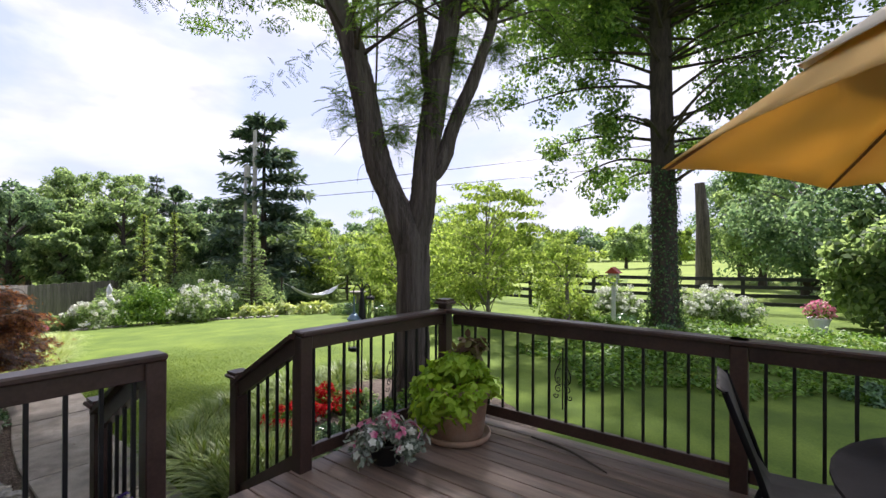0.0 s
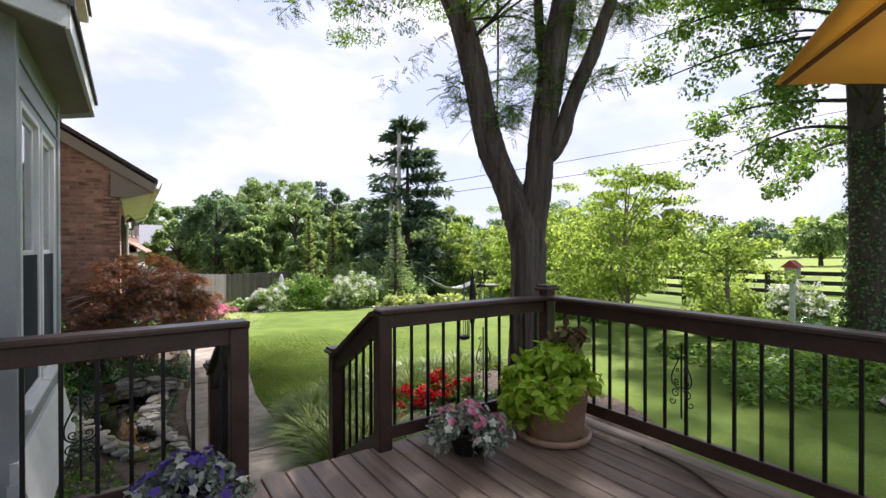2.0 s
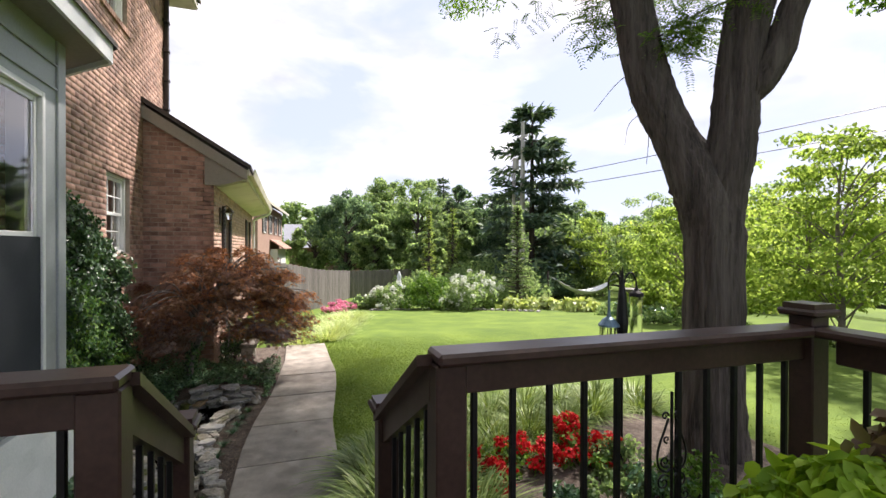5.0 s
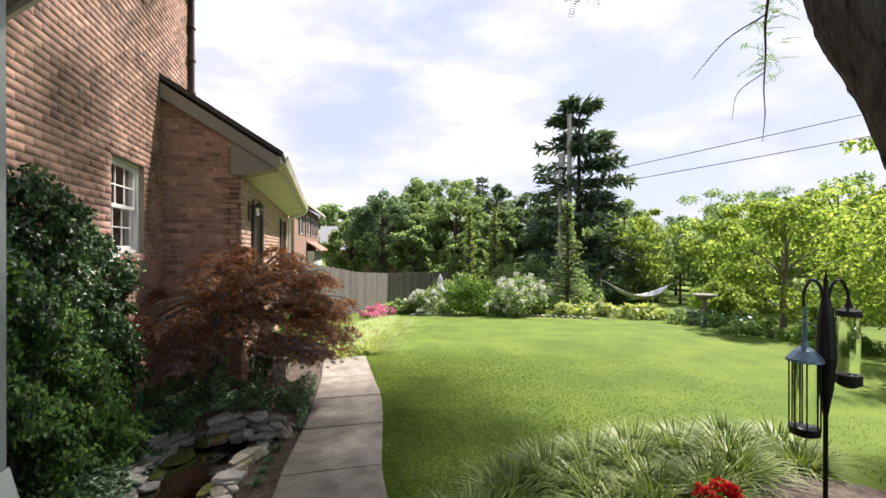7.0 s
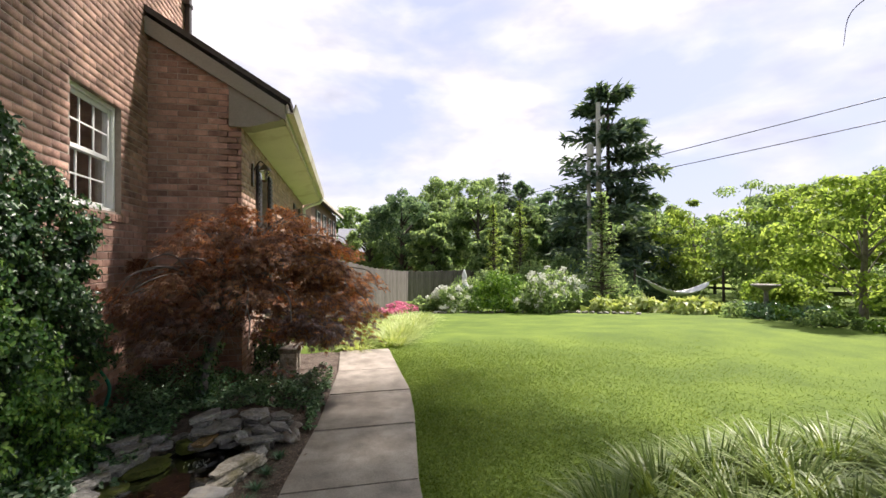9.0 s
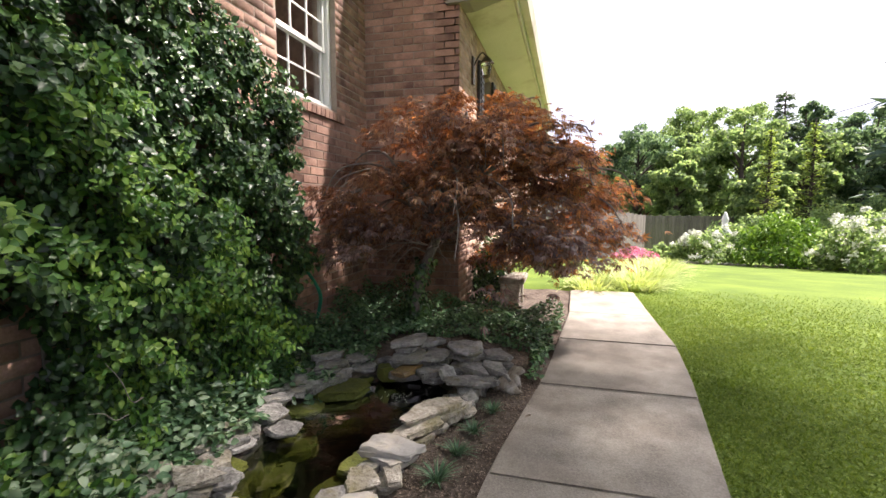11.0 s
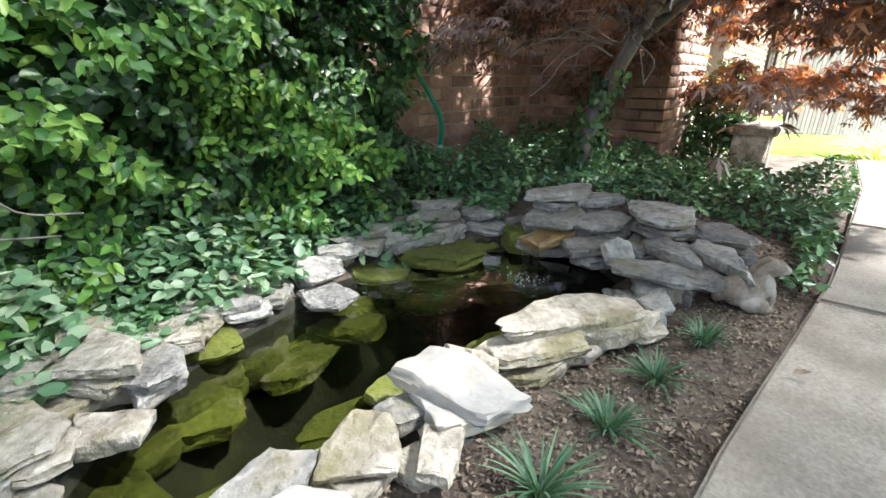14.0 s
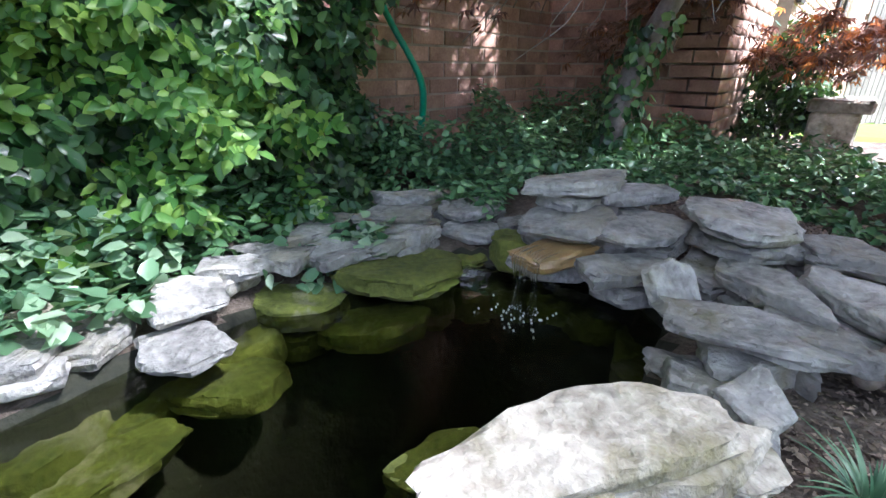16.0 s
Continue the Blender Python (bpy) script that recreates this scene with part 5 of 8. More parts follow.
blob(rab, (0, 0, 0.075), (0.088, 0.062, 0.072))
blob(rab, (0.055, 0, 0.105), (0.055, 0.048, 0.068), Matrix.Rotation(radians(-25), 4, "Y"))
blob(rab, (0.098, 0, 0.178), (0.046, 0.034, 0.036), Matrix.Rotation(radians(15), 4, "Y"))
blob(rab, (0.136, 0, 0.168), (0.020, 0.020, 0.018))
for s in (1, -1):
    blob(rab, (0.045, 0.022 * s, 0.172), (0.062, 0.013, 0.020), Matrix.Rotation(radians(-48), 4, "Y"))
    blob(rab, (0.03, 0.048 * s, 0.035), (0.055, 0.026, 0.036))
    blob(rab, (0.06, 0.045 * s, 0.012), (0.052, 0.019, 0.016))
    blob(rab, (0.100, 0.022 * s, 0.05), (0.015, 0.014, 0.055))
    blob(rab, (0.115, 0.030 * s, 0.186), (0.008, 0.007, 0.008))
blob(rab, (-0.088, 0, 0.045), (0.026, 0.026, 0.026))
rb = part("rabbit_statue", rab, M["rabbit"], None, smooth=True)
rm = rb.modifiers.new("one_skin", "REMESH")
rm.mode, rm.voxel_size, rm.use_smooth_shade = "VOXEL", 0.005, True
rb.matrix_world = pose(-7.40, 1.02, GROUND - 0.012, 0, 0, 118) @ Matrix.Scale(0.68, 4)
tagged(rb, "weathered grey concrete rabbit statue on mulch", "statue")

# ---- climbing ivy and ground cover ----
ivy_gen = np.random.default_rng(33)


def wander(x, y, s=1.0, seed=0.0):
    return np.sin(x * 5.1 * s + 1.7 * np.sin(y * 4.3 * s + seed)) * 0.5 + np.sin(y * 6.7 * s + 2.1 * np.sin(x * 3.1 * s + seed * 2)) * 0.5


def wall_leaves(gen, n, x0, x1, z0, top, thick, keep):
    x = gen.uniform(x0, x1, n)
    z = z0 + (top(x) - z0) * gen.uniform(0, 1, n)
    k = keep(x, z)
    x, z = x[k], z[k]
    bulge = thick(x, z) * np.clip(0.66 + 0.30 * wander(x, z, 1.3, 1.0) + 0.34 * wander(x, z, 4.4, 2.0), 0.12, 1.25) * gen.uniform(0.10, 1.0, len(x)) ** 0.5
    P = np.stack([x, MAIN_Y + 0.02 + bulge, z], 1)
    N = unit(np.stack([gen.normal(0, 0.45, len(x)), np.ones(len(x)), 0.55 + gen.normal(0, 0.4, len(x))], 1))
    A = unit(np.stack([gen.normal(0, 0.9, len(x)), np.full(len(x), 0.45), -0.25 + gen.normal(0, 0.75, len(x))], 1))
    return P, A, N


def ivy_top(x):
    return np.interp(x, [-7.75, -7.55, -7.2, -6.7, -6.2, -5.8, -5.4], [0.75, 1.05, 1.35, 1.62, 1.72, 1.66, 1.4]) + 0.05 * np.sin(x * 17)


ivy = thing("climbing_ivy", (-6.8, MAIN_Y, GROUND), "dense dark green ivy climbing the brick wall", "ivy")
P, A, N = wall_leaves(ivy_gen, 38000, -7.66, -5.60, -0.66, ivy_top, lambda x, z: 0.33 - 0.06 * smoothstep(0.6, 1.7, z) - 0.16 * smoothstep(-7.2, -7.6, x) * 0, lambda x, z: (wander(x, z, 0.8, 3.0) > -0.93) & ~((x > -6.02 + 0.1 * np.sin(z * 9)) & (z < 0.12) & (z > -0.45) & (wander(x, z, 0.6, 1) > -0.6)))
leaves("ivy_leaves", P, A, N, ivy_gen.uniform(0.022, 0.052, len(P)), ivy_gen.uniform(0.019, 0.042, len(P)), M["ivy"], ivy, rich=True)
stems = []
for k in range(26):
    x0 = ivy_gen.uniform(-7.5, -6.35)
    x1 = x0 + ivy_gen.normal(0, 0.15)
    zt = float(ivy_top(x0)) * ivy_gen.uniform(0.4, 0.95)
    stems.append(smooth_line([(x0, MAIN_Y + 0.05, -0.7, 0.008), ((x0 + x1) / 2 + ivy_gen.normal(0, 0.1), MAIN_Y + 0.04, zt * 0.4, 0.007), (x1, MAIN_Y + 0.03, zt, 0.004)], 6))
for line in stems:
    tubes("stem", [line], M["bark_dark"], ivy, sides=5)

euo = thing("euonymus_shrub", (-6.3, -0.3, GROUND), "bright green euonymus shrub growing through the ivy", "shrub")
P, A, N = wall_leaves(ivy_gen, 19000, -7.25, -5.65, -0.62, lambda x: np.interp(x, [-7.3, -6.9, -6.4, -5.6], [-0.25, 0.35, 0.95, 1.2]), lambda x, z: 0.46 - 0.14 * smoothstep(0.2, 1.2, z), lambda x, z: (wander(x, z, 2.3, 5.0) > -0.12) & ~((x > -6.08 + 0.1 * np.sin(z * 9)) & (z < 0.10) & (z > -0.42)))
leaves("shrub_leaves", P, A, N, ivy_gen.uniform(0.024, 0.050, len(P)), ivy_gen.uniform(0.016, 0.031, len(P)), M["euonymus"], euo, rich=True)
for a, b, c, d in ((0, 0, 0, 0), (-0.05, 0.02, 0.05, 0.1)):
    tubes("bare_twig", [smooth_line([(-6.25 + a, -0.30 + b, -0.45 + c, 0.0028), (-6.12 + a, -0.20 + b, -0.40 + c, 0.0024), (-6.05 + a, -0.16 + b, -0.34 + c + d * 0.5, 0.0018), (-5.97 + a, -0.12 + b, -0.30 + c + d, 0.0012)], 5)], M["twig"], euo, sides=5)

# lattice panel just showing through the leaves
lat = thing("trellis", (-6.3, MAIN_Y + 0.06, -0.5), "weathered wooden trellis behind the ivy", "trellis")
for z in (-0.30, -0.02):
    box("trellis_bar", (-6.62, MAIN_Y + 0.05, z), (-6.12, MAIN_Y + 0.075, z + 0.035), M["fence"], lat)
for x in np.arange(-6.58, -6.15, 0.14):
    box("trellis_slat", (x, MAIN_Y + 0.076, -0.40), (x + 0.03, MAIN_Y + 0.095, 0.04), M["fence"], lat)


def cover(name, gen, n, xr, yr, height, keep, L, W, material, label):
    """Low leaves over a stretch of the bed."""
    x, y = gen.uniform(*xr, n), gen.uniform(*yr, n)
    k = keep(x, y)
    x, y = x[k], y[k]
    h = height(x, y) * (0.7 + 0.5 * wander(x, y, 2.0, 2.0)) * gen.uniform(0.25, 1.0, len(x)) ** 0.6
    P = np.stack([x, y, bed_z(x, y) + np.maximum(h, 0.01)], 1)
    N = unit(np.stack([gen.normal(0, 0.5, len(x)), 0.25 + gen.normal(0, 0.5, len(x)), np.ones(len(x))], 1))
    A = unit(np.stack([gen.normal(0, 1, len(x)), gen.normal(0, 1, len(x)), gen.normal(-0.1, 0.35, len(x))], 1))
    return tagged(leaves(name, P, A, N, gen.uniform(*L, len(x)), gen.uniform(*W, len(x)), material, rich=True), label, "ground cover", kind="stuff")


cover("ground_cover", ivy_gen, 14000, (-9.15, -7.6), (-0.6, 1.34), lambda x, y: 0.10 + 0.16 * smoothstep(0.5, -0.5, y) + 0.10 * smoothstep(-8.1, -8.6, x), lambda x, y: (y < left_edge(x) - 0.02) & ~((x > -8.2) & (y > 0.12) & (y < 1.12) & (x > -8.15 + 0.25 * (y - 0.6) ** 2)), (0.025, 0.045), (0.016, 0.028), M["vinca"], "dark green periwinkle ground cover by the waterfall")
cover("ground_cover", ivy_gen, 11000, (-8.0, -5.4), (-0.62, 0.1), lambda x, y: 0.05 + 0.24 * smoothstep(-0.15, -0.5, y), lambda x, y: (pond_depth(x, y) < -0.13) & (y < -0.08 + 0.06 * np.sin(x * 7)), (0.03, 0.05), (0.018, 0.03), M["vinca"], "dark green ground cover at the foot of the ivy")
cover("silver_ground_cover", ivy_gen, 3600, (-7.3, -5.3), (-0.5, 0.14), lambda x, y: 0.11 + 0.14 * smoothstep(0.1, -0.4, y), lambda x, y: (pond_depth(x, y) < -0.03) & (wander(x, y, 2.0, 4.0) > -0.35), (0.028, 0.056), (0.024, 0.042), M["varieg"], "silver-veined green lamium leaves over the stones")
cover("ground_cover", ivy_gen, 2600, (-5.2, -2.85), (-0.6, 0.95), lambda x, y: 0.05 + 0.1 * smoothstep(0.4, -0.4, y), lambda x, y: (wander(x, y, 1.0, 2.0) > -0.6) & (pond_depth(x, y) < -0.15), (0.03, 0.06), (0.02, 0.035), M["shrub"], "light green low ground cover beside the steps")

# garden hose
hose = thing("garden_hose", (-7.62, -0.42, -0.6), "green garden hose hanging by the brick wall", "hose")
tubes("hose_tube", [smooth_line([(-7.72, -0.52, 0.12, 0.011), (-7.74, -0.46, -0.05, 0.012), (-7.80, -0.40, -0.20, 0.012), (-7.86, -0.40, -0.30, 0.014), (-7.90, -0.44, -0.42, 0.014), (-7.92, -0.50, -0.58, 0.014)], 8)], M["hose"], hose)
tubes("tap", [smooth_line([(-7.72, -0.62, 0.16, 0.014), (-7.72, -0.55, 0.17, 0.016), (-7.72, -0.52, 0.10, 0.014)], 5)], M["copper"], hose, "brass wall tap")

# ---- weeping Japanese maple ----
mp_gen = np.random.default_rng(5)
maple = thing("japanese_maple", (-8.42, 0.12, GROUND), "weeping Japanese maple with purple and orange-red lace leaves", "tree")
limbs = [smooth_line([(-8.42, 0.12, -0.72, 0.05), (-8.40, 0.16, -0.3, 0.042), (-8.50, 0.30, 0.1, 0.038), (-8.45, 0.5, 0.5, 0.032), (-8.5, 0.6, 0.8, 0.02)], 6)]
tips = []
MC, MR = np.array([-8.50, 0.58, 0.0]), np.array([1.15, 1.32, 1.34])
for k in range(44):
    az, el = mp_gen.uniform(0, 2 * math.pi), mp_gen.uniform(0.15, 1.3)
    d = np.array([math.cos(az) * math.cos(el), math.sin(az) * math.cos(el), math.sin(el)])
    e = MC + d * MR * mp_gen.uniform(0.8, 0.95)
    s = np.array([-8.45, 0.35, 0.25]) + mp_gen.normal(0, 0.08, 3)
    mid = (s + e) / 2 + np.array([0, 0, 0.22])
    limbs.append(smooth_line([(*s, 0.018), (*mid, 0.012), (*e, 0.006), (*(e + d * np.array([0.18, 0.18, 0]) + [0, 0, -0.22]), 0.003)], 5))
for k, limb in enumerate(limbs):
    tubes("limb" if k else "trunk", [limb], M["bark_grey"], maple, sides=7, rough=0.05)
for k in range(14):
    s = np.array([-8.25, 0.28, 0.12]) + mp_gen.normal(0, 0.05, 3)
    d = np.array([mp_gen.uniform(0.15, 0.6), mp_gen.uniform(-0.75, 0.5), 0.0])
    ln = mp_gen.uniform(0.45, 1.0)
    pts = [(*s, 0.0055)]
    for j in range(1, 6):
        u = j / 5
        q = s + d * ln * u + np.array([0, 0, 0.22 * u - 0.42 * u * u]) + mp_gen.normal(0, 0.022, 3)
        pts.append((*q, 0.0055 * (1 - 0.75 * u)))
    tubes("bare_twig", [smooth_line(pts, 4)], M["twig"], maple, sides=5)


def dome(gen, n, lo_el):
    """Drooping tiers of foliage over the dome: leaf stalks on each tier's upper side, hanging at its rim."""
    tiers = 120
    az = gen.uniform(0, 2 * math.pi, tiers)
    el = np.arcsin(gen.uniform(math.sin(lo_el), 1.0, tiers))
    d = np.stack([np.cos(az) * np.cos(el), np.sin(az) * np.cos(el), np.sin(el)], 1)
    c = MC + d * MR * gen.uniform(0.62, 0.98, tiers)[:, None]
    size = gen.uniform(0.13, 0.26, tiers)
    idx = gen.integers(0, tiers, n)
    th, r = gen.uniform(0, 2 * math.pi, n), np.sqrt(gen.uniform(0, 1, n))
    out = np.stack([np.cos(th), np.sin(th), np.zeros(n)], 1)
    P = c[idx] + out * (r * size[idx])[:, None] * (1 + 0.25 * gen.normal(0, 1, (n, 1)))
    P[:, 2] += 0.02 * gen.normal(0, 1, n) - 0.75 * size[idx] * r ** 2.2
    return P, unit(d[idx] * 0.7 + out * r[:, None])


P, D = dome(mp_gen, 21000, -0.18)
skirt = 0.03 - 0.18 * smoothstep(0.5, 1.0, P[:, 1]) + 0.10 * smoothstep(1.15, 1.4, P[:, 1]) - 0.25 * smoothstep(-8.5, -9.2, P[:, 0]) + mp_gen.normal(0, 0.05, len(P))
ok = (P[:, 1] > MAIN_Y + 0.06) & (P[:, 2] > skirt) & ~((P[:, 0] < WING_X + 0.03) & (P[:, 1] < WING_Y + 0.06)) & ((P[:, 1] < 1.30) | (P[:, 2] > -0.35))
P, D = P[ok], D[ok]
# leaf tone follows place: redder high and towards the walk, mauve low
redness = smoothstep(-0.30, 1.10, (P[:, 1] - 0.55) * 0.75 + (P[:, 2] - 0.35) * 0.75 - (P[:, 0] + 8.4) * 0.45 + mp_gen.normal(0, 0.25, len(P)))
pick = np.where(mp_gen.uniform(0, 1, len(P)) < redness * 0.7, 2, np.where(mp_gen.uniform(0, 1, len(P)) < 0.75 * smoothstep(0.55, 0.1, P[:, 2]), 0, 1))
# each leaf is a fan of five narrow lobes
mid = unit(D * np.array([0.9, 0.9, 0.2]) + mp_gen.normal(0, 0.45, P.shape) * np.array([1, 1, 0.5]) + np.array([0, 0, -0.35]))
face = unit(mp_gen.normal(0, 0.35, P.shape) + np.array([0, 0, 1.0]) + D * 0.5)
side = unit(np.cross(mid, face))
span = mp_gen.uniform(0.040, 0.078, len(P))
for kind, mat_, nm, lab in ((0, "maple_dull", "mauve_foliage", "dull mauve lacy foliage"), (1, "maple_dark", "dark_foliage", "brown-purple lacy foliage"), (2, "maple_red", "red_foliage", "orange-red lacy foliage")):
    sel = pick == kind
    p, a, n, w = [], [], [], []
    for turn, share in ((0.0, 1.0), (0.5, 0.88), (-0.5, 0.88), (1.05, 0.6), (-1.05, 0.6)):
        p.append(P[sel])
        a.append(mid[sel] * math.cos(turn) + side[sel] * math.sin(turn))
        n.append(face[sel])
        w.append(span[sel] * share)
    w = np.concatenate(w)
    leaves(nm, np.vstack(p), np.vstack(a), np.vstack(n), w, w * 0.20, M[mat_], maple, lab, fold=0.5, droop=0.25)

n = 520
hz = mp_gen.uniform(0, 1, n) ** 1.3 * 0.62 - 0.68
az = mp_gen.uniform(0, 2 * math.pi, n)
rr = 0.055 + 0.05 * mp_gen.uniform(0, 1, n) + 0.06 * smoothstep(-0.3, -0.68, hz)
P = np.stack([-8.41 + rr * np.cos(az), 0.15 + 0.10 * smoothstep(-0.3, 0.0, hz) + rr * np.sin(az), hz], 1)
N = unit(np.stack([np.cos(az), np.sin(az), np.full(n, 0.4)], 1) + mp_gen.normal(0, 0.3, (n, 3)))
A = unit(np.cross(N, mp_gen.normal(0, 1, (n, 3))) + np.array([0, 0, -0.3]))
leaves("trunk_ivy", P, A, N, mp_gen.uniform(0.03, 0.055, n), mp_gen.uniform(0.024, 0.042, n), M["ivy"], maple, "dark ivy round the foot of the trunk", rich=True)

# stepping bench stones glimpsed beyond the maple
bench = thing("stone_bench", (-9.75, 0.78, GROUND), "low pale stone bench beyond the maple", "bench")
box("seat_slab", (-10.0, 0.66, -0.43), (-9.5, 0.92, -0.37), M["stone_tan"], bench, bevel=0.012)
for x in (-9.95, -9.58):
    box("leg", (x, 0.68, -0.70), (x + 0.08, 0.88, -0.43), M["stone_tan"], bench, bevel=0.01)

# ---- grasses along walk and lawn ----
gr_gen = np.random.default_rng(11)
lir = []
for x, y, s in ((-3.75, 2.05, 0.50), (-4.05, 2.20, 0.52), (-4.40, 2.12, 0.50), (-4.75, 2.18, 0.48), (-5.05, 2.12, 0.46), (-4.55, 2.45, 0.46), (-4.15, 2.55, 0.48), (-3.80, 2.40, 0.48), (-3.5, 2.25, 0.45), (-5.25, 2.30, 0.42), (-4.90, 2.55, 0.42)):
    v, f = straps(gr_gen, (x, y, GROUND - 0.02), 460, s * 1.12, 0.021, 1.08, 0.86, base=0.17)
    tagged(raw("liriope_clump", v, f, M["liriope"]), "arching cream-striped liriope grass beside the path", "ornamental grass", group="liriope clumps")
for x, y, s in ((-5.0, 2.9, 0.36), (-5.2, 3.3, 0.38), (-5.35, 3.7, 0.38), (-5.3, 4.1, 0.36), (-5.45, 4.5, 0.36), (-5.5, 5.2, 0.34), (-5.75, 2.75, 0.40), (-5.95, 3.15, 0.40), (-6.05, 3.6, 0.40), (-6.10, 4.05, 0.40), (-6.05, 4.5, 0.40), (-5.95, 4.95, 0.40), (-5.85, 5.4, 0.38), (-5.6, 3.35, 0.4), (-5.75, 3.85, 0.4), (-5.7, 4.7, 0.4), (-5.15, 2.65, 0.36), (-3.5, 4.2, 0.3), (-2.9, 4.15, 0.3), (-2.3, 4.1, 0.28)):
    v, f = straps(gr_gen, (x, y, float(land(x, y)) - 0.01), 280, s * 1.1, 0.017, 1.08, 0.84, base=0.16)
    tagged(raw("liriope_clump", v, f, M["liriope"]), "arching cream-striped liriope grass edging the flower bed", "ornamental grass", group="liriope clumps")
for k in range(34):
    u = k / 33
    x = -10.95 - 5.6 * u
    y = float(np.interp(x, [-16.6, -12.9, -10.7], [3.4, 2.3, 1.75])) + gr_gen.uniform(-0.45, 0.45)
    v, f = straps(gr_gen, (x, y, float(land(x, y)) - 0.01), 190, gr_gen.uniform(0.36, 0.50), 0.016, 1.15, 0.75, base=0.30)
    tagged(raw("golden_grass_clump", v, f, M["yellowgrass"]), "golden variegated grass clump at the path's end", "ornamental grass", group="golden grass clumps")

# blades of the lawn close to the walk
bn = 260000
bx = gr_gen.uniform(-11.5, -4.2, bn)
by = right_edge(bx) - 0.01 + gr_gen.exponential(1.5, bn)
fade = smoothstep(-11.5, -9.0, bx) * (1 - smoothstep(6.0, 9.0, by))
ok = (~((bx > -5.4) & (by > 2.3) & (by < 5.6)) | (bx < -5.6)) & (gr_gen.uniform(0, 1, bn) < fade)
bx, by = bx[ok], by[ok]
P = np.stack([bx, by, land(bx, by) - 0.004], 1)
A = unit(np.stack([gr_gen.normal(0, 1.0, len(bx)), gr_gen.normal(0, 1.0, len(bx)), np.full(len(bx), 0.75)], 1))
N = unit(np.stack([gr_gen.normal(0, 0.7, len(bx)), gr_gen.normal(0, 0.7, len(bx)), np.full(len(bx), 1.0)], 1))
tagged(leaves("grass", P, A, N, gr_gen.uniform(0.018, 0.036, len(bx)), gr_gen.uniform(0.004, 0.008, len(bx)), M["blade"], fold=0.1, droop=0.3), "short mown green grass blades", "grass", kind="stuff")

# ---- the big honey locust beside the deck ----
lo_gen = np.random.default_rng(17)
locust = thing("honey_locust_tree", (-4.40, 4.90, -0.55), "tall forked honey locust with furrowed grey-brown bark", "tree")
LAT = np.array([0.74, 0.67, 0.0])
BASE = np.array([-4.40, 4.90, 0.0])


def lp(lat, z, r, back=0.0):
    q = BASE + LAT * lat + np.array([-0.67, 0.74, 0]) * back
    return (q[0], q[1], z, r)


trunk_lines = [
    smooth_line([lp(0.05, -0.85, 0.42), lp(0.05, -0.45, 0.31), lp(0.05, 0.3, 0.26), lp(0.06, 1.2, 0.25), lp(0.03, 1.55, 0.265), lp(-0.07, 1.85, 0.25), lp(-0.25, 2.25, 0.20), lp(-0.41, 2.62, 0.205), lp(-0.53, 3.06, 0.20), lp(-0.61, 3.5, 0.19), lp(-0.69, 3.87, 0.195), lp(-0.79, 4.26, 0.185), lp(-0.91, 4.67, 0.18), lp(-1.09, 5.1, 0.17), lp(-1.5, 6.4, 0.11), lp(-1.9, 8.4, 0.06)], 7),
    smooth_line([lp(0.06, 1.3, 0.19), lp(0.12, 1.75, 0.205), lp(0.19, 2.2, 0.20), lp(0.22, 2.6, 0.185), lp(0.27, 3.05, 0.19), lp(0.34, 3.5, 0.185), lp(0.40, 3.9, 0.185), lp(0.47, 4.31, 0.18), lp(0.55, 4.72, 0.165), lp(0.60, 5.2, 0.155), lp(0.7, 6.6, 0.10), lp(0.8, 8.4, 0.06)], 7),
    smooth_line([lp(0.25, 2.50, 0.10), lp(0.40, 2.68, 0.13), lp(0.52, 2.92, 0.125), lp(0.58, 3.15, 0.11), lp(0.71, 3.5, 0.105), lp(0.90, 3.92, 0.10), lp(1.04, 4.33, 0.085), lp(1.18, 4.75, 0.08), lp(1.25, 5.17, 0.072), lp(1.45, 6.2, 0.06), lp(1.9, 7.8, 0.04)], 6),
    smooth_line([lp(0.33, 3.6, 0.08, 0.1), lp(0.22, 4.2, 0.075, 0.2), lp(0.15, 5.2, 0.06, 0.4), lp(-0.1, 7.0, 0.04, 0.7)], 6),
]
v, f = joined([tube_arrays(np.column_stack([li[:, :3], li[:, 3] * 0.92]), 72, 0.04, lo_gen, 0.075) for li in trunk_lines])
raw("trunk", v, f, M["bark"], locust, smooth=True)
branches, twig_ends = [], []
for k in range(80):
    li = trunk_lines[lo_gen.integers(0, 3)]
    s = li[lo_gen.integers(int(len(li) * 0.72), len(li))]
    az = lo_gen.uniform(0, 2 * math.pi)
    ln = lo_gen.uniform(1.0, 3.4)
    d = np.array([math.cos(az), math.sin(az), lo_gen.uniform(0.05, 0.6)])
    e = s[:3] + d * ln
    mid = (s[:3] + e) / 2 + np.array([0, 0, 0.3])
    low = e + np.array([d[0] * 0.5, d[1] * 0.5, -lo_gen.uniform(0.05, 0.45)])
    br = smooth_line([(*s[:3], min(s[3] * 0.5, 0.025)), (*mid, 0.013), (*e, 0.006), (*low, 0.002)], 6)
    branches.append(br)
    twig_ends.append(br)
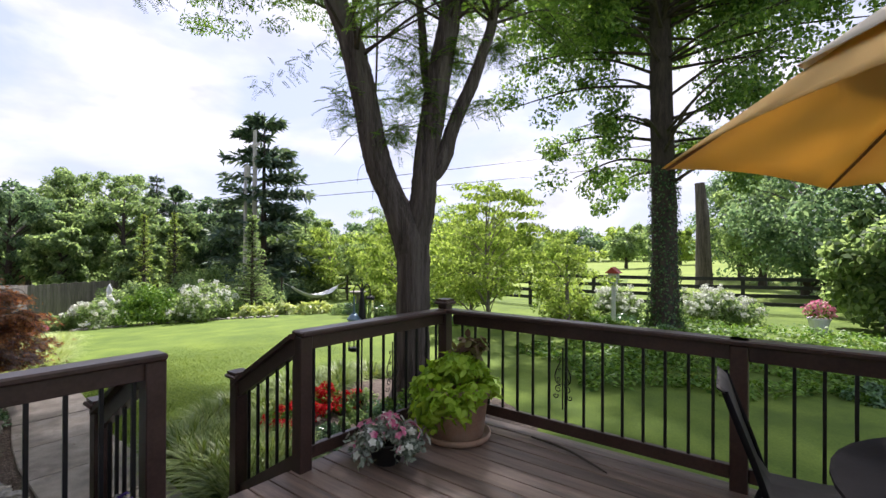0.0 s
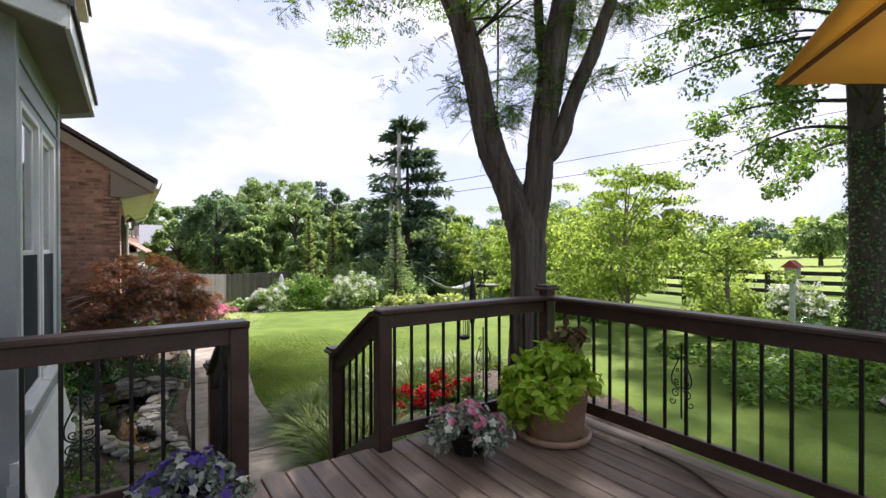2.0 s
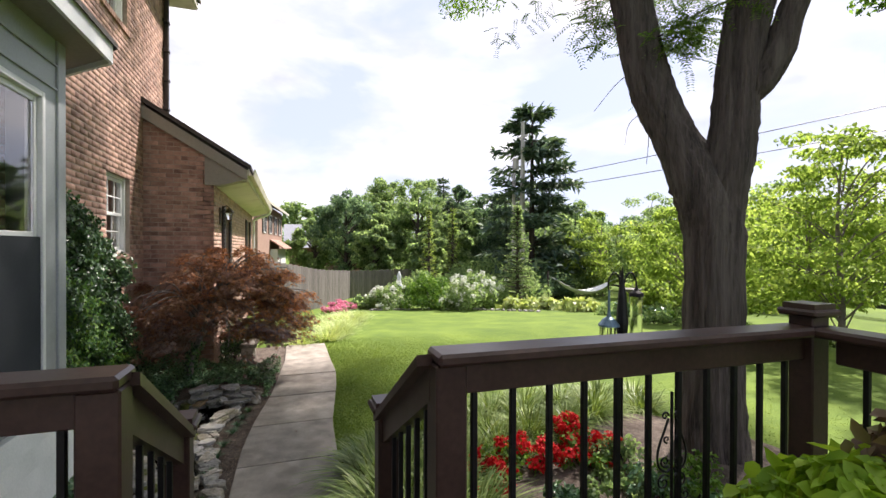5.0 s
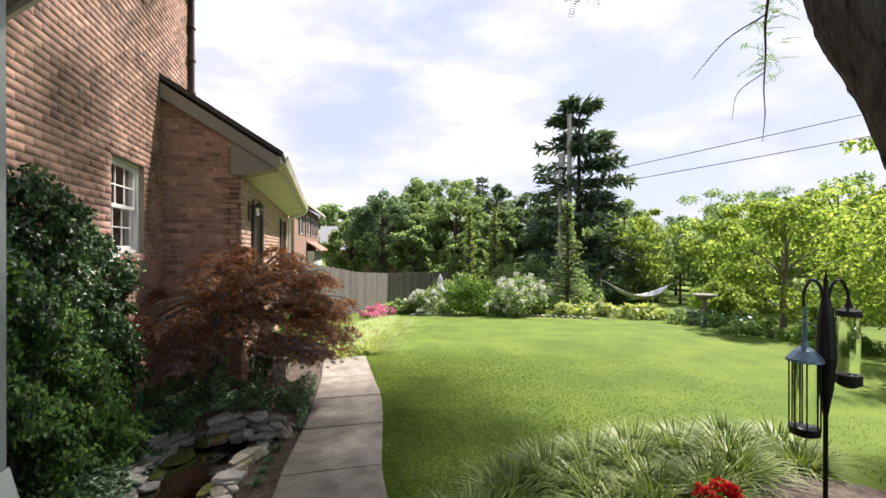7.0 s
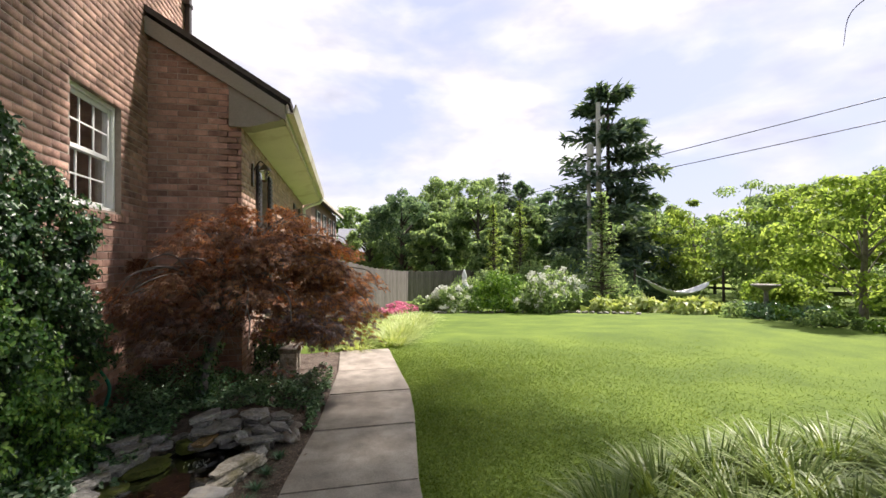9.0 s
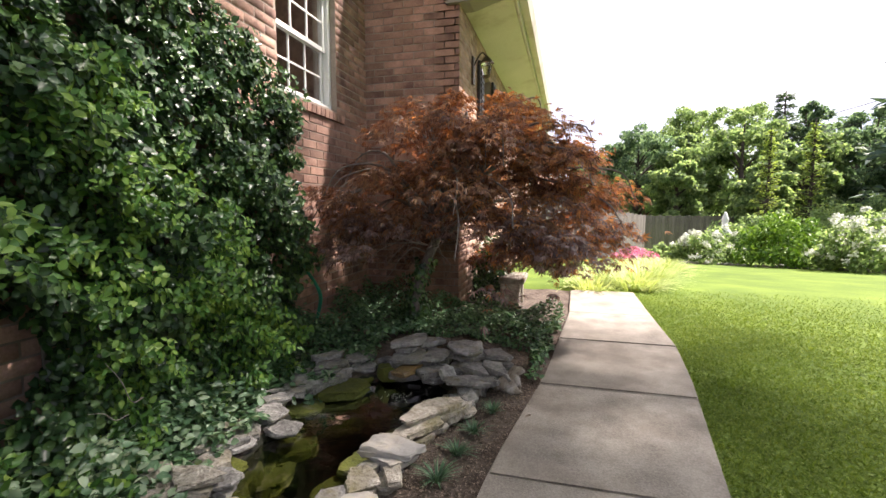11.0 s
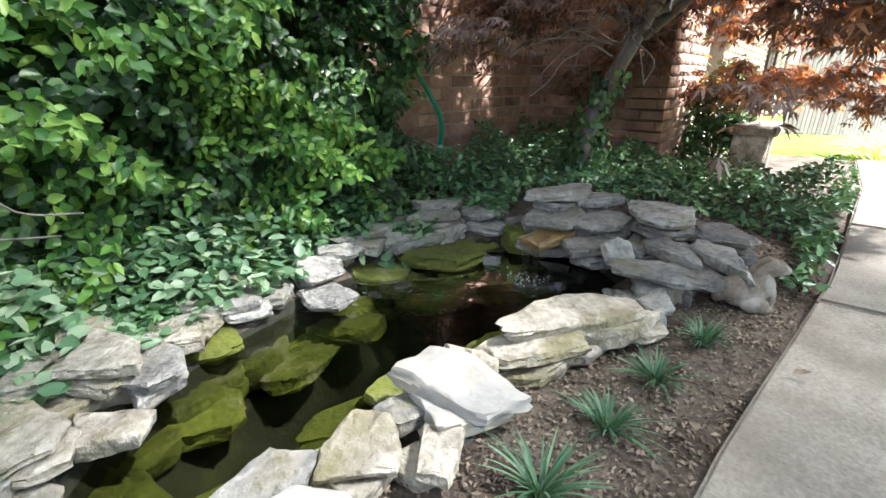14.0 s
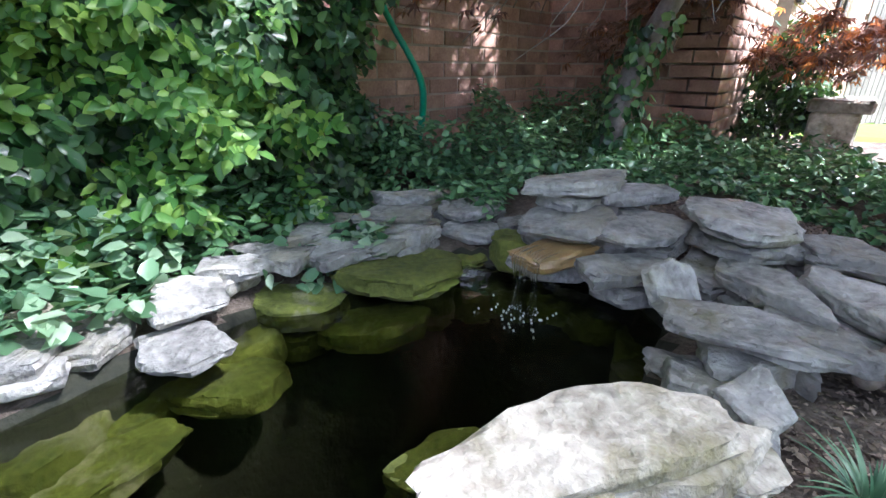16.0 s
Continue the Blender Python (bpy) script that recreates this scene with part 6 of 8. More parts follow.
for lat, z, back in ((-0.62, 3.6, 0), (-0.55, 3.3, 0), (0.4, 3.6, 0), (0.36, 3.9, 0.1), (1.0, 4.2, 0), (1.1, 4.5, 0), (0.75, 3.5, 0), (-0.5, 3.1, -0.1), (0.35, 4.4, 0.2)):
    s = np.array(lp(lat, z, 0.01, back))
    for j in range(2):
        d = LAT * lo_gen.choice([-1, 1]) * lo_gen.uniform(0.3, 0.8) + np.array([lo_gen.normal(0, 0.2), lo_gen.normal(0, 0.2), lo_gen.uniform(-0.1, 0.3)])
        br = smooth_line([(*s[:3], 0.008), (*(s[:3] + d * 0.5 + [0, 0, 0.05]), 0.006), (*(s[:3] + d), 0.003)], 5)
        branches.append(br)
        twig_ends.append(br)
# long bare twig hanging over the lawn
hang = [smooth_line([(-6.3, 6.1, 6.5, 0.022), (-6.75, 6.5, 5.2, 0.018), (-7.05, 6.75, 4.5, 0.015), (-7.22, 6.88, 4.1, 0.013), (-7.20, 6.86, 3.7, 0.010), (-7.30, 6.95, 3.3, 0.007), (-7.24, 6.90, 2.95, 0.005), (-7.26, 6.88, 2.6, 0.003)], 6), smooth_line([(-7.2, 6.85, 4.2, 0.010), (-7.45, 6.5, 3.95, 0.006), (-7.7, 6.2, 3.5, 0.003)], 5), smooth_line([(-7.27, 6.92, 3.5, 0.006), (-7.5, 6.75, 3.3, 0.004), (-7.55, 6.7, 2.95, 0.002)], 5)]
hang = [np.column_stack([li[:, :3], li[:, 3] * 1.15]) for li in hang]
branches += hang
twig_ends += [hang[0][:len(hang[0]) * 2 // 3], smooth_line([(-6.3, 6.1, 6.5, 0.01), (-7.3, 5.2, 5.2, 0.007), (-7.9, 4.5, 4.35, 0.004)], 6), smooth_line([(-6.3, 6.1, 6.5, 0.01), (-6.6, 7.2, 5.2, 0.007), (-6.9, 7.9, 4.6, 0.004)], 6)]
v, f = joined([tube_arrays(li, 6) for li in branches])
raw("branch_work", v, f, M["bark_dark"], locust, smooth=True)
PP, AA, NN = [], [], []
for br in twig_ends:
    m = len(br)
    for j in range(52):
        t = lo_gen.uniform(0.30, 1.0)
        c = br[min(m - 1, int(t * (m - 1)))][:3] + lo_gen.normal(0, 0.09, 3)
        d = unit(np.array([lo_gen.normal(0, 1), lo_gen.normal(0, 1), lo_gen.normal(-0.35, 0.5)]))
        q = np.arange(1, 10)[:, None] * 0.026
        side = unit(np.cross(d, [0, 0, 1.0]))
        for sg in (1, -1):
            PP.append(c + d * q - np.array([0, 0, 1.0]) * q ** 2 * 0.8)
            AA.append(np.repeat((side * sg + d * 0.35)[None], 9, 0))
            NN.append(np.repeat(np.array([[0.1, 0.1, 1.0]]), 9, 0))
PP, AA, NN = np.vstack(PP), np.vstack(AA), np.vstack(NN)
NN = NN + lo_gen.normal(0, 0.25, NN.shape)
leaves("crown", PP, AA, NN, lo_gen.uniform(0.035, 0.055, len(PP)), lo_gen.uniform(0.013, 0.019, len(PP)), M["locust"], locust)

# its high spreading crown, out of view, placed to shade lawn, walk and deck
hc, hr, hlines = [], [], []
for k in range(120):
    az = lo_gen.uniform(0, 2 * math.pi)
    rad = 5.6 * lo_gen.uniform(0.1, 1.0) ** 0.6
    e = np.array([-5.6 + math.cos(az) * rad * 1.15, 4.9 + math.sin(az) * rad * 0.95, lo_gen.uniform(7.0, 10.5) - 0.02 * rad])
    s = trunk_lines[k % 3][-1 - (k % 5)][:3]
    hlines.append(smooth_line([(*s, 0.03), (*((s + e) / 2 + [0, 0, 0.3]), 0.018), (*e, 0.006)], 4))
    for j in range(4):
        hc.append(e + lo_gen.normal(0, 0.5, 3) * np.array([1, 1, 0.4]))
        hr.append(lo_gen.uniform(0.3, 0.65))
# further unseen clumps, set where they hold the sun off walk and pond
for k in range(42):
    e = np.array([lo_gen.uniform(-12.4, -7.6), lo_gen.uniform(6.3, 9.6), lo_gen.uniform(9.2, 11.2)])
    s = trunk_lines[0][-1 - (k % 7)][:3]
    hlines.append(smooth_line([(*s, 0.035), (*((s + e) / 2 + [0, 0, 0.5]), 0.02), (*e, 0.006)], 4))
    for j in range(4):
        hc.append(e + lo_gen.normal(0, 0.55, 3) * np.array([1, 1, 0.4]))
        hr.append(lo_gen.uniform(0.35, 0.7))
v, f = joined([tube_arrays(li, 5) for li in hlines])
raw("upper_branch_work", v, f, M["bark_dark"], locust, smooth=True)
P, A, N = cloud(lo_gen, hc, hr, 92, squash=0.4)
leaves("upper_crown", P, A, N, lo_gen.uniform(0.09, 0.17, len(P)), lo_gen.uniform(0.03, 0.055, len(P)), M["locust"], locust)

def wander_bed(x, y):
    return 0.5 * np.sin(x * 2.1 + 1.3 * np.sin(y * 1.7)) + 0.5 * np.sin(y * 2.6 + 1.1 * np.sin(x * 1.9))


# ---- generic trees and shrubs ----


def broad_tree(name, seed, at, height, spread, material, label, trunk_r=0.2, bare=0.25, clumps=46, per=190, leaf=0.20, bark="bark_dark", squash=0.8, group="", clump_r=0.26):
    """A trunk with limbs and a crown of many leaf clumps with gaps."""
    gen = np.random.default_rng(seed)
    x, y = at
    z = float(land(x, y)) - 0.05
    t = thing(name, (x, y, z), label, "tree", group=group)
    top = z + height
    c0 = np.array([x, y, z + height * (bare + (1 - bare) * 0.5)])
    R = np.array([spread, spread, height * (1 - bare) * 0.5])
    d = rand_dirs(gen, clumps)
    r = gen.uniform(0.35, 1.0, clumps) ** 0.5
    cs = c0 + d * r[:, None] * R * gen.uniform(0.78, 1.12, (clumps, 1))
    rad = spread * clump_r * gen.uniform(0.65, 1.35, clumps) * (1.1 - 0.35 * (cs[:, 2] - c0[2]) / R[2])
    lines = [smooth_line([(x, y, z - 0.1, trunk_r * 1.3), (x, y, z + 0.25 * height, trunk_r), (x + gen.normal(0, 0.03) * spread, y + gen.normal(0, 0.03) * spread, z + height * 0.55, trunk_r * 0.6), (x, y, z + height * 0.88, trunk_r * 0.15)], 5)]
    for c in cs[::3]:
        h = min(max(z + height * bare * 0.9, c[2] - 0.5 * spread), z + 0.7 * height)
        s = np.array([x, y, h])
        mid = (s + c) / 2 + np.array([0, 0, 0.08 * spread])
        lines.append(smooth_line([(*s, trunk_r * 0.35), (*mid, trunk_r * 0.22), (*c, trunk_r * 0.07)], 4))
    tubes("trunk", lines, M[bark], t, sides=7, rough=0.05, seed=seed)
    P, A, N = cloud(gen, cs, rad, per, squash=squash)
    leaves("crown", P, A, N, leaf * gen.uniform(0.7, 1.25, len(P)), leaf * 0.62 * gen.uniform(0.7, 1.25, len(P)), M[material], t)
    return t


def conifer(name, seed, at, height, spread, label, bare=0.1, whorls=20, per=9, sprig=46, material="needle", droop=0.12, gaps=0.15, plume=False):
    gen = np.random.default_rng(seed)
    x, y = at
    z = float(land(x, y)) - 0.05
    t = thing(name, (x, y, z), label, "tree")
    lines = [[(x, y, z - 0.1, height * 0.02), (x, y, z + height * 0.5, height * 0.013), (x, y, z + height, 0.02)]]
    PP, AA = [], []
    for w in range(whorls):
        u = bare + (1 - bare) * w / whorls
        for b in range(per):
            if gen.uniform() < gaps:
                continue
            az = gen.uniform(0, 2 * math.pi)
            ln = spread * (1 - u) ** 0.75 * gen.uniform(0.6, 1.15) + 0.12 * spread
            h = z + height * (u + gen.uniform(-0.02, 0.02))
            d = np.array([math.cos(az), math.sin(az), 0])
            q = np.linspace(0.12, 1, sprig)[:, None]
            line = np.array([x, y, h]) + d * q * ln + np.array([0, 0, 1.0]) * (0.25 * q - (0.25 + droop) * q * q) * ln
            side = np.array([-d[1], d[0], 0])
            wob = gen.normal(0, 1, (sprig, 1)) * ln * (0.05 + 0.13 * np.sin(math.pi * q ** 1.4) if plume else 0.24 * (1.1 - q))
            PP.append(line + side * wob + np.array([0, 0, 1]) * gen.normal(0, 0.035, (sprig, 1)) * ln)
            AA.append(unit(d * 0.8 + side * np.sign(wob) * 0.8 + gen.normal(0, 0.4, (sprig, 3)) + np.array([0, 0, 0.15])))
            lines.append([(x, y, h, 0.03), (*line[sprig // 2], 0.018), (*line[-1], 0.006)])
    tubes("trunk", lines, M["bark_dark"], t, sides=5)
    P, A = np.vstack(PP), np.vstack(AA)
    N = unit(gen.normal(0, 0.6, P.shape) + np.array([0, 0, 1.0]))
    s = spread * 0.13
    leaves("needles", P, A, N, s * gen.uniform(0.7, 1.4, len(P)), s * 0.33 * gen.uniform(0.7, 1.3, len(P)), M[material], t, fold=0.5)
    return t


def shrub(name, seed, at, size, material, label, clumps=26, per=110, leaf=0.09, flowers=None, fl_n=0, fl_size=0.12, z=None, category="shrub", group="", fl_label="white flower heads"):
    """A rounded shrub of leaf clumps, with flower heads on its outside where it has them."""
    gen = np.random.default_rng(seed)
    x, y = at
    z = (float(land(x, y)) if z is None else z) - 0.02
    sx, sy, sz = size
    t = thing(name, (x, y, z), label, category, group=group)
    d = rand_dirs(gen, clumps)
    d[:, 2] = np.abs(d[:, 2])
    cs = np.array([x, y, z + 0.12 * sz]) + d * np.array([sx, sy, sz * 0.8]) * gen.uniform(0.5, 0.88, (clumps, 1))
    rad = min(sx, sz) * 0.33 * gen.uniform(0.75, 1.25, clumps)
    P, A, N = cloud(gen, cs, rad, per)
    P[:, 2] = np.maximum(P[:, 2], z + 0.02)
    leaves("foliage", P, A, N, leaf * gen.uniform(0.7, 1.3, len(P)), leaf * 0.55 * gen.uniform(0.7, 1.3, len(P)), M[material], t)
    stems = [[(x + gen.normal(0, 0.03), y + gen.normal(0, 0.03), z - 0.05, 0.015), (*c, 0.006)] for c in cs[::4]]
    tubes("stems", stems, M["bark_dark"], t, sides=5)
    if flowers:
        k = gen.integers(0, clumps, fl_n)
        dd = rand_dirs(gen, fl_n)
        dd[:, 2] = np.abs(dd[:, 2]) * 0.8 + 0.1
        fc = cs[k] + dd * rad[k][:, None] * 1.0
        P, A, N = cloud(gen, fc, np.full(fl_n, fl_size * 0.5), 26, squash=0.8)
        leaves("blossom", P, A, N, fl_size * 0.32, fl_size * 0.30, M[flowers], t, fl_label)
    return t


TREE_LABEL = "tall leafy green tree in the distant belt"
# the belt of trees behind the far beds
for k, (x, y, h, s, m) in enumerate([
    (-35.1, 5.4, 6.7, 2.3, "tree_dark"), (-38.3, 9.0, 8.6, 2.6, "tree_mid"), (-32.0, 10.0, 7.0, 2.0, "tree_mid"), (-34.5, 8.0, 6.4, 2.0, "tree_mid"), (-35.0, 13.9, 7.9, 2.0, "tree_dark"),
    (-30.0, 12.0, 5.2, 1.8, "tree_mid"), (-31.0, 15.0, 6.2, 2.2, "tree_dark"), (-36.0, 17.0, 7.4, 2.6, "tree_dark"), (-42.0, 13.0, 9.5, 3.0, "tree_mid"), (-40.0, 3.4, 5.0, 2.0, "tree_mid"), (-45.0, 8.0, 8.0, 3.0, "tree_dark"),
    (-30.5, 6.6, 4.4, 1.3, "tree_mid"), (-27.0, 9.2, 3.6, 1.2, "tree_mid"), (-40.0, 22.0, 7.5, 3.0, "tree_mid"), (-33.0, 23.0, 6.2, 2.6, "tree_mid"), (-28.0, 20.0, 5.4, 2.2, "tree_mid")]):
    broad_tree("tree", 100 + k, (x, y), h, s, m, TREE_LABEL, 0.16, 0.12, 70, 170, 0.20, group="distant tree belt", clump_r=0.22)
for k, (x, y, h, s, m) in enumerate([
    (-22.0, 17.5, 4.6, 1.9, "tree_light"), (-19.5, 18.8, 4.8, 2.1, "tree_mid"), (-16.5, 17.0, 4.2, 1.9, "tree_light"), (-24.0, 22.5, 6.0, 2.6, "tree_mid"), (-13.2, 16.8, 4.4, 1.9, "tree_light"), (-15.0, 21.0, 4.6, 2.2, "tree_light"), (-25.5, 30.5, 6.6, 3.0, "tree_dark"), (-19.0, 26.0, 6.0, 2.6, "tree_mid"), (-30.0, 34.0, 7.5, 3.2, "tree_mid")]):
    broad_tree("small_tree", 140 + k, (x, y), h, s, m, "light green small tree along the paddock fence", 0.09, 0.14, 44, 130, 0.17, bark="bark_grey", squash=0.5, group="paddock edge trees")
# feathery light green tree behind the railing
broad_tree("small_tree", 171, (-6.95, 11.1), 4.5, 1.75, "tree_light", "airy light green tree with layered branches", 0.05, 0.08, 92, 110, 0.10, bark="bark_grey", squash=0.26, clump_r=0.24)
broad_tree("small_tree", 172, (-8.4, 12.4), 3.6, 1.7, "tree_light", "airy light green tree with layered branches", 0.05, 0.06, 64, 130, 0.11, bark="bark_grey", squash=0.4)
broad_tree("small_tree", 173, (-11.4, 12.4), 3.4, 1.6, "tree_light", "airy light green tree with layered branches", 0.07, 0.10, 46, 120, 0.12, bark="bark_grey", squash=0.4)
broad_tree("small_tree", 174, (-5.2, 12.6), 2.6, 1.2, "tree_light", "low light green tree behind the railing", 0.06, 0.10, 36, 110, 0.10, bark="bark_grey", squash=0.5)
conifer("pine_tree", 181, (-24.6, 14.7), 11.0, 3.9, "tall dark blue-green white pine", bare=0.05, whorls=13, per=7, sprig=110, gaps=0.2, droop=-0.06, plume=True)
conifer("spruce_tree", 182, (-18.8, 10.7), 4.4, 0.75, "slim green columnar evergreen", bare=0.02, whorls=20, per=11, sprig=26, material="tree_mid", droop=-0.15)
for k, (x, y, h) in enumerate(((-24.6, 8.5, 4.7), (-24.2, 9.7, 4.9))):
    conifer("columnar_tree", 186 + k, (x, y), h, 0.62, "slim light green columnar tree before the belt", bare=0.03, whorls=20, per=10, sprig=24, material="tree_light", droop=-0.2)
conifer("pine_tree", 183, (-29.5, 15.5), 6.6, 2.2, "dark pine behind the beds", bare=0.05, whorls=15, per=8, sprig=34, gaps=0.2)
conifer("pine_tree", 184, (-34.0, 12.5), 8.0, 1.6, "dark pine behind the beds", bare=0.3, whorls=14, per=8, sprig=30, gaps=0.2)
# right side: ivy-clad oak, dark spruces, a bare snag and far woods
oak = thing("oak_tree", (-2.9, 13.9, -0.72), "tall straight oak with ivy on its trunk", "tree")
og = np.random.default_rng(191)
ol = [smooth_line([(-2.9, 13.9, -0.8, 0.50), (-2.9, 13.9, -0.3, 0.38), (-2.92, 13.95, 2.0, 0.34), (-3.0, 14.0, 5.0, 0.31), (-3.1, 14.1, 9.0, 0.27), (-3.2, 14.2, 13.0, 0.18), (-3.1, 14.1, 17.5, 0.05)], 6)]
ocs, orad = [], []
# boughs from 44 on are extra, mostly above view, to shade the lawn
for k in range(124):
    h = og.uniform(3.2, 9.5) if k < 44 else og.uniform(7.5, 12.5)
    az = og.uniform(0, 2 * math.pi)
    ln = og.uniform(2.0, 5.2) * (0.85 if h < 5 else 1.0 if h < 9.5 else 1.25)
    e = np.array([-3.0 + math.cos(az) * ln, 14.0 + math.sin(az) * ln, h + og.uniform(-0.6, 1.0)])
    ol.append(smooth_line([(-3.0, 14.0, h, 0.05), (*((np.array([-3.0, 14.0, h]) + e) / 2 + [0, 0, 0.3]), 0.03), (*e, 0.010)], 5))
    for j in range(6 if k < 44 else 9):
        q = np.array([-3.0, 14.0, h + 0.2]) + (e - np.array([-3.0, 14.0, h + 0.2])) * og.uniform(0.35, 1.05) + og.normal(0, 0.42, 3) * np.array([1, 1, 0.8])
        if abs(q[0] * 0.98 + q[1] * 0.205) > 0.95 or q[1] > 14.6:
            ocs.append(q)
            orad.append(og.uniform(0.30, 0.65))
tubes("trunk", ol, M["bark_dark"], oak, sides=12, rough=0.05, seed=3)
P, A, N = cloud(og, ocs, orad, 118)
leaves("crown", P, A, N, og.uniform(0.09, 0.16, len(P)), og.uniform(0.055, 0.10, len(P)), M["oak"], oak)
n = 3400
az, hz = og.uniform(0, 2 * math.pi, n), og.uniform(0, 1, n) ** 1.7 * 4.6 - 0.7
rr = 0.34 + 0.09 * og.uniform(0, 1, n) + 0.14 * np.exp(-(hz + 0.7) * 1.5)
P = np.stack([-2.92 + rr * np.cos(az), 13.95 + rr * np.sin(az), hz], 1)
N = unit(np.stack([np.cos(az), np.sin(az), np.full(n, 0.4)], 1) + og.normal(0, 0.3, (n, 3)))
A = unit(np.cross(N, og.normal(0, 1, (n, 3))) + np.array([0, 0, -0.4]))
leaves("ivy_sleeve", P, A, N, og.uniform(0.05, 0.09, n), og.uniform(0.04, 0.08, n), M["ivy"], oak, "dark ivy on the trunk")
snag = thing("tree_snag", (-4.1, 29.6, -0.7), "bare brown limbless trunk beyond the fence", "tree")
tubes("trunk", [smooth_line([(-4.1, 29.6, -0.8, 0.5), (-4.15, 29.6, 1.0, 0.40), (-4.2, 29.6, 3.4, 0.34), (-4.35, 29.6, 5.4, 0.26)], 6)], M["bark"], snag, sides=12, rough=0.06)
for k, (x, y, h, s, m) in enumerate([
    (0.4, 27.5, 7.5, 2.8, "tree_dark"), (2.8, 23.0, 8.0, 3.0, "tree_dark"), (5.5, 19.0, 8.5, 3.2, "tree_dark"), (-1.6, 34.0, 8.0, 3.0, "tree_mid"), (-3.0, 38.0, 9.0, 3.0, "tree_dark"), (2.2, 17.6, 3.4, 1.7, "tree_mid"), (3.6, 15.0, 3.0, 1.5, "tree_mid"), (6.0, 27.0, 10.0, 4.0, "tree_dark")]):
    broad_tree("tree", 200 + k, (x, y), h, s, m, "dense dark green tree at the paddock's edge", 0.2, 0.05, 50, 170, 0.24, group="paddock edge dark trees")
for k in range(30):
    g = np.random.default_rng(300 + k)
    ang = -0.95 + 1.75 * k / 29
    dist = g.uniform(75, 105)
    x, y = math.sin(ang) * dist * 1.0 - 20, math.cos(ang) * dist
    broad_tree("tree", 330 + k, (x, y), g.uniform(6, 9.5), g.uniform(3.5, 5.5), ("tree_mid", "tree_dark", "tree_light")[k % 3], "far tree at the pasture's rim", 0.3, 0.02, 26, 70, 0.8, group="far tree line")
for k, (x, y) in enumerate(((-17.0, 60.0), (-24.0, 58.0), (-30.0, 66.0), (-13.0, 72.0))):
    broad_tree("tree", 380 + k, (x, y), 5.6, 3.0, ("tree_mid", "tree_light")[k % 2], "round tree out on the pasture", 0.2, 0.2, 30, 90, 0.45, group="pasture trees")
for k in range(14):
    g = np.random.default_rng(400 + k)
    x, y = -52 - g.uniform(0, 14), -6 + 4.2 * k
    broad_tree("tree", 420 + k, (x, y), g.uniform(5.5, 8.5), g.uniform(2.6, 3.6), ("tree_mid", "tree_dark")[k % 2], TREE_LABEL, 0.2, 0.02, 30, 90, 0.5, group="distant tree belt")

# ---- far beds ----
shrub("round_bush", 500, (-18.6, 6.7), (1.0, 1.0, 1.65), "shrub", "rounded bright green bush", 34, 150, 0.10)
shrub("hydrangea", 501, (-17.6, 8.1), (1.25, 1.25, 1.55), "tree_mid", "hydrangea bush with cream-white flower heads", 36, 150, 0.11, "fl_white", 90, 0.20, group="hydrangeas")
shrub("hydrangea", 502, (-19.7, 5.3), (1.0, 0.9, 1.1), "tree_mid", "hydrangea bush with cream-white flower heads", 28, 120, 0.11, "fl_white", 60, 0.20, group="hydrangeas")
shrub("hydrangea", 503, (-18.9, 9.4), (1.2, 1.2, 1.4), "tree_mid", "hydrangea bush with cream-white flower heads", 30, 120, 0.11, "fl_white", 40, 0.20, group="hydrangeas")
for k, (x, y, s, h, m) in enumerate([(-20.5, 4.4, 0.8, 0.6, "tree_mid"), (-20.4, 11.6, 1.4, 1.9, "tree_mid"), (-21.5, 12.6, 1.5, 2.1, "tree_dark"), (-22.0, 9.5, 1.6, 2.2, "tree_mid"), (-24.0, 11.5, 1.8, 2.6, "tree_mid"), (-23.0, 7.5, 1.3, 1.9, "tree_mid"), (-22.0, 14.4, 1.3, 1.7, "tree_dark"), (-22.5, 16.6, 1.5, 2.0, "tree_mid"), (-15.6, 15.4, 1.2, 1.6, "tree_light"), (-14.3, 13.6, 1.0, 1.3, "tree_light"), (-25.5, 19.0, 1.8, 2.4, "tree_mid"), (-20.6, 20.0, 1.6, 2.2, "tree_mid"), (-26.0, 16.5, 1.8, 3.2, "tree_dark"), (-12.0, 14.4, 1.1, 1.3, "tree_mid")]):
    shrub("shrub", 510 + k, (x, y), (s, s, h), m, "leafy green shrub in the back border", 26, 120, 0.14, group="border shrubs")
for k, (x, y) in enumerate(((-16.2, 9.9), (-15.8, 10.4), (-14.8, 10.8), (-14.4, 11.2), (-16.6, 9.4))):
    shrub("hosta", 540 + k, (x, y), (0.55, 0.55, 0.5), "yellowgrass", "yellow-green hosta clump in the border", 14, 40, 0.20, group="hostas")
for k in range(26):
    g = np.random.default_rng(560 + k)
    u = k / 25
    x, y = np.interp(u, [0, 0.35, 0.7, 1], [-13.6, -11.0, -8.6, -4.5]), np.interp(u, [0, 0.35, 0.7, 1], [11.0, 10.6, 10.4, 11.6])
    shrub("border_plant", 560 + k, (x + g.normal(0, 0.2), y + 0.5 + g.normal(0, 0.3)), (0.55, 0.5, g.uniform(0.28, 0.5)), ("vinca", "shrub", "tree_mid")[k % 3], "low green plant edging the lawn", 12, 60, 0.08, group="lawn edging plants")
shrub("flower_patch", 600, (-19.6, 3.4), (0.9, 0.6, 0.42), "shrub", "pink phlox patch by the fence", 16, 50, 0.08, "fl_pink", 120, 0.16, category="flowers", fl_label="pink blossoms")
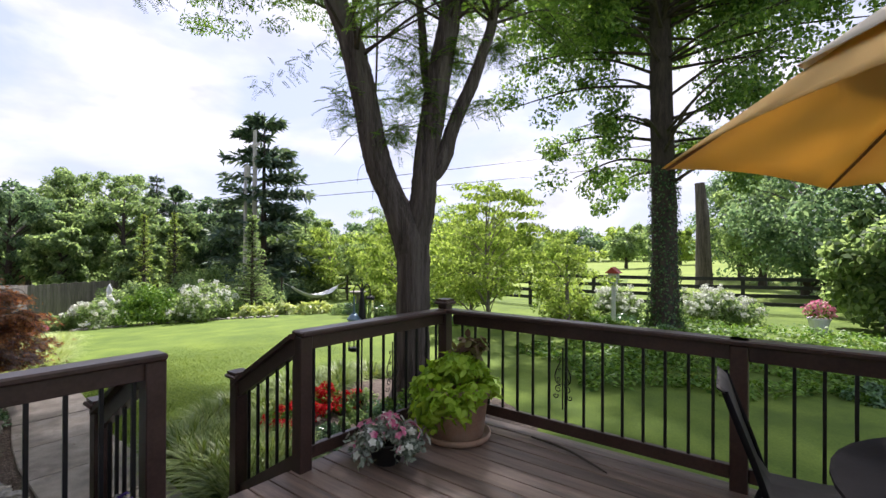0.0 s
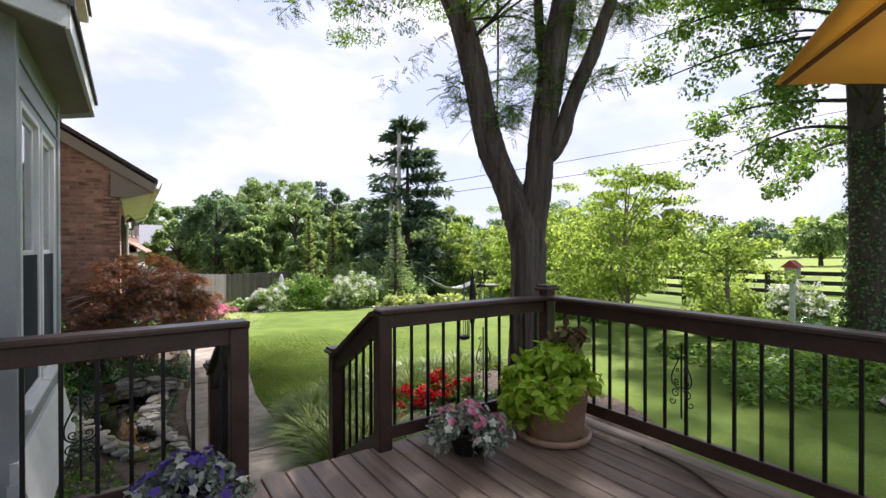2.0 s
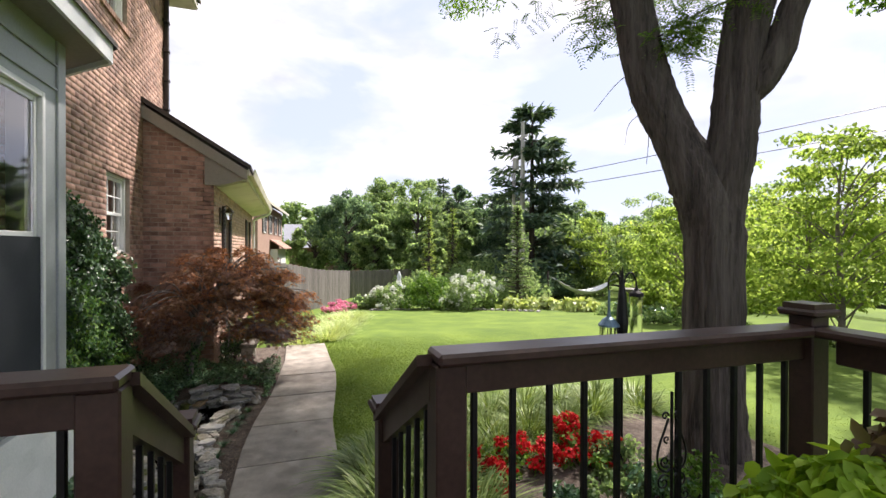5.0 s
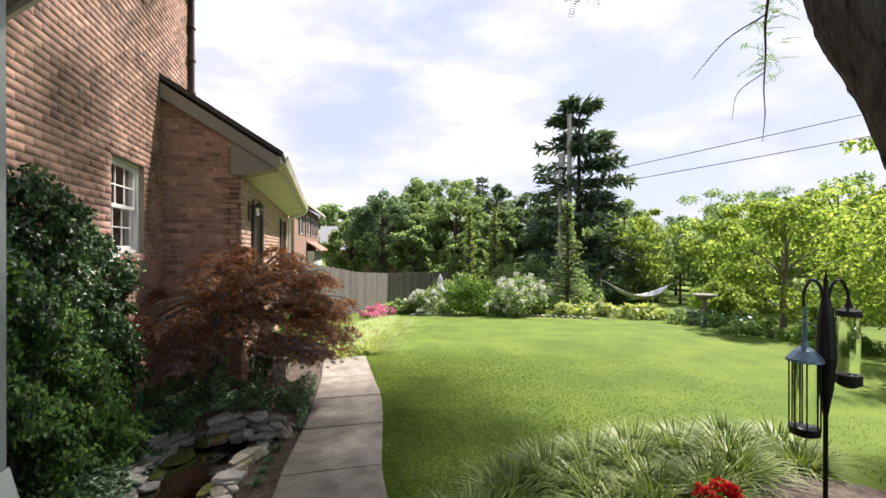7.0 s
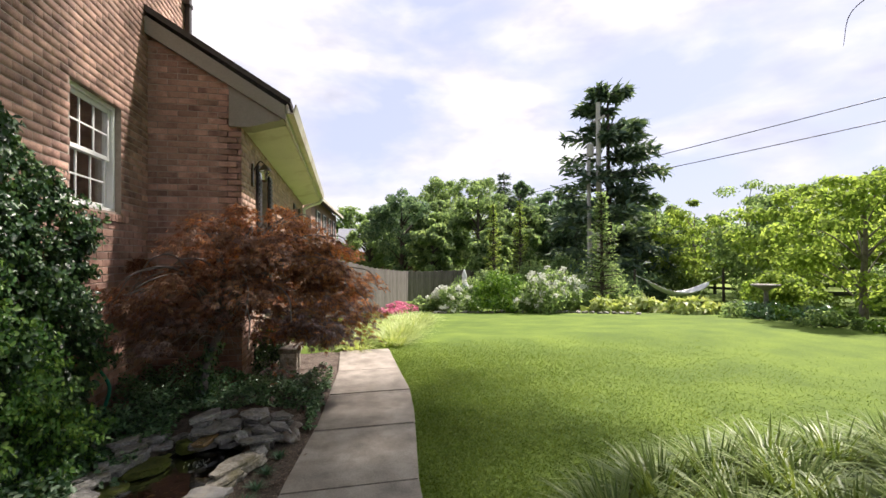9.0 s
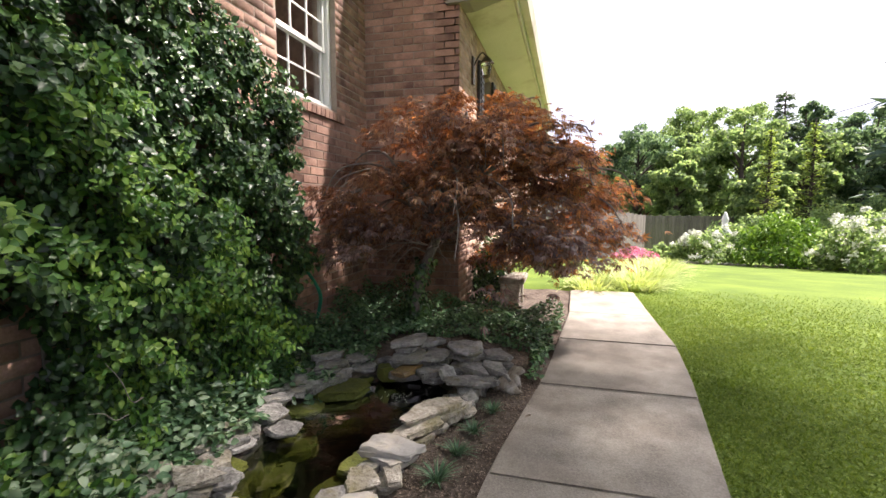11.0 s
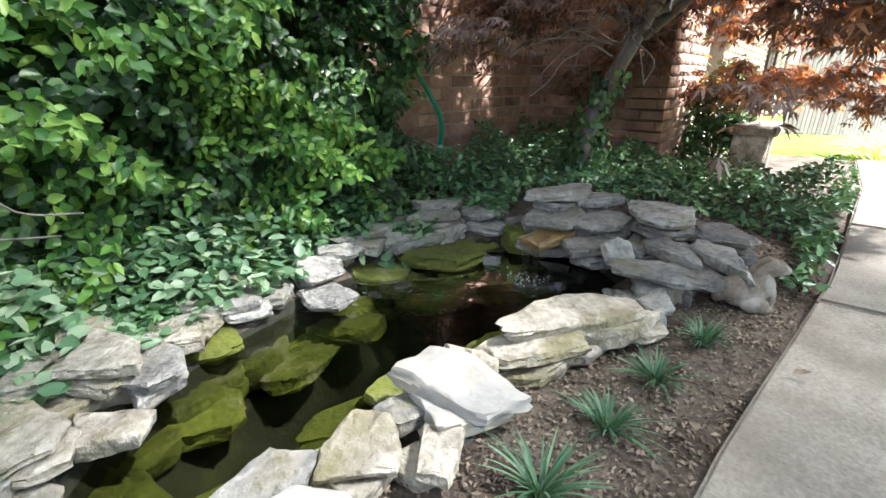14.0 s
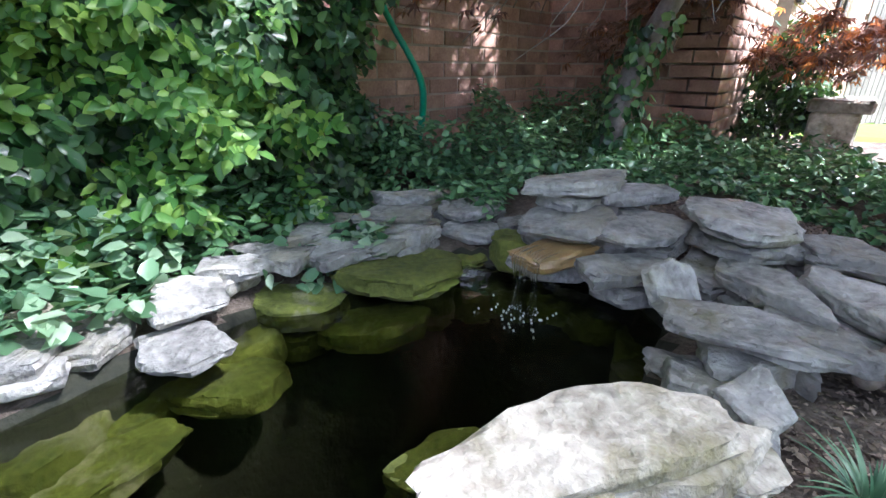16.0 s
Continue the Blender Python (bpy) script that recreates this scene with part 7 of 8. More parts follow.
shrub("flower_patch", 601, (-18.4, 3.1), (0.8, 0.5, 0.36), "shrub", "pink phlox patch by the fence", 14, 50, 0.08, "fl_pink", 90, 0.16, category="flowers", fl_label="pink blossoms")
# stone edging of the far bed
for k in range(34):
    u = k / 33
    x = float(np.interp(u, [0, 0.3, 0.6, 1], [-19.6, -19.0, -18.0, -15.6]))
    y = float(np.interp(u, [0, 0.3, 0.6, 1], [4.6, 6.2, 7.9, 9.6]))
    ob = part("edging_stone", stone_mesh(stone_gen, 0.26, 0.16, 0.12, 8), M["stone"])
    ob.matrix_world = pose(x + 0.55 + stone_gen.normal(0, 0.03), y - 0.1, float(land(x, y)) + 0.03, 0, 0, stone_gen.uniform(0, 180))
    tagged(ob, "small grey edging stone along the far bed", "stone", group="bed edging stones")
# right-hand bed beyond the railing
shrub("hydrangea", 610, (-1.9, 16.6), (1.3, 1.0, 1.15), "tree_mid", "hydrangea covered in white flower heads", 30, 120, 0.11, "fl_white", 130, 0.20, group="hydrangeas")
shrub("hydrangea", 611, (-4.7, 15.6), (1.0, 0.8, 1.0), "tree_mid", "hydrangea with white flower heads", 26, 110, 0.11, "fl_white", 60, 0.20, group="hydrangeas")
shrub("shrub", 612, (-5.6, 13.6), (0.9, 0.8, 1.05), "tree_light", "light green shrub near the bird house", 24, 120, 0.10)
shrub("shrub", 613, (-4.4, 13.0), (0.45, 0.45, 0.5), "shrub", "small rounded green shrub", 16, 90, 0.07)
for k in range(24):
    g = np.random.default_rng(620 + k)
    shrub("bed_plant", 620 + k, (g.uniform(-4.6, 1.6), g.uniform(8.6, 15.0)), (0.6, 0.6, g.uniform(0.18, 0.35)), ("vinca", "tree_light", "shrub")[k % 3], "low green plants in the shady bed", 12, 60, 0.08, group="shady bed plants")
n = 26000
bx, by = rng.uniform(-4.2, 4.0, n), rng.uniform(6.8, 15.5, n)
front = np.interp(bx, [-4.2, -2.6, -0.6, 1.6, 4.0], [8.6, 7.2, 8.2, 9.4, 9.8]) + 0.25 * np.sin(bx * 3.1)
ok = (by > front) & (wander_bed(bx, by) > -0.55) & (rng.uniform(0, 1, n) < 1.15 - 0.08 * (by - front))
bx, by = bx[ok], by[ok]
P = np.stack([bx, by, land(bx, by) + 0.02 + 0.22 * rng.uniform(0, 1, len(bx)) * (0.7 + 0.5 * wander_bed(bx, by))], 1)
A = unit(np.stack([rng.normal(0, 1, len(bx)), rng.normal(0, 1, len(bx)), rng.normal(-0.1, 0.35, len(bx))], 1))
N = unit(np.stack([rng.normal(0, 0.5, len(bx)), rng.normal(0, 0.5, len(bx)), np.ones(len(bx))], 1))
tagged(leaves("ground_cover", P, A, N, rng.uniform(0.07, 0.13, len(bx)), rng.uniform(0.045, 0.08, len(bx)), M["shrub"]), "dark green ground cover in the shady bed under the oak", "ground cover", kind="stuff")
pk = thing("flower_tub", (0.5, 16.0, GROUND), "white tub of red and pink flowers", "planter", group="flower tubs")
bm = bmesh.new()
add_lathe(bm, [(0.17, -0.02), (0.25, 0.34), (0.27, 0.34), (0.27, 0.38), (0.22, 0.38)], (0.5, 16.0, GROUND), 16)
part("tub", bm, M["birdwhite"], pk)
P, A, N = cloud(rng, [(0.5, 16.0, 0.0), (0.35, 16.0, -0.08), (0.65, 16.0, -0.08)], [0.3, 0.25, 0.25], 140)
leaves("blossom", P, A, N, 0.07, 0.06, M["fl_pink"], pk, "pink blossoms")
P, A, N = cloud(rng, [(0.5, 16.0, -0.1)], [0.34], 200)
leaves("foliage", P, A, N, 0.09, 0.05, M["shrub"], pk)

# ---- fences ----


def board_fence(p, q, height, end_height, n_label):
    p, q = np.array(p, float), np.array(q, float)
    L = np.linalg.norm(q - p)
    d = (q - p) / L
    fz = thing("board_fence", (p[0], p[1], float(land(*p))), n_label, "fence")
    n = int(L / 0.15)
    ang = math.degrees(math.atan2(d[1], d[0]))
    bm = bmesh.new()
    add_box(bm, (0, -0.01, 0), (0.138, 0.01, height), 0.004)
    first = part("board", bm, M["fence"], None)
    for k in range(n):
        c = p + d * (0.15 * k)
        ob = first if k == 0 else new("board", first.data)
        ob.parent = fz
        ob.matrix_parent_inverse = Matrix.Translation(fz.location).inverted()
        ob.matrix_basis = pose(c[0], c[1], float(land(*c)) + 0.02 * math.sin(k * 2.1), 0, 0, ang) @ Matrix.Diagonal((1, 1, 1 + (end_height / height - 1) * k / n, 1))
    for h in (0.3, height - 0.3):
        zz = [float(land(*c)) + h * f for c, f in ((p, 1.0), (q, end_height / height))]
        bm = bmesh.new()
        s = np.array([-d[1], d[0]]) * 0.03
        add_prism(bm, [(p[0] + s[0], p[1] + s[1], zz[0]), (q[0] + s[0], q[1] + s[1], zz[1]), (q[0] + s[0], q[1] + s[1], zz[1] + 0.09), (p[0] + s[0], p[1] + s[1], zz[0] + 0.09)], (-s[0] * 0.4, -s[1] * 0.4, 0), (s[0] * 0.6, s[1] * 0.6, 0))
        part("fence_rail", bm, M["fence"], fz)


board_fence((-17.5, 0.6), (-25.0, 4.4), 1.95, 1.40, "weathered grey board privacy fence beside the lawn")
board_fence((-25.0, 4.4), (-27.5, 9.5), 1.40, 1.35, "weathered grey board privacy fence behind the beds")
pad = thing("paddock_fence", (-5.0, 18.0, GROUND), "black four-board paddock fence with posts", "fence")
FP = [(-30.0, 21.0), (-24.0, 20.4), (-18.0, 19.6), (-13.6, 17.6), (-11.0, 17.2), (-8.6, 17.0), (-6.2, 17.6), (-3.8, 18.4), (-1.5, 19.6), (0.8, 20.6), (3.2, 21.8), (6.0, 23.0)]
for (xa, ya), (xb, yb) in zip(FP, FP[1:]):
    za, zb = float(land(xa, ya)), float(land(xb, yb))
    box("fence_post", (xa - 0.06, ya - 0.06, za - 0.1), (xa + 0.06, ya + 0.06, za + 1.30), M["blackfence"], pad, bevel=0.008)
    for h in (0.25, 0.55, 0.85, 1.14):
        bm = bmesh.new()
        add_prism(bm, [(xa, ya, za + h), (xb, yb, zb + h), (xb, yb, zb + h + 0.13), (xa, ya, za + h + 0.13)], (0, -0.085, 0), (0, -0.062, 0))
        part("fence_board", bm, M["blackfence"], pad)

# ---- utility poles and wires ----
up = thing("utility_pole", (-23.7, 13.6, -1.4), "pale weathered utility pole with crossarm and wires", "utility pole")
tubes("pole", [[(-23.7, 13.6, -1.6, 0.15), (-23.7, 13.6, 4.0, 0.13), (-23.7, 13.6, 8.1, 0.10)]], M["pole"], up, sides=10)
tubes("second_pole", [[(-23.95, 13.2, -1.6, 0.12), (-23.95, 13.2, 5.3, 0.09)]], M["pole"], up, sides=10)
box("crossarm", (-24.3, 13.52, 7.2), (-23.1, 13.60, 7.32), M["pole"], up)
bm = bmesh.new()
add_lathe(bm, [(0.16, 0), (0.17, 0.05), (0.17, 0.55), (0.15, 0.62), (0.05, 0.66)], (-23.95, 13.3, 5.5), 12)
part("transformer", bm, M["pole"], up, "grey transformer can")
wires = []
for z0, z1 in ((4.8, 7.6), (4.2, 6.6)):
    pts = []
    for u in np.linspace(0, 1, 24):
        x = -23.7 + (10 + 23.7) * u
        y = 13.6 + (27.0 - 13.6) * u
        pts.append((x, y, z0 + (z1 - z0) * u - 1.1 * 4 * u * (1 - u) * 0.25, 0.016))
    wires.append(pts)
for dy in (4.6, 3.9):
    wires.append([(-23.7 - 30 * u, 13.6 - 6 * u, dy + 1.2 * u * u - 1.5 * u * (1 - u), 0.014) for u in np.linspace(0, 1, 16)])
for wire in wires:
    tubes("wire", [wire], M["iron"], up, "sagging black overhead wire", sides=5)

# ---- neighbouring houses ----
nh = thing("neighbour_house", (-27.0, -0.1, -1.4), "two-storey pale brick neighbour house with gable roof", "house")
box("wall", (-39.0, -7.0, -1.6), (-27.0, -0.1, 3.7), M["brick_wing"], nh, bevel=0)
bm = bmesh.new()
add_prism(bm, [(0, -7.5, 3.6), (0, -3.5, 5.6), (0, 0.35, 3.6), (0, 0.35, 3.75), (0, -3.5, 5.8), (0, -7.5, 3.75)], (-39.4, 0, 0), (-26.7, 0, 0))
part("roof", bm, M["shingle"], nh)
box("fascia", (-39.4, 0.35, 3.56), (-26.7, 0.40, 3.74), M["cream"], nh, "cream fascia board", bevel=0.01)
for x in (-37.6, -35.0, -32.4, -29.8):
    win = box("window", (x, -0.096, 2.0), (x + 0.9, -0.05, 3.2), M["white"], nh, "white framed window", bevel=0.01)
    # near-black board in place of glass, coloured as an unlit room
    box("pane", (x + 0.08, -0.052, 2.08), (x + 0.82, -0.044, 3.12), M["unlit_room"], win, bevel=0)
    for xs_ in (x - 0.42, x + 0.94):
        box("shutter", (xs_, -0.096, 2.0), (xs_ + 0.38, -0.06, 3.2), M["shutter"], nh, "dark shutter", bevel=0.01)
box("garage", (-37.0, -0.096, -1.5), (-32.0, 0.35, 1.05), M["white"], nh, "white lean-to", bevel=0.01)
bm = bmesh.new()
add_prism(bm, [(-37.3, -0.096, 1.60), (-31.7, -0.096, 1.60), (-31.7, 0.75, 1.05), (-37.3, 0.75, 1.05)], (0, 0, 0), (0, 0, 0.08))
part("porch_roof", bm, M["brick"], nh, "red-brown porch roof")
nh.rotation_euler = (0, 0, radians(-5.0))
gh = thing("far_house", (-48.0, 4.5, -1.4), "far house with grey shingled roof", "house")
box("wall", (-52.0, 1.5, -1.6), (-46.0, 8.0, 1.2), M["brick"], gh, bevel=0)
bm = bmesh.new()
add_prism(bm, [(-53, 1.0, 1.1), (-49, 1.0, 3.4), (-45.4, 1.0, 1.1)], (0, 0, 0), (0, 7.5, 0))
part("roof", bm, M["roofgrey"], gh)

# ---- hammock, bird house, statue, feeders ----
hm = thing("hammock", (-20.2, 15.0, -1.3), "white cloth hammock slung between posts", "hammock")
V, F = [], []
a, b = np.array([-20.5, 13.8, -0.38]), np.array([-19.9, 16.3, -0.45])
for i in range(17):
    u = i / 16
    c = a + (b - a) * u
    sag = -0.62 * 4 * u * (1 - u)
    w = 0.42 * math.sin(math.pi * u) ** 0.6 + 0.02
    for j in range(7):
        s = (j - 3) / 3
        V.append((c[0] + s * w, c[1], c[2] + sag + 0.16 * s * s * math.sin(math.pi * u)))
for i in range(16):
    for j in range(6):
        q = i * 7 + j
        F.append((q, q + 1, q + 8, q + 7))
hb = raw("cloth", V, F, M["ropewhite"], hm, smooth=True)
sol = hb.modifiers.new("thick", "SOLIDIFY")
sol.thickness = 0.012
tubes("ropes", [[(-20.6, 13.3, -0.15, 0.012), (*a, 0.012)], [(-19.8, 16.9, -0.2, 0.012), (*b, 0.012)]], M["ropewhite"], hm, sides=5)
for hx, hy in ((-20.6, 13.3), (-19.8, 16.9)):
    tubes("post", [[(hx, hy, -1.5, 0.06), (hx, hy, 0.1, 0.05)]], M["bark_dark"], hm)
bh = thing("bird_house", (-4.3, 13.9, GROUND), "white bird house with red-brown roof on a post", "bird house")
box("post", (-4.35, 13.85, -0.75), (-4.25, 13.95, 0.55), M["birdwhite"], bh)
box("body", (-4.43, 13.77, 0.55), (-4.17, 14.03, 0.86), M["birdwhite"], bh, bevel=0.008)
bm = bmesh.new()
add_prism(bm, [(-4.50, 13.70, 0.84), (-4.10, 13.70, 0.84), (-4.30, 13.70, 1.02)], (0, 0, 0), (0, 0.40, 0))
part("roof", bm, M["redroof"], bh)
bm = bmesh.new()
add_lathe(bm, [(0.0, 0.0), (0.028, 0.0), (0.028, 0.006)], (0, 0, 0), 10)
bmesh.ops.transform(bm, matrix=pose(-4.30, 13.768, 0.72, 90), verts=bm.verts[:])
part("entrance", bm, M["iron"], bh, "dark round entrance hole")
stt = bmesh.new()
add_lathe(stt, [(0.16, 0.0), (0.18, 0.05), (0.09, 0.12), (0.08, 0.75), (0.15, 0.82), (0.17, 0.95), (0.10, 1.05), (0.07, 1.2), (0.10, 1.32), (0.04, 1.5), (0.01, 1.55)], (-20.2, 5.85, -1.35), 14)
tagged(part("garden_finial", stt, M["birdwhite"], None, smooth=True), "white garden finial on a pedestal", "garden ornament")
fd = thing("feeder_pole", (-4.49, 4.08, -0.5), "black shepherd's hook pole carrying bird feeders", "bird feeder")
HX, HY = -4.49, 4.08
tubes("pole", [smooth_line([(HX, HY, -0.75, 0.012), (HX, HY, 0.4, 0.012), (HX, HY, 1.05, 0.012)], 4)], M["iron"], fd)
for s in (1, -1):
    tubes("hook", [smooth_line([(HX, HY, 0.75, 0.008), (HX + 0.005 * s, HY + 0.02 * s, 0.98, 0.008), (HX + 0.02 * s, HY + 0.07 * s, 1.05, 0.008), (HX + 0.035 * s, HY + 0.11 * s, 0.98, 0.008), (HX + 0.035 * s, HY + 0.11 * s, 0.90, 0.007)], 6)], M["iron"], fd)
bm = bmesh.new()
add_lathe(bm, [(0.012, 0.30), (0.035, 0.45), (0.05, 0.62), (0.035, 0.85), (0.012, 1.0), (0.004, 1.1)], (HX, HY, 0.0), 12)
part("spindle", bm, M["iron"], fd, "dark folded ornament on the pole")
fx, fy = HX - 0.03, HY - 0.11
bm = bmesh.new()
add_lathe(bm, [(0.088, 0.60), (0.085, 0.615), (0.05, 0.66), (0.02, 0.68), (0.012, 0.71), (0.008, 0.90)], (fx, fy, 0), 16)
part("feeder_roof", bm, M["blueglaze"], fd, "blue-grey metal feeder roof")
bm = bmesh.new()
add_lathe(bm, [(0.055, 0.24), (0.055, 0.60)], (fx, fy, 0), 16)
part("feeder_tube", bm, M["clear"], fd, "clear seed tube")
bm = bmesh.new()
add_lathe(bm, [(0.02, 0.18), (0.07, 0.20), (0.075, 0.24), (0.03, 0.25)], (fx, fy, 0), 16)
part("feeder_base", bm, M["iron"], fd)
tubes("feeder_cage", [[(fx + 0.07 * math.cos(a), fy + 0.07 * math.sin(a), 0.22, 0.004), (fx + 0.07 * math.cos(a), fy + 0.07 * math.sin(a), 0.61, 0.004)] for a in np.linspace(0, 6.28, 9)], M["iron"], fd, sides=5)
fx, fy = HX + 0.04, HY + 0.11
bm = bmesh.new()
add_lathe(bm, [(0.05, 0.52), (0.05, 0.86)], (fx, fy, 0), 14)
part("feeder_tube", bm, M["clear"], fd, "clear seed tube")
bm = bmesh.new()
add_lathe(bm, [(0.06, 0.85), (0.055, 0.88), (0.02, 0.90), (0.006, 0.94)], (fx, fy, 0), 14)
part("feeder_lid", bm, M["darkpot"], fd)
bm = bmesh.new()
add_lathe(bm, [(0.03, 0.46), (0.06, 0.48), (0.06, 0.53), (0.02, 0.535)], (fx, fy, 0), 14)
part("feeder_base", bm, M["darkpot"], fd)
bb = bmesh.new()
add_lathe(bb, [(0.14, 0), (0.15, 0.04), (0.06, 0.12), (0.05, 0.6), (0.10, 0.66), (0.30, 0.74), (0.32, 0.78), (0.28, 0.77), (0.05, 0.70)], (-13.0, 11.6, float(land(-13, 11.6))), 18)
tagged(part("bird_bath", bb, M["stone"], None, smooth=True), "grey stone bird bath in the border", "bird bath")

# ---- flower bed beside the deck ----
fbx, fby = np.meshgrid(np.linspace(-5.7, 0.0, 60), np.linspace(2.3, 6.0, 40), indexing="ij")
P2 = np.stack([fbx, fby, land(fbx, fby) + 0.018 - 0.25 * smoothstep(1.0, 1.25, np.hypot((fbx + 3.9) / 1.75, (fby - 4.0) / 1.75)) * (fby > 0)], -1).reshape(-1, 3)
i, j = np.meshgrid(np.arange(59), np.arange(39), indexing="ij")
a_ = i * 40 + j
tagged(raw("flower_bed_soil", P2, np.stack([a_, a_ + 40, a_ + 41, a_ + 1], -1).reshape(-1, 4), M["soil"], smooth=True), "mulched soil bed under the big tree", "soil bed", kind="structure")
for k, (x, y) in enumerate(((-4.75, 3.0), (-4.85, 3.3), (-4.75, 3.65), (-4.55, 3.9), (-4.5, 2.85), (-4.9, 3.9))):
    shrub("red_flowers", 700 + k, (x, y), (0.24, 0.24, 0.34), "shrub", "scarlet bedding flowers with green leaves", 10, 34, 0.05, "fl_red", 30, 0.10, category="flowers", group="red bedding flowers", fl_label="scarlet blossoms")
for k in range(16):
    g = np.random.default_rng(720 + k)
    shrub("bedding_plant", 720 + k, (g.uniform(-4.6, -3.0), g.uniform(2.4, 4.3)), (0.3, 0.3, g.uniform(0.18, 0.32)), ("vinca", "tree_mid", "shrub")[k % 3], "low dark green bedding plant by the deck", 10, 50, 0.05, group="bedding plants")

# ---- things on the deck ----
pt = thing("terracotta_planter", (-2.16, 3.00, 0.0), "large terracotta pot with trailing lime sweet potato vine", "planter")
PX, PY = -2.16, 3.00
bm = bmesh.new()
add_lathe(bm, [(0.22, 0.0), (0.262, 0.012), (0.268, 0.05), (0.25, 0.055), (0.235, 0.02), (0.05, 0.018)], (PX, PY, 0), 32)
part("saucer", bm, M["terracotta"], pt, smooth=True)
bm = bmesh.new()
add_lathe(bm, [(0.195, 0.02), (0.205, 0.03), (0.245, 0.34), (0.262, 0.345), (0.27, 0.36), (0.268, 0.42), (0.255, 0.43), (0.235, 0.425), (0.22, 0.36), (0.0, 0.355)], (PX, PY, 0), 32)
part("pot", bm, M["terracotta"], pt, smooth=True)
pg = np.random.default_rng(801)
cs = [(PX + 0.24 * math.cos(a) * r, PY + 0.24 * math.sin(a) * r, 0.60 - 0.16 * r * r) for a, r in zip(pg.uniform(0, 6.28, 40), pg.uniform(0, 1.35, 40))]
cs += [(PX + 0.30 * math.cos(a), PY + 0.30 * math.sin(a), z) for a, z in ((3.6, 0.40), (4.4, 0.34), (4.6, 0.26), (3.1, 0.40), (4.0, 0.38), (4.7, 0.36), (2.6, 0.42), (4.2, 0.28), (3.9, 0.24), (4.5, 0.20), (5.0, 0.40), (3.3, 0.34))]
P, A, N = cloud(pg, cs, np.full(len(cs), 0.10), 46)
leaves("vine_leaves", P, A, N, pg.uniform(0.05, 0.105, len(P)), pg.uniform(0.035, 0.065, len(P)), M["lime"], pt, rich=True)
P, A, N = cloud(pg, [(PX + 0.05, PY + 0.12, 0.72), (PX + 0.12, PY + 0.08, 0.74), (PX - 0.03, PY + 0.1, 0.70)], [0.10, 0.09, 0.09], 40)
leaves("coleus_leaves", P, A, N, 0.08, 0.055, M["coleus"], pt, "brownish coleus leaves", rich=True)


def flower_pot(at, petals, label, seed, r=0.13, h=0.14, dome=0.25):
    t = thing("flower_pot", (*at, 0.0), label, "planter", group="flower pots")
    bm = bmesh.new()
    add_lathe(bm, [(r * 0.7, 0), (r * 0.75, 0.01), (r, h), (r * 1.08, h), (r * 1.08, h + 0.02), (r * 0.9, h + 0.02), (r * 0.85, h - 0.02), (0, h - 0.02)], (*at, 0), 24)
    part("pot", bm, M["darkpot"], t, smooth=True)
    g = np.random.default_rng(seed)
    cs = [(at[0] + dome * rr * math.cos(a), at[1] + dome * rr * math.sin(a), h + 0.12 - 0.17 * rr * rr) for a, rr in zip(g.uniform(0, 6.28, 44), g.uniform(0, 1.0, 44))]
    P, A, N = cloud(g, cs, np.full(44, 0.075), 36)
    leaves("foliage", P, A, N, 0.045, 0.022, M["dusty"], t, "silvery foliage", rich=True)
    for nm, cnt in petals:
        k = g.integers(0, 44, cnt)
        d = rand_dirs(g, cnt)
        d[:, 2] = np.abs(d[:, 2]) + 0.2
        c = np.array(cs)[k] + unit(d) * 0.075
        nrm = unit(d + g.normal(0, 0.2, d.shape))
        P, A, N = [], [], []
        u = unit(np.cross(nrm, [0.3, 0.1, 1.0]))
        w = np.cross(nrm, u)
        for j in range(5):
            th = j * 2 * math.pi / 5
            P.append(c)
            A.append(u * math.cos(th) + w * math.sin(th) + nrm * 0.25)
            N.append(nrm)
        leaves("blossom", np.vstack(P), np.vstack(A), np.vstack(N), 0.032, 0.028, M[nm], t, nm.split("_")[1] + " blossoms", rich=True)
    return t


flower_pot((-2.30, 2.33), (("fl_pink", 46), ("fl_white", 52)), "dark pot of pink and white petunias with silver foliage", 811)
flower_pot((-2.50, 0.72), (("fl_purple", 50), ("fl_white", 22)), "dark pot of purple flowers with silver foliage", 812)

um = thing("patio_umbrella", (0.85, 2.12, 0.0), "open yellow canvas patio umbrella with wooden ribs", "umbrella")
UX, UY, UR = 0.85, 2.12, 1.29
a0 = math.atan2(2.03 - UY, -0.42 - UX)
tip_z, top_z = 1.84, 2.62
corners = [(UX + UR * math.cos(a0 - k * math.pi / 3), UY + UR * math.sin(a0 - k * math.pi / 3)) for k in range(6)]


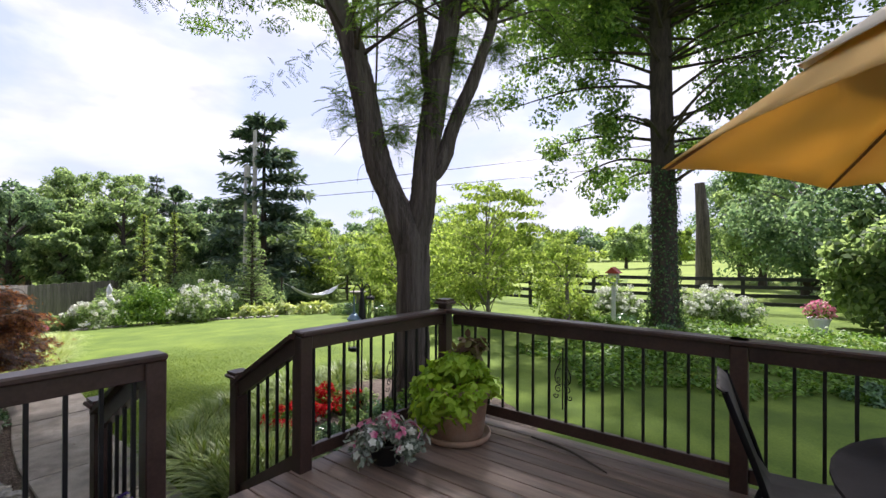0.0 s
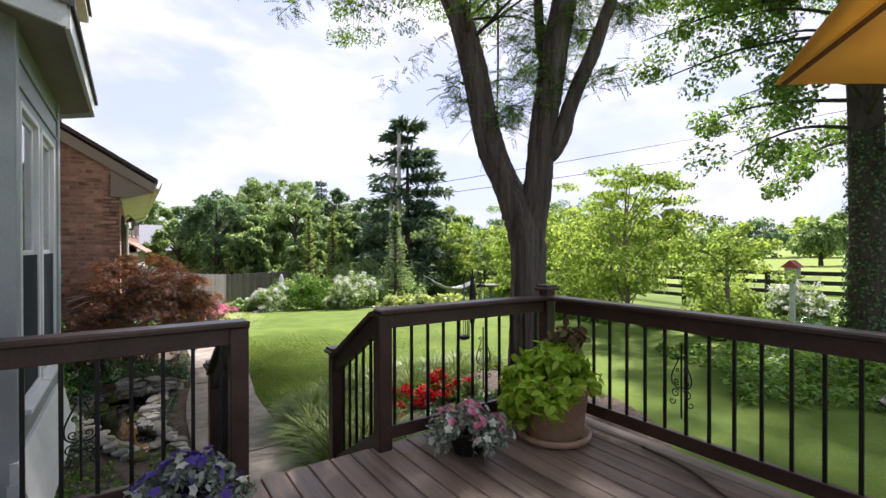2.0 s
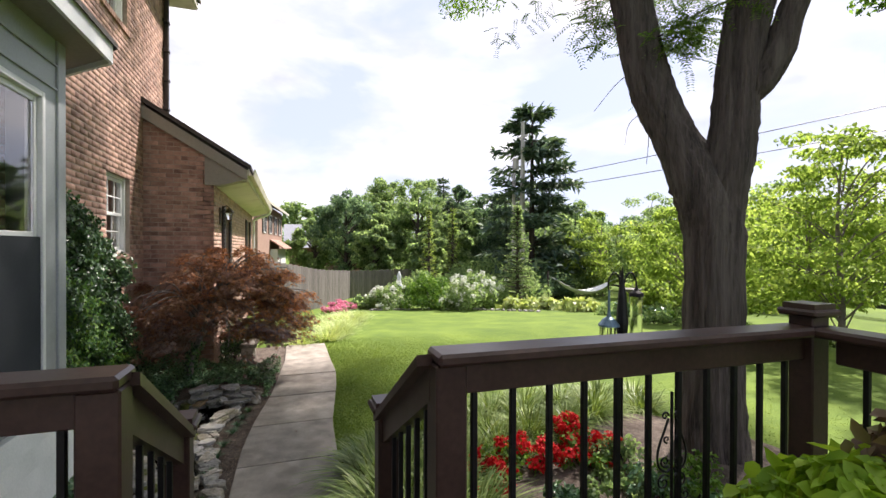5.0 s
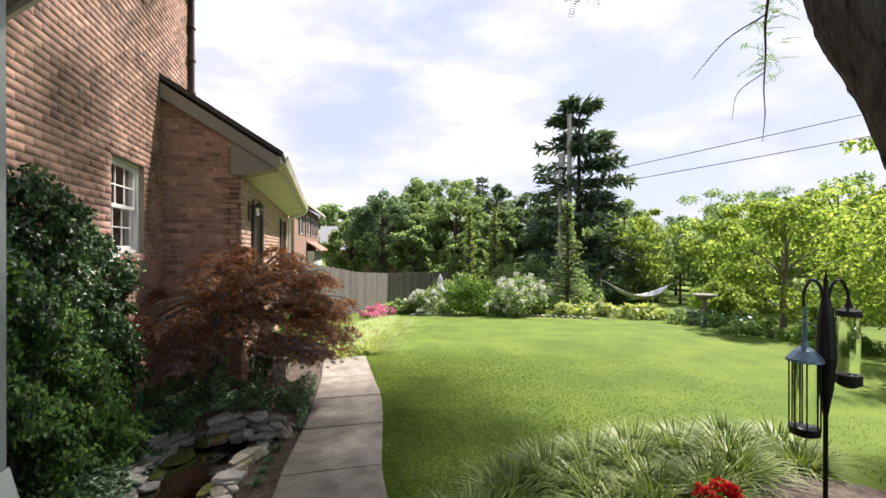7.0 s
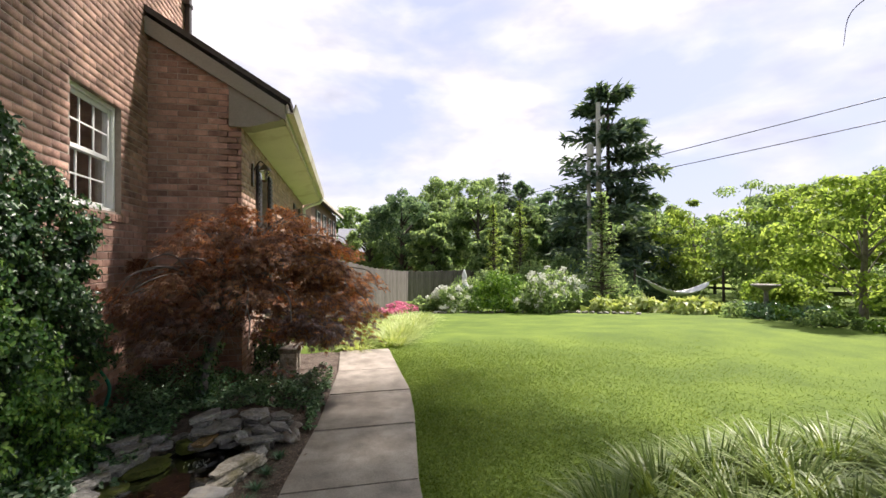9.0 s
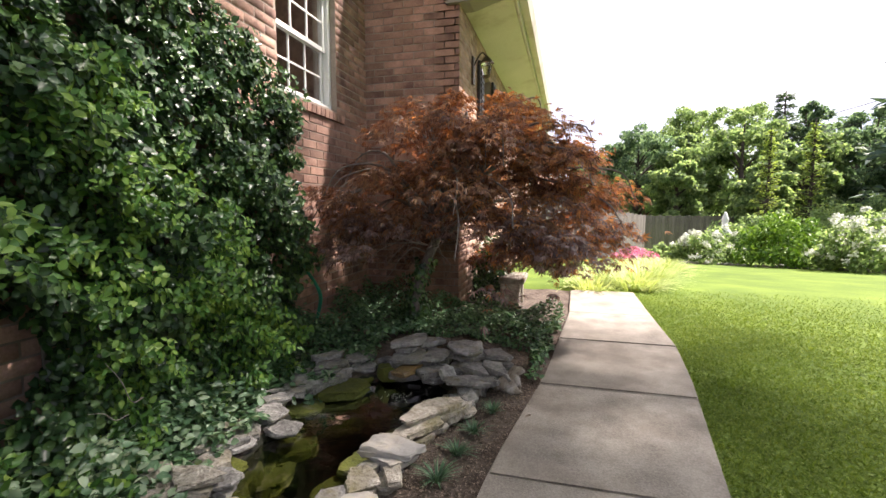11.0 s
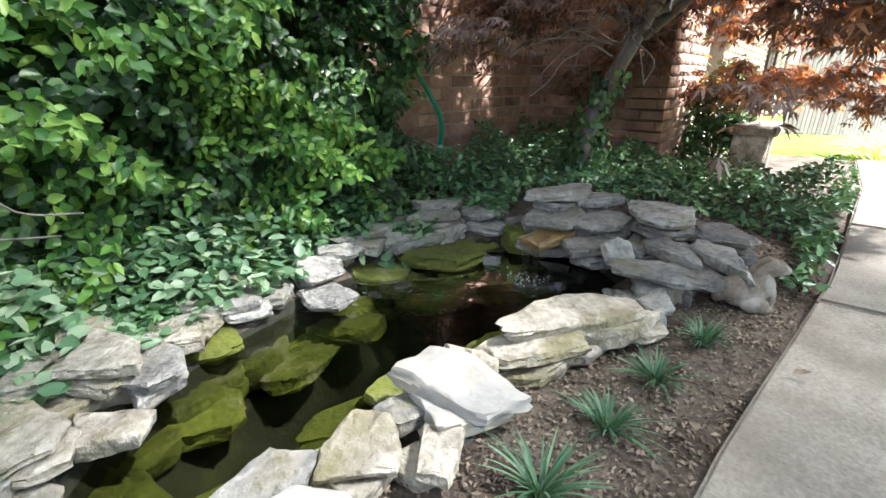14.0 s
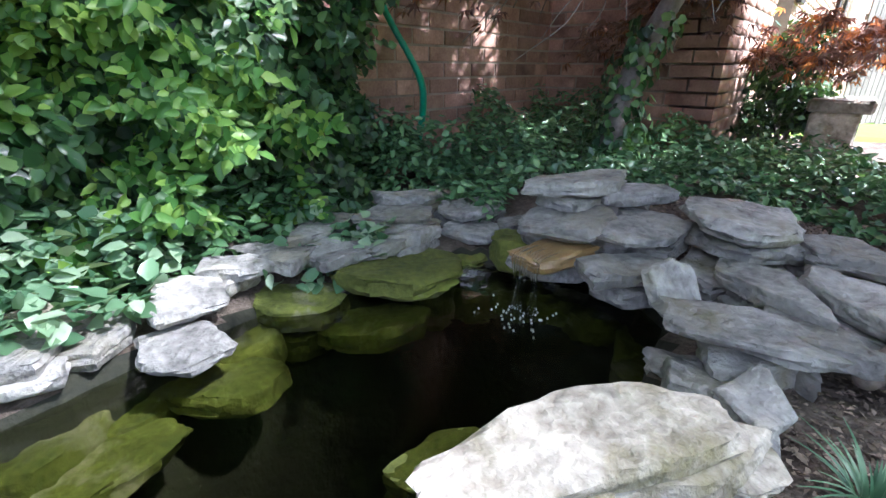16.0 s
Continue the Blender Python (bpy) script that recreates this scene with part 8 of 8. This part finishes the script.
def canopy(frac0, frac1, lift, material, nm, lab):
    V, F = [], []
    rows, cols = 8, 8
    for s in range(6):
        (xa, ya), (xb, yb) = corners[s], corners[(s + 1) % 6]
        b0 = len(V)
        for r in range(rows + 1):
            fr = frac0 + (frac1 - frac0) * r / rows
            for c in range(cols + 1):
                u = c / cols
                ex, ey = xa + (xb - xa) * u, ya + (yb - ya) * u
                sag = -0.05 * math.sin(math.pi * u) * fr * (1 - fr) * 4 * 0.5 - 0.03 * math.sin(math.pi * u) * fr ** 3 * -1
                V.append((UX + (ex - UX) * fr, UY + (ey - UY) * fr, top_z - (top_z - tip_z) * (fr ** 1.12) + sag + lift))
        for r in range(rows):
            for c in range(cols):
                q = b0 + r * (cols + 1) + c
                F.append((q, q + 1, q + cols + 2, q + cols + 1))
    ob = raw(nm, V, F, material, um, lab, smooth=True)
    so = ob.modifiers.new("thick", "SOLIDIFY")
    so.thickness = 0.003
    return ob


canopy(0.40, 1.0, 0.0, M["canvas"], "canopy", "golden yellow canvas canopy")
canopy(0.01, 0.66, 0.035, M["canvas_top"], "vent_cap", "pale canvas vent flap")
for k, (x, y) in enumerate(corners):
    tubes("rib", [[(UX, UY, top_z - 0.02, 0.009), (UX + (x - UX) * 0.5, UY + (y - UY) * 0.5, top_z - (top_z - tip_z) * 0.46 - 0.022, 0.009), (UX + (x - UX) * 0.985, UY + (y - UY) * 0.985, tip_z - 0.008, 0.007)]], M["wood"], um)
    tubes("strut", [[(UX, UY, 1.72, 0.007), (UX + (x - UX) * 0.5, UY + (y - UY) * 0.5, top_z - (top_z - tip_z) * 0.46 - 0.03, 0.007)]], M["wood"], um)
tubes("pole", [[(UX, UY, 0.0, 0.024), (UX, UY, 1.2, 0.024), (UX, UY, top_z + 0.06, 0.022)]], M["wood"], um, sides=12)
bm = bmesh.new()
add_lathe(bm, [(0.26, 0.0), (0.26, 0.04), (0.05, 0.07), (0.035, 0.22)], (UX, UY, 0), 20)
part("base", bm, M["blackmetal"], um)
tb = thing("patio_table", (UX, UY, 0.0), "round black metal patio table", "table")
bm = bmesh.new()
add_lathe(bm, [(0.03, 0.705), (0.74, 0.705), (0.755, 0.715), (0.755, 0.73), (0.74, 0.738), (0.03, 0.735)], (UX, UY, 0), 40)
part("tabletop", bm, M["blackmetal"], tb)
for k in range(4):
    a = math.pi / 4 + k * math.pi / 2
    tubes("leg", [smooth_line([(UX + 0.45 * math.cos(a), UY + 0.45 * math.sin(a), 0.705, 0.014), (UX + 0.36 * math.cos(a), UY + 0.36 * math.sin(a), 0.35, 0.014), (UX + 0.5 * math.cos(a), UY + 0.5 * math.sin(a), 0.0, 0.014)], 5)], M["blackmetal"], tb)


def patio_chair(at, turn, label):
    c = new("patio_chair")
    tagged(c, label, "chair")
    W = 0.22

    def lp_(pts, nm):
        ob = tubes(nm, [smooth_line([(*p, 0.014) for p in pts], 6)], M["blackmetal"], None)
        ob.parent = c
    for s in (1, -1):
        lp_([(0.27, W * s, 0.0), (0.25, W * s, 0.25), (0.24, W * s, 0.41)], "front_leg")
        lp_([(-0.30, W * s, 0.0), (-0.20, W * s, 0.25), (-0.18, W * s, 0.42), (-0.34, W * s, 0.88)], "back_leg")
    V, F = [], []
    prof = [(0.26, 0.42), (0.05, 0.40), (-0.15, 0.40), (-0.20, 0.48), (-0.26, 0.65), (-0.33, 0.87), (-0.37, 0.90)]
    for (x, z) in prof:
        for s in (-1, -0.5, 0, 0.5, 1):
            V.append((x, s * (W - 0.01), z - 0.015 * (1 - s * s)))
    for i in range(len(prof) - 1):
        for j in range(4):
            q = i * 5 + j
            F.append((q, q + 1, q + 6, q + 5))
    ob = raw("sling_seat", V, F, M["darkpot"], None, "black mesh sling", smooth=True)
    ob.parent = c
    so = ob.modifiers.new("thick", "SOLIDIFY")
    so.thickness = 0.008
    c.matrix_world = pose(at[0], at[1], 0, 0, 0, turn)
    return c


patio_chair((0.07, 2.60), 6, "black metal patio chair with sling back at the table")
tubes_stick = tubes("fallen_stick", [smooth_line([(-1.67, 3.33, 0.012, 0.008), (-1.35, 3.26, 0.02, 0.009), (-1.0, 3.10, 0.012, 0.006)], 6)], M["bark_dark"])
tagged(tubes_stick, "thin dark stick lying on the deck boards", "stick")

shrub("evergreen_shrub", 900, (-9.85, 0.55), (0.42, 0.22, 0.95), "ivy", "dark evergreen shrub in the shade of the maple", 22, 120, 0.05, z=GROUND)
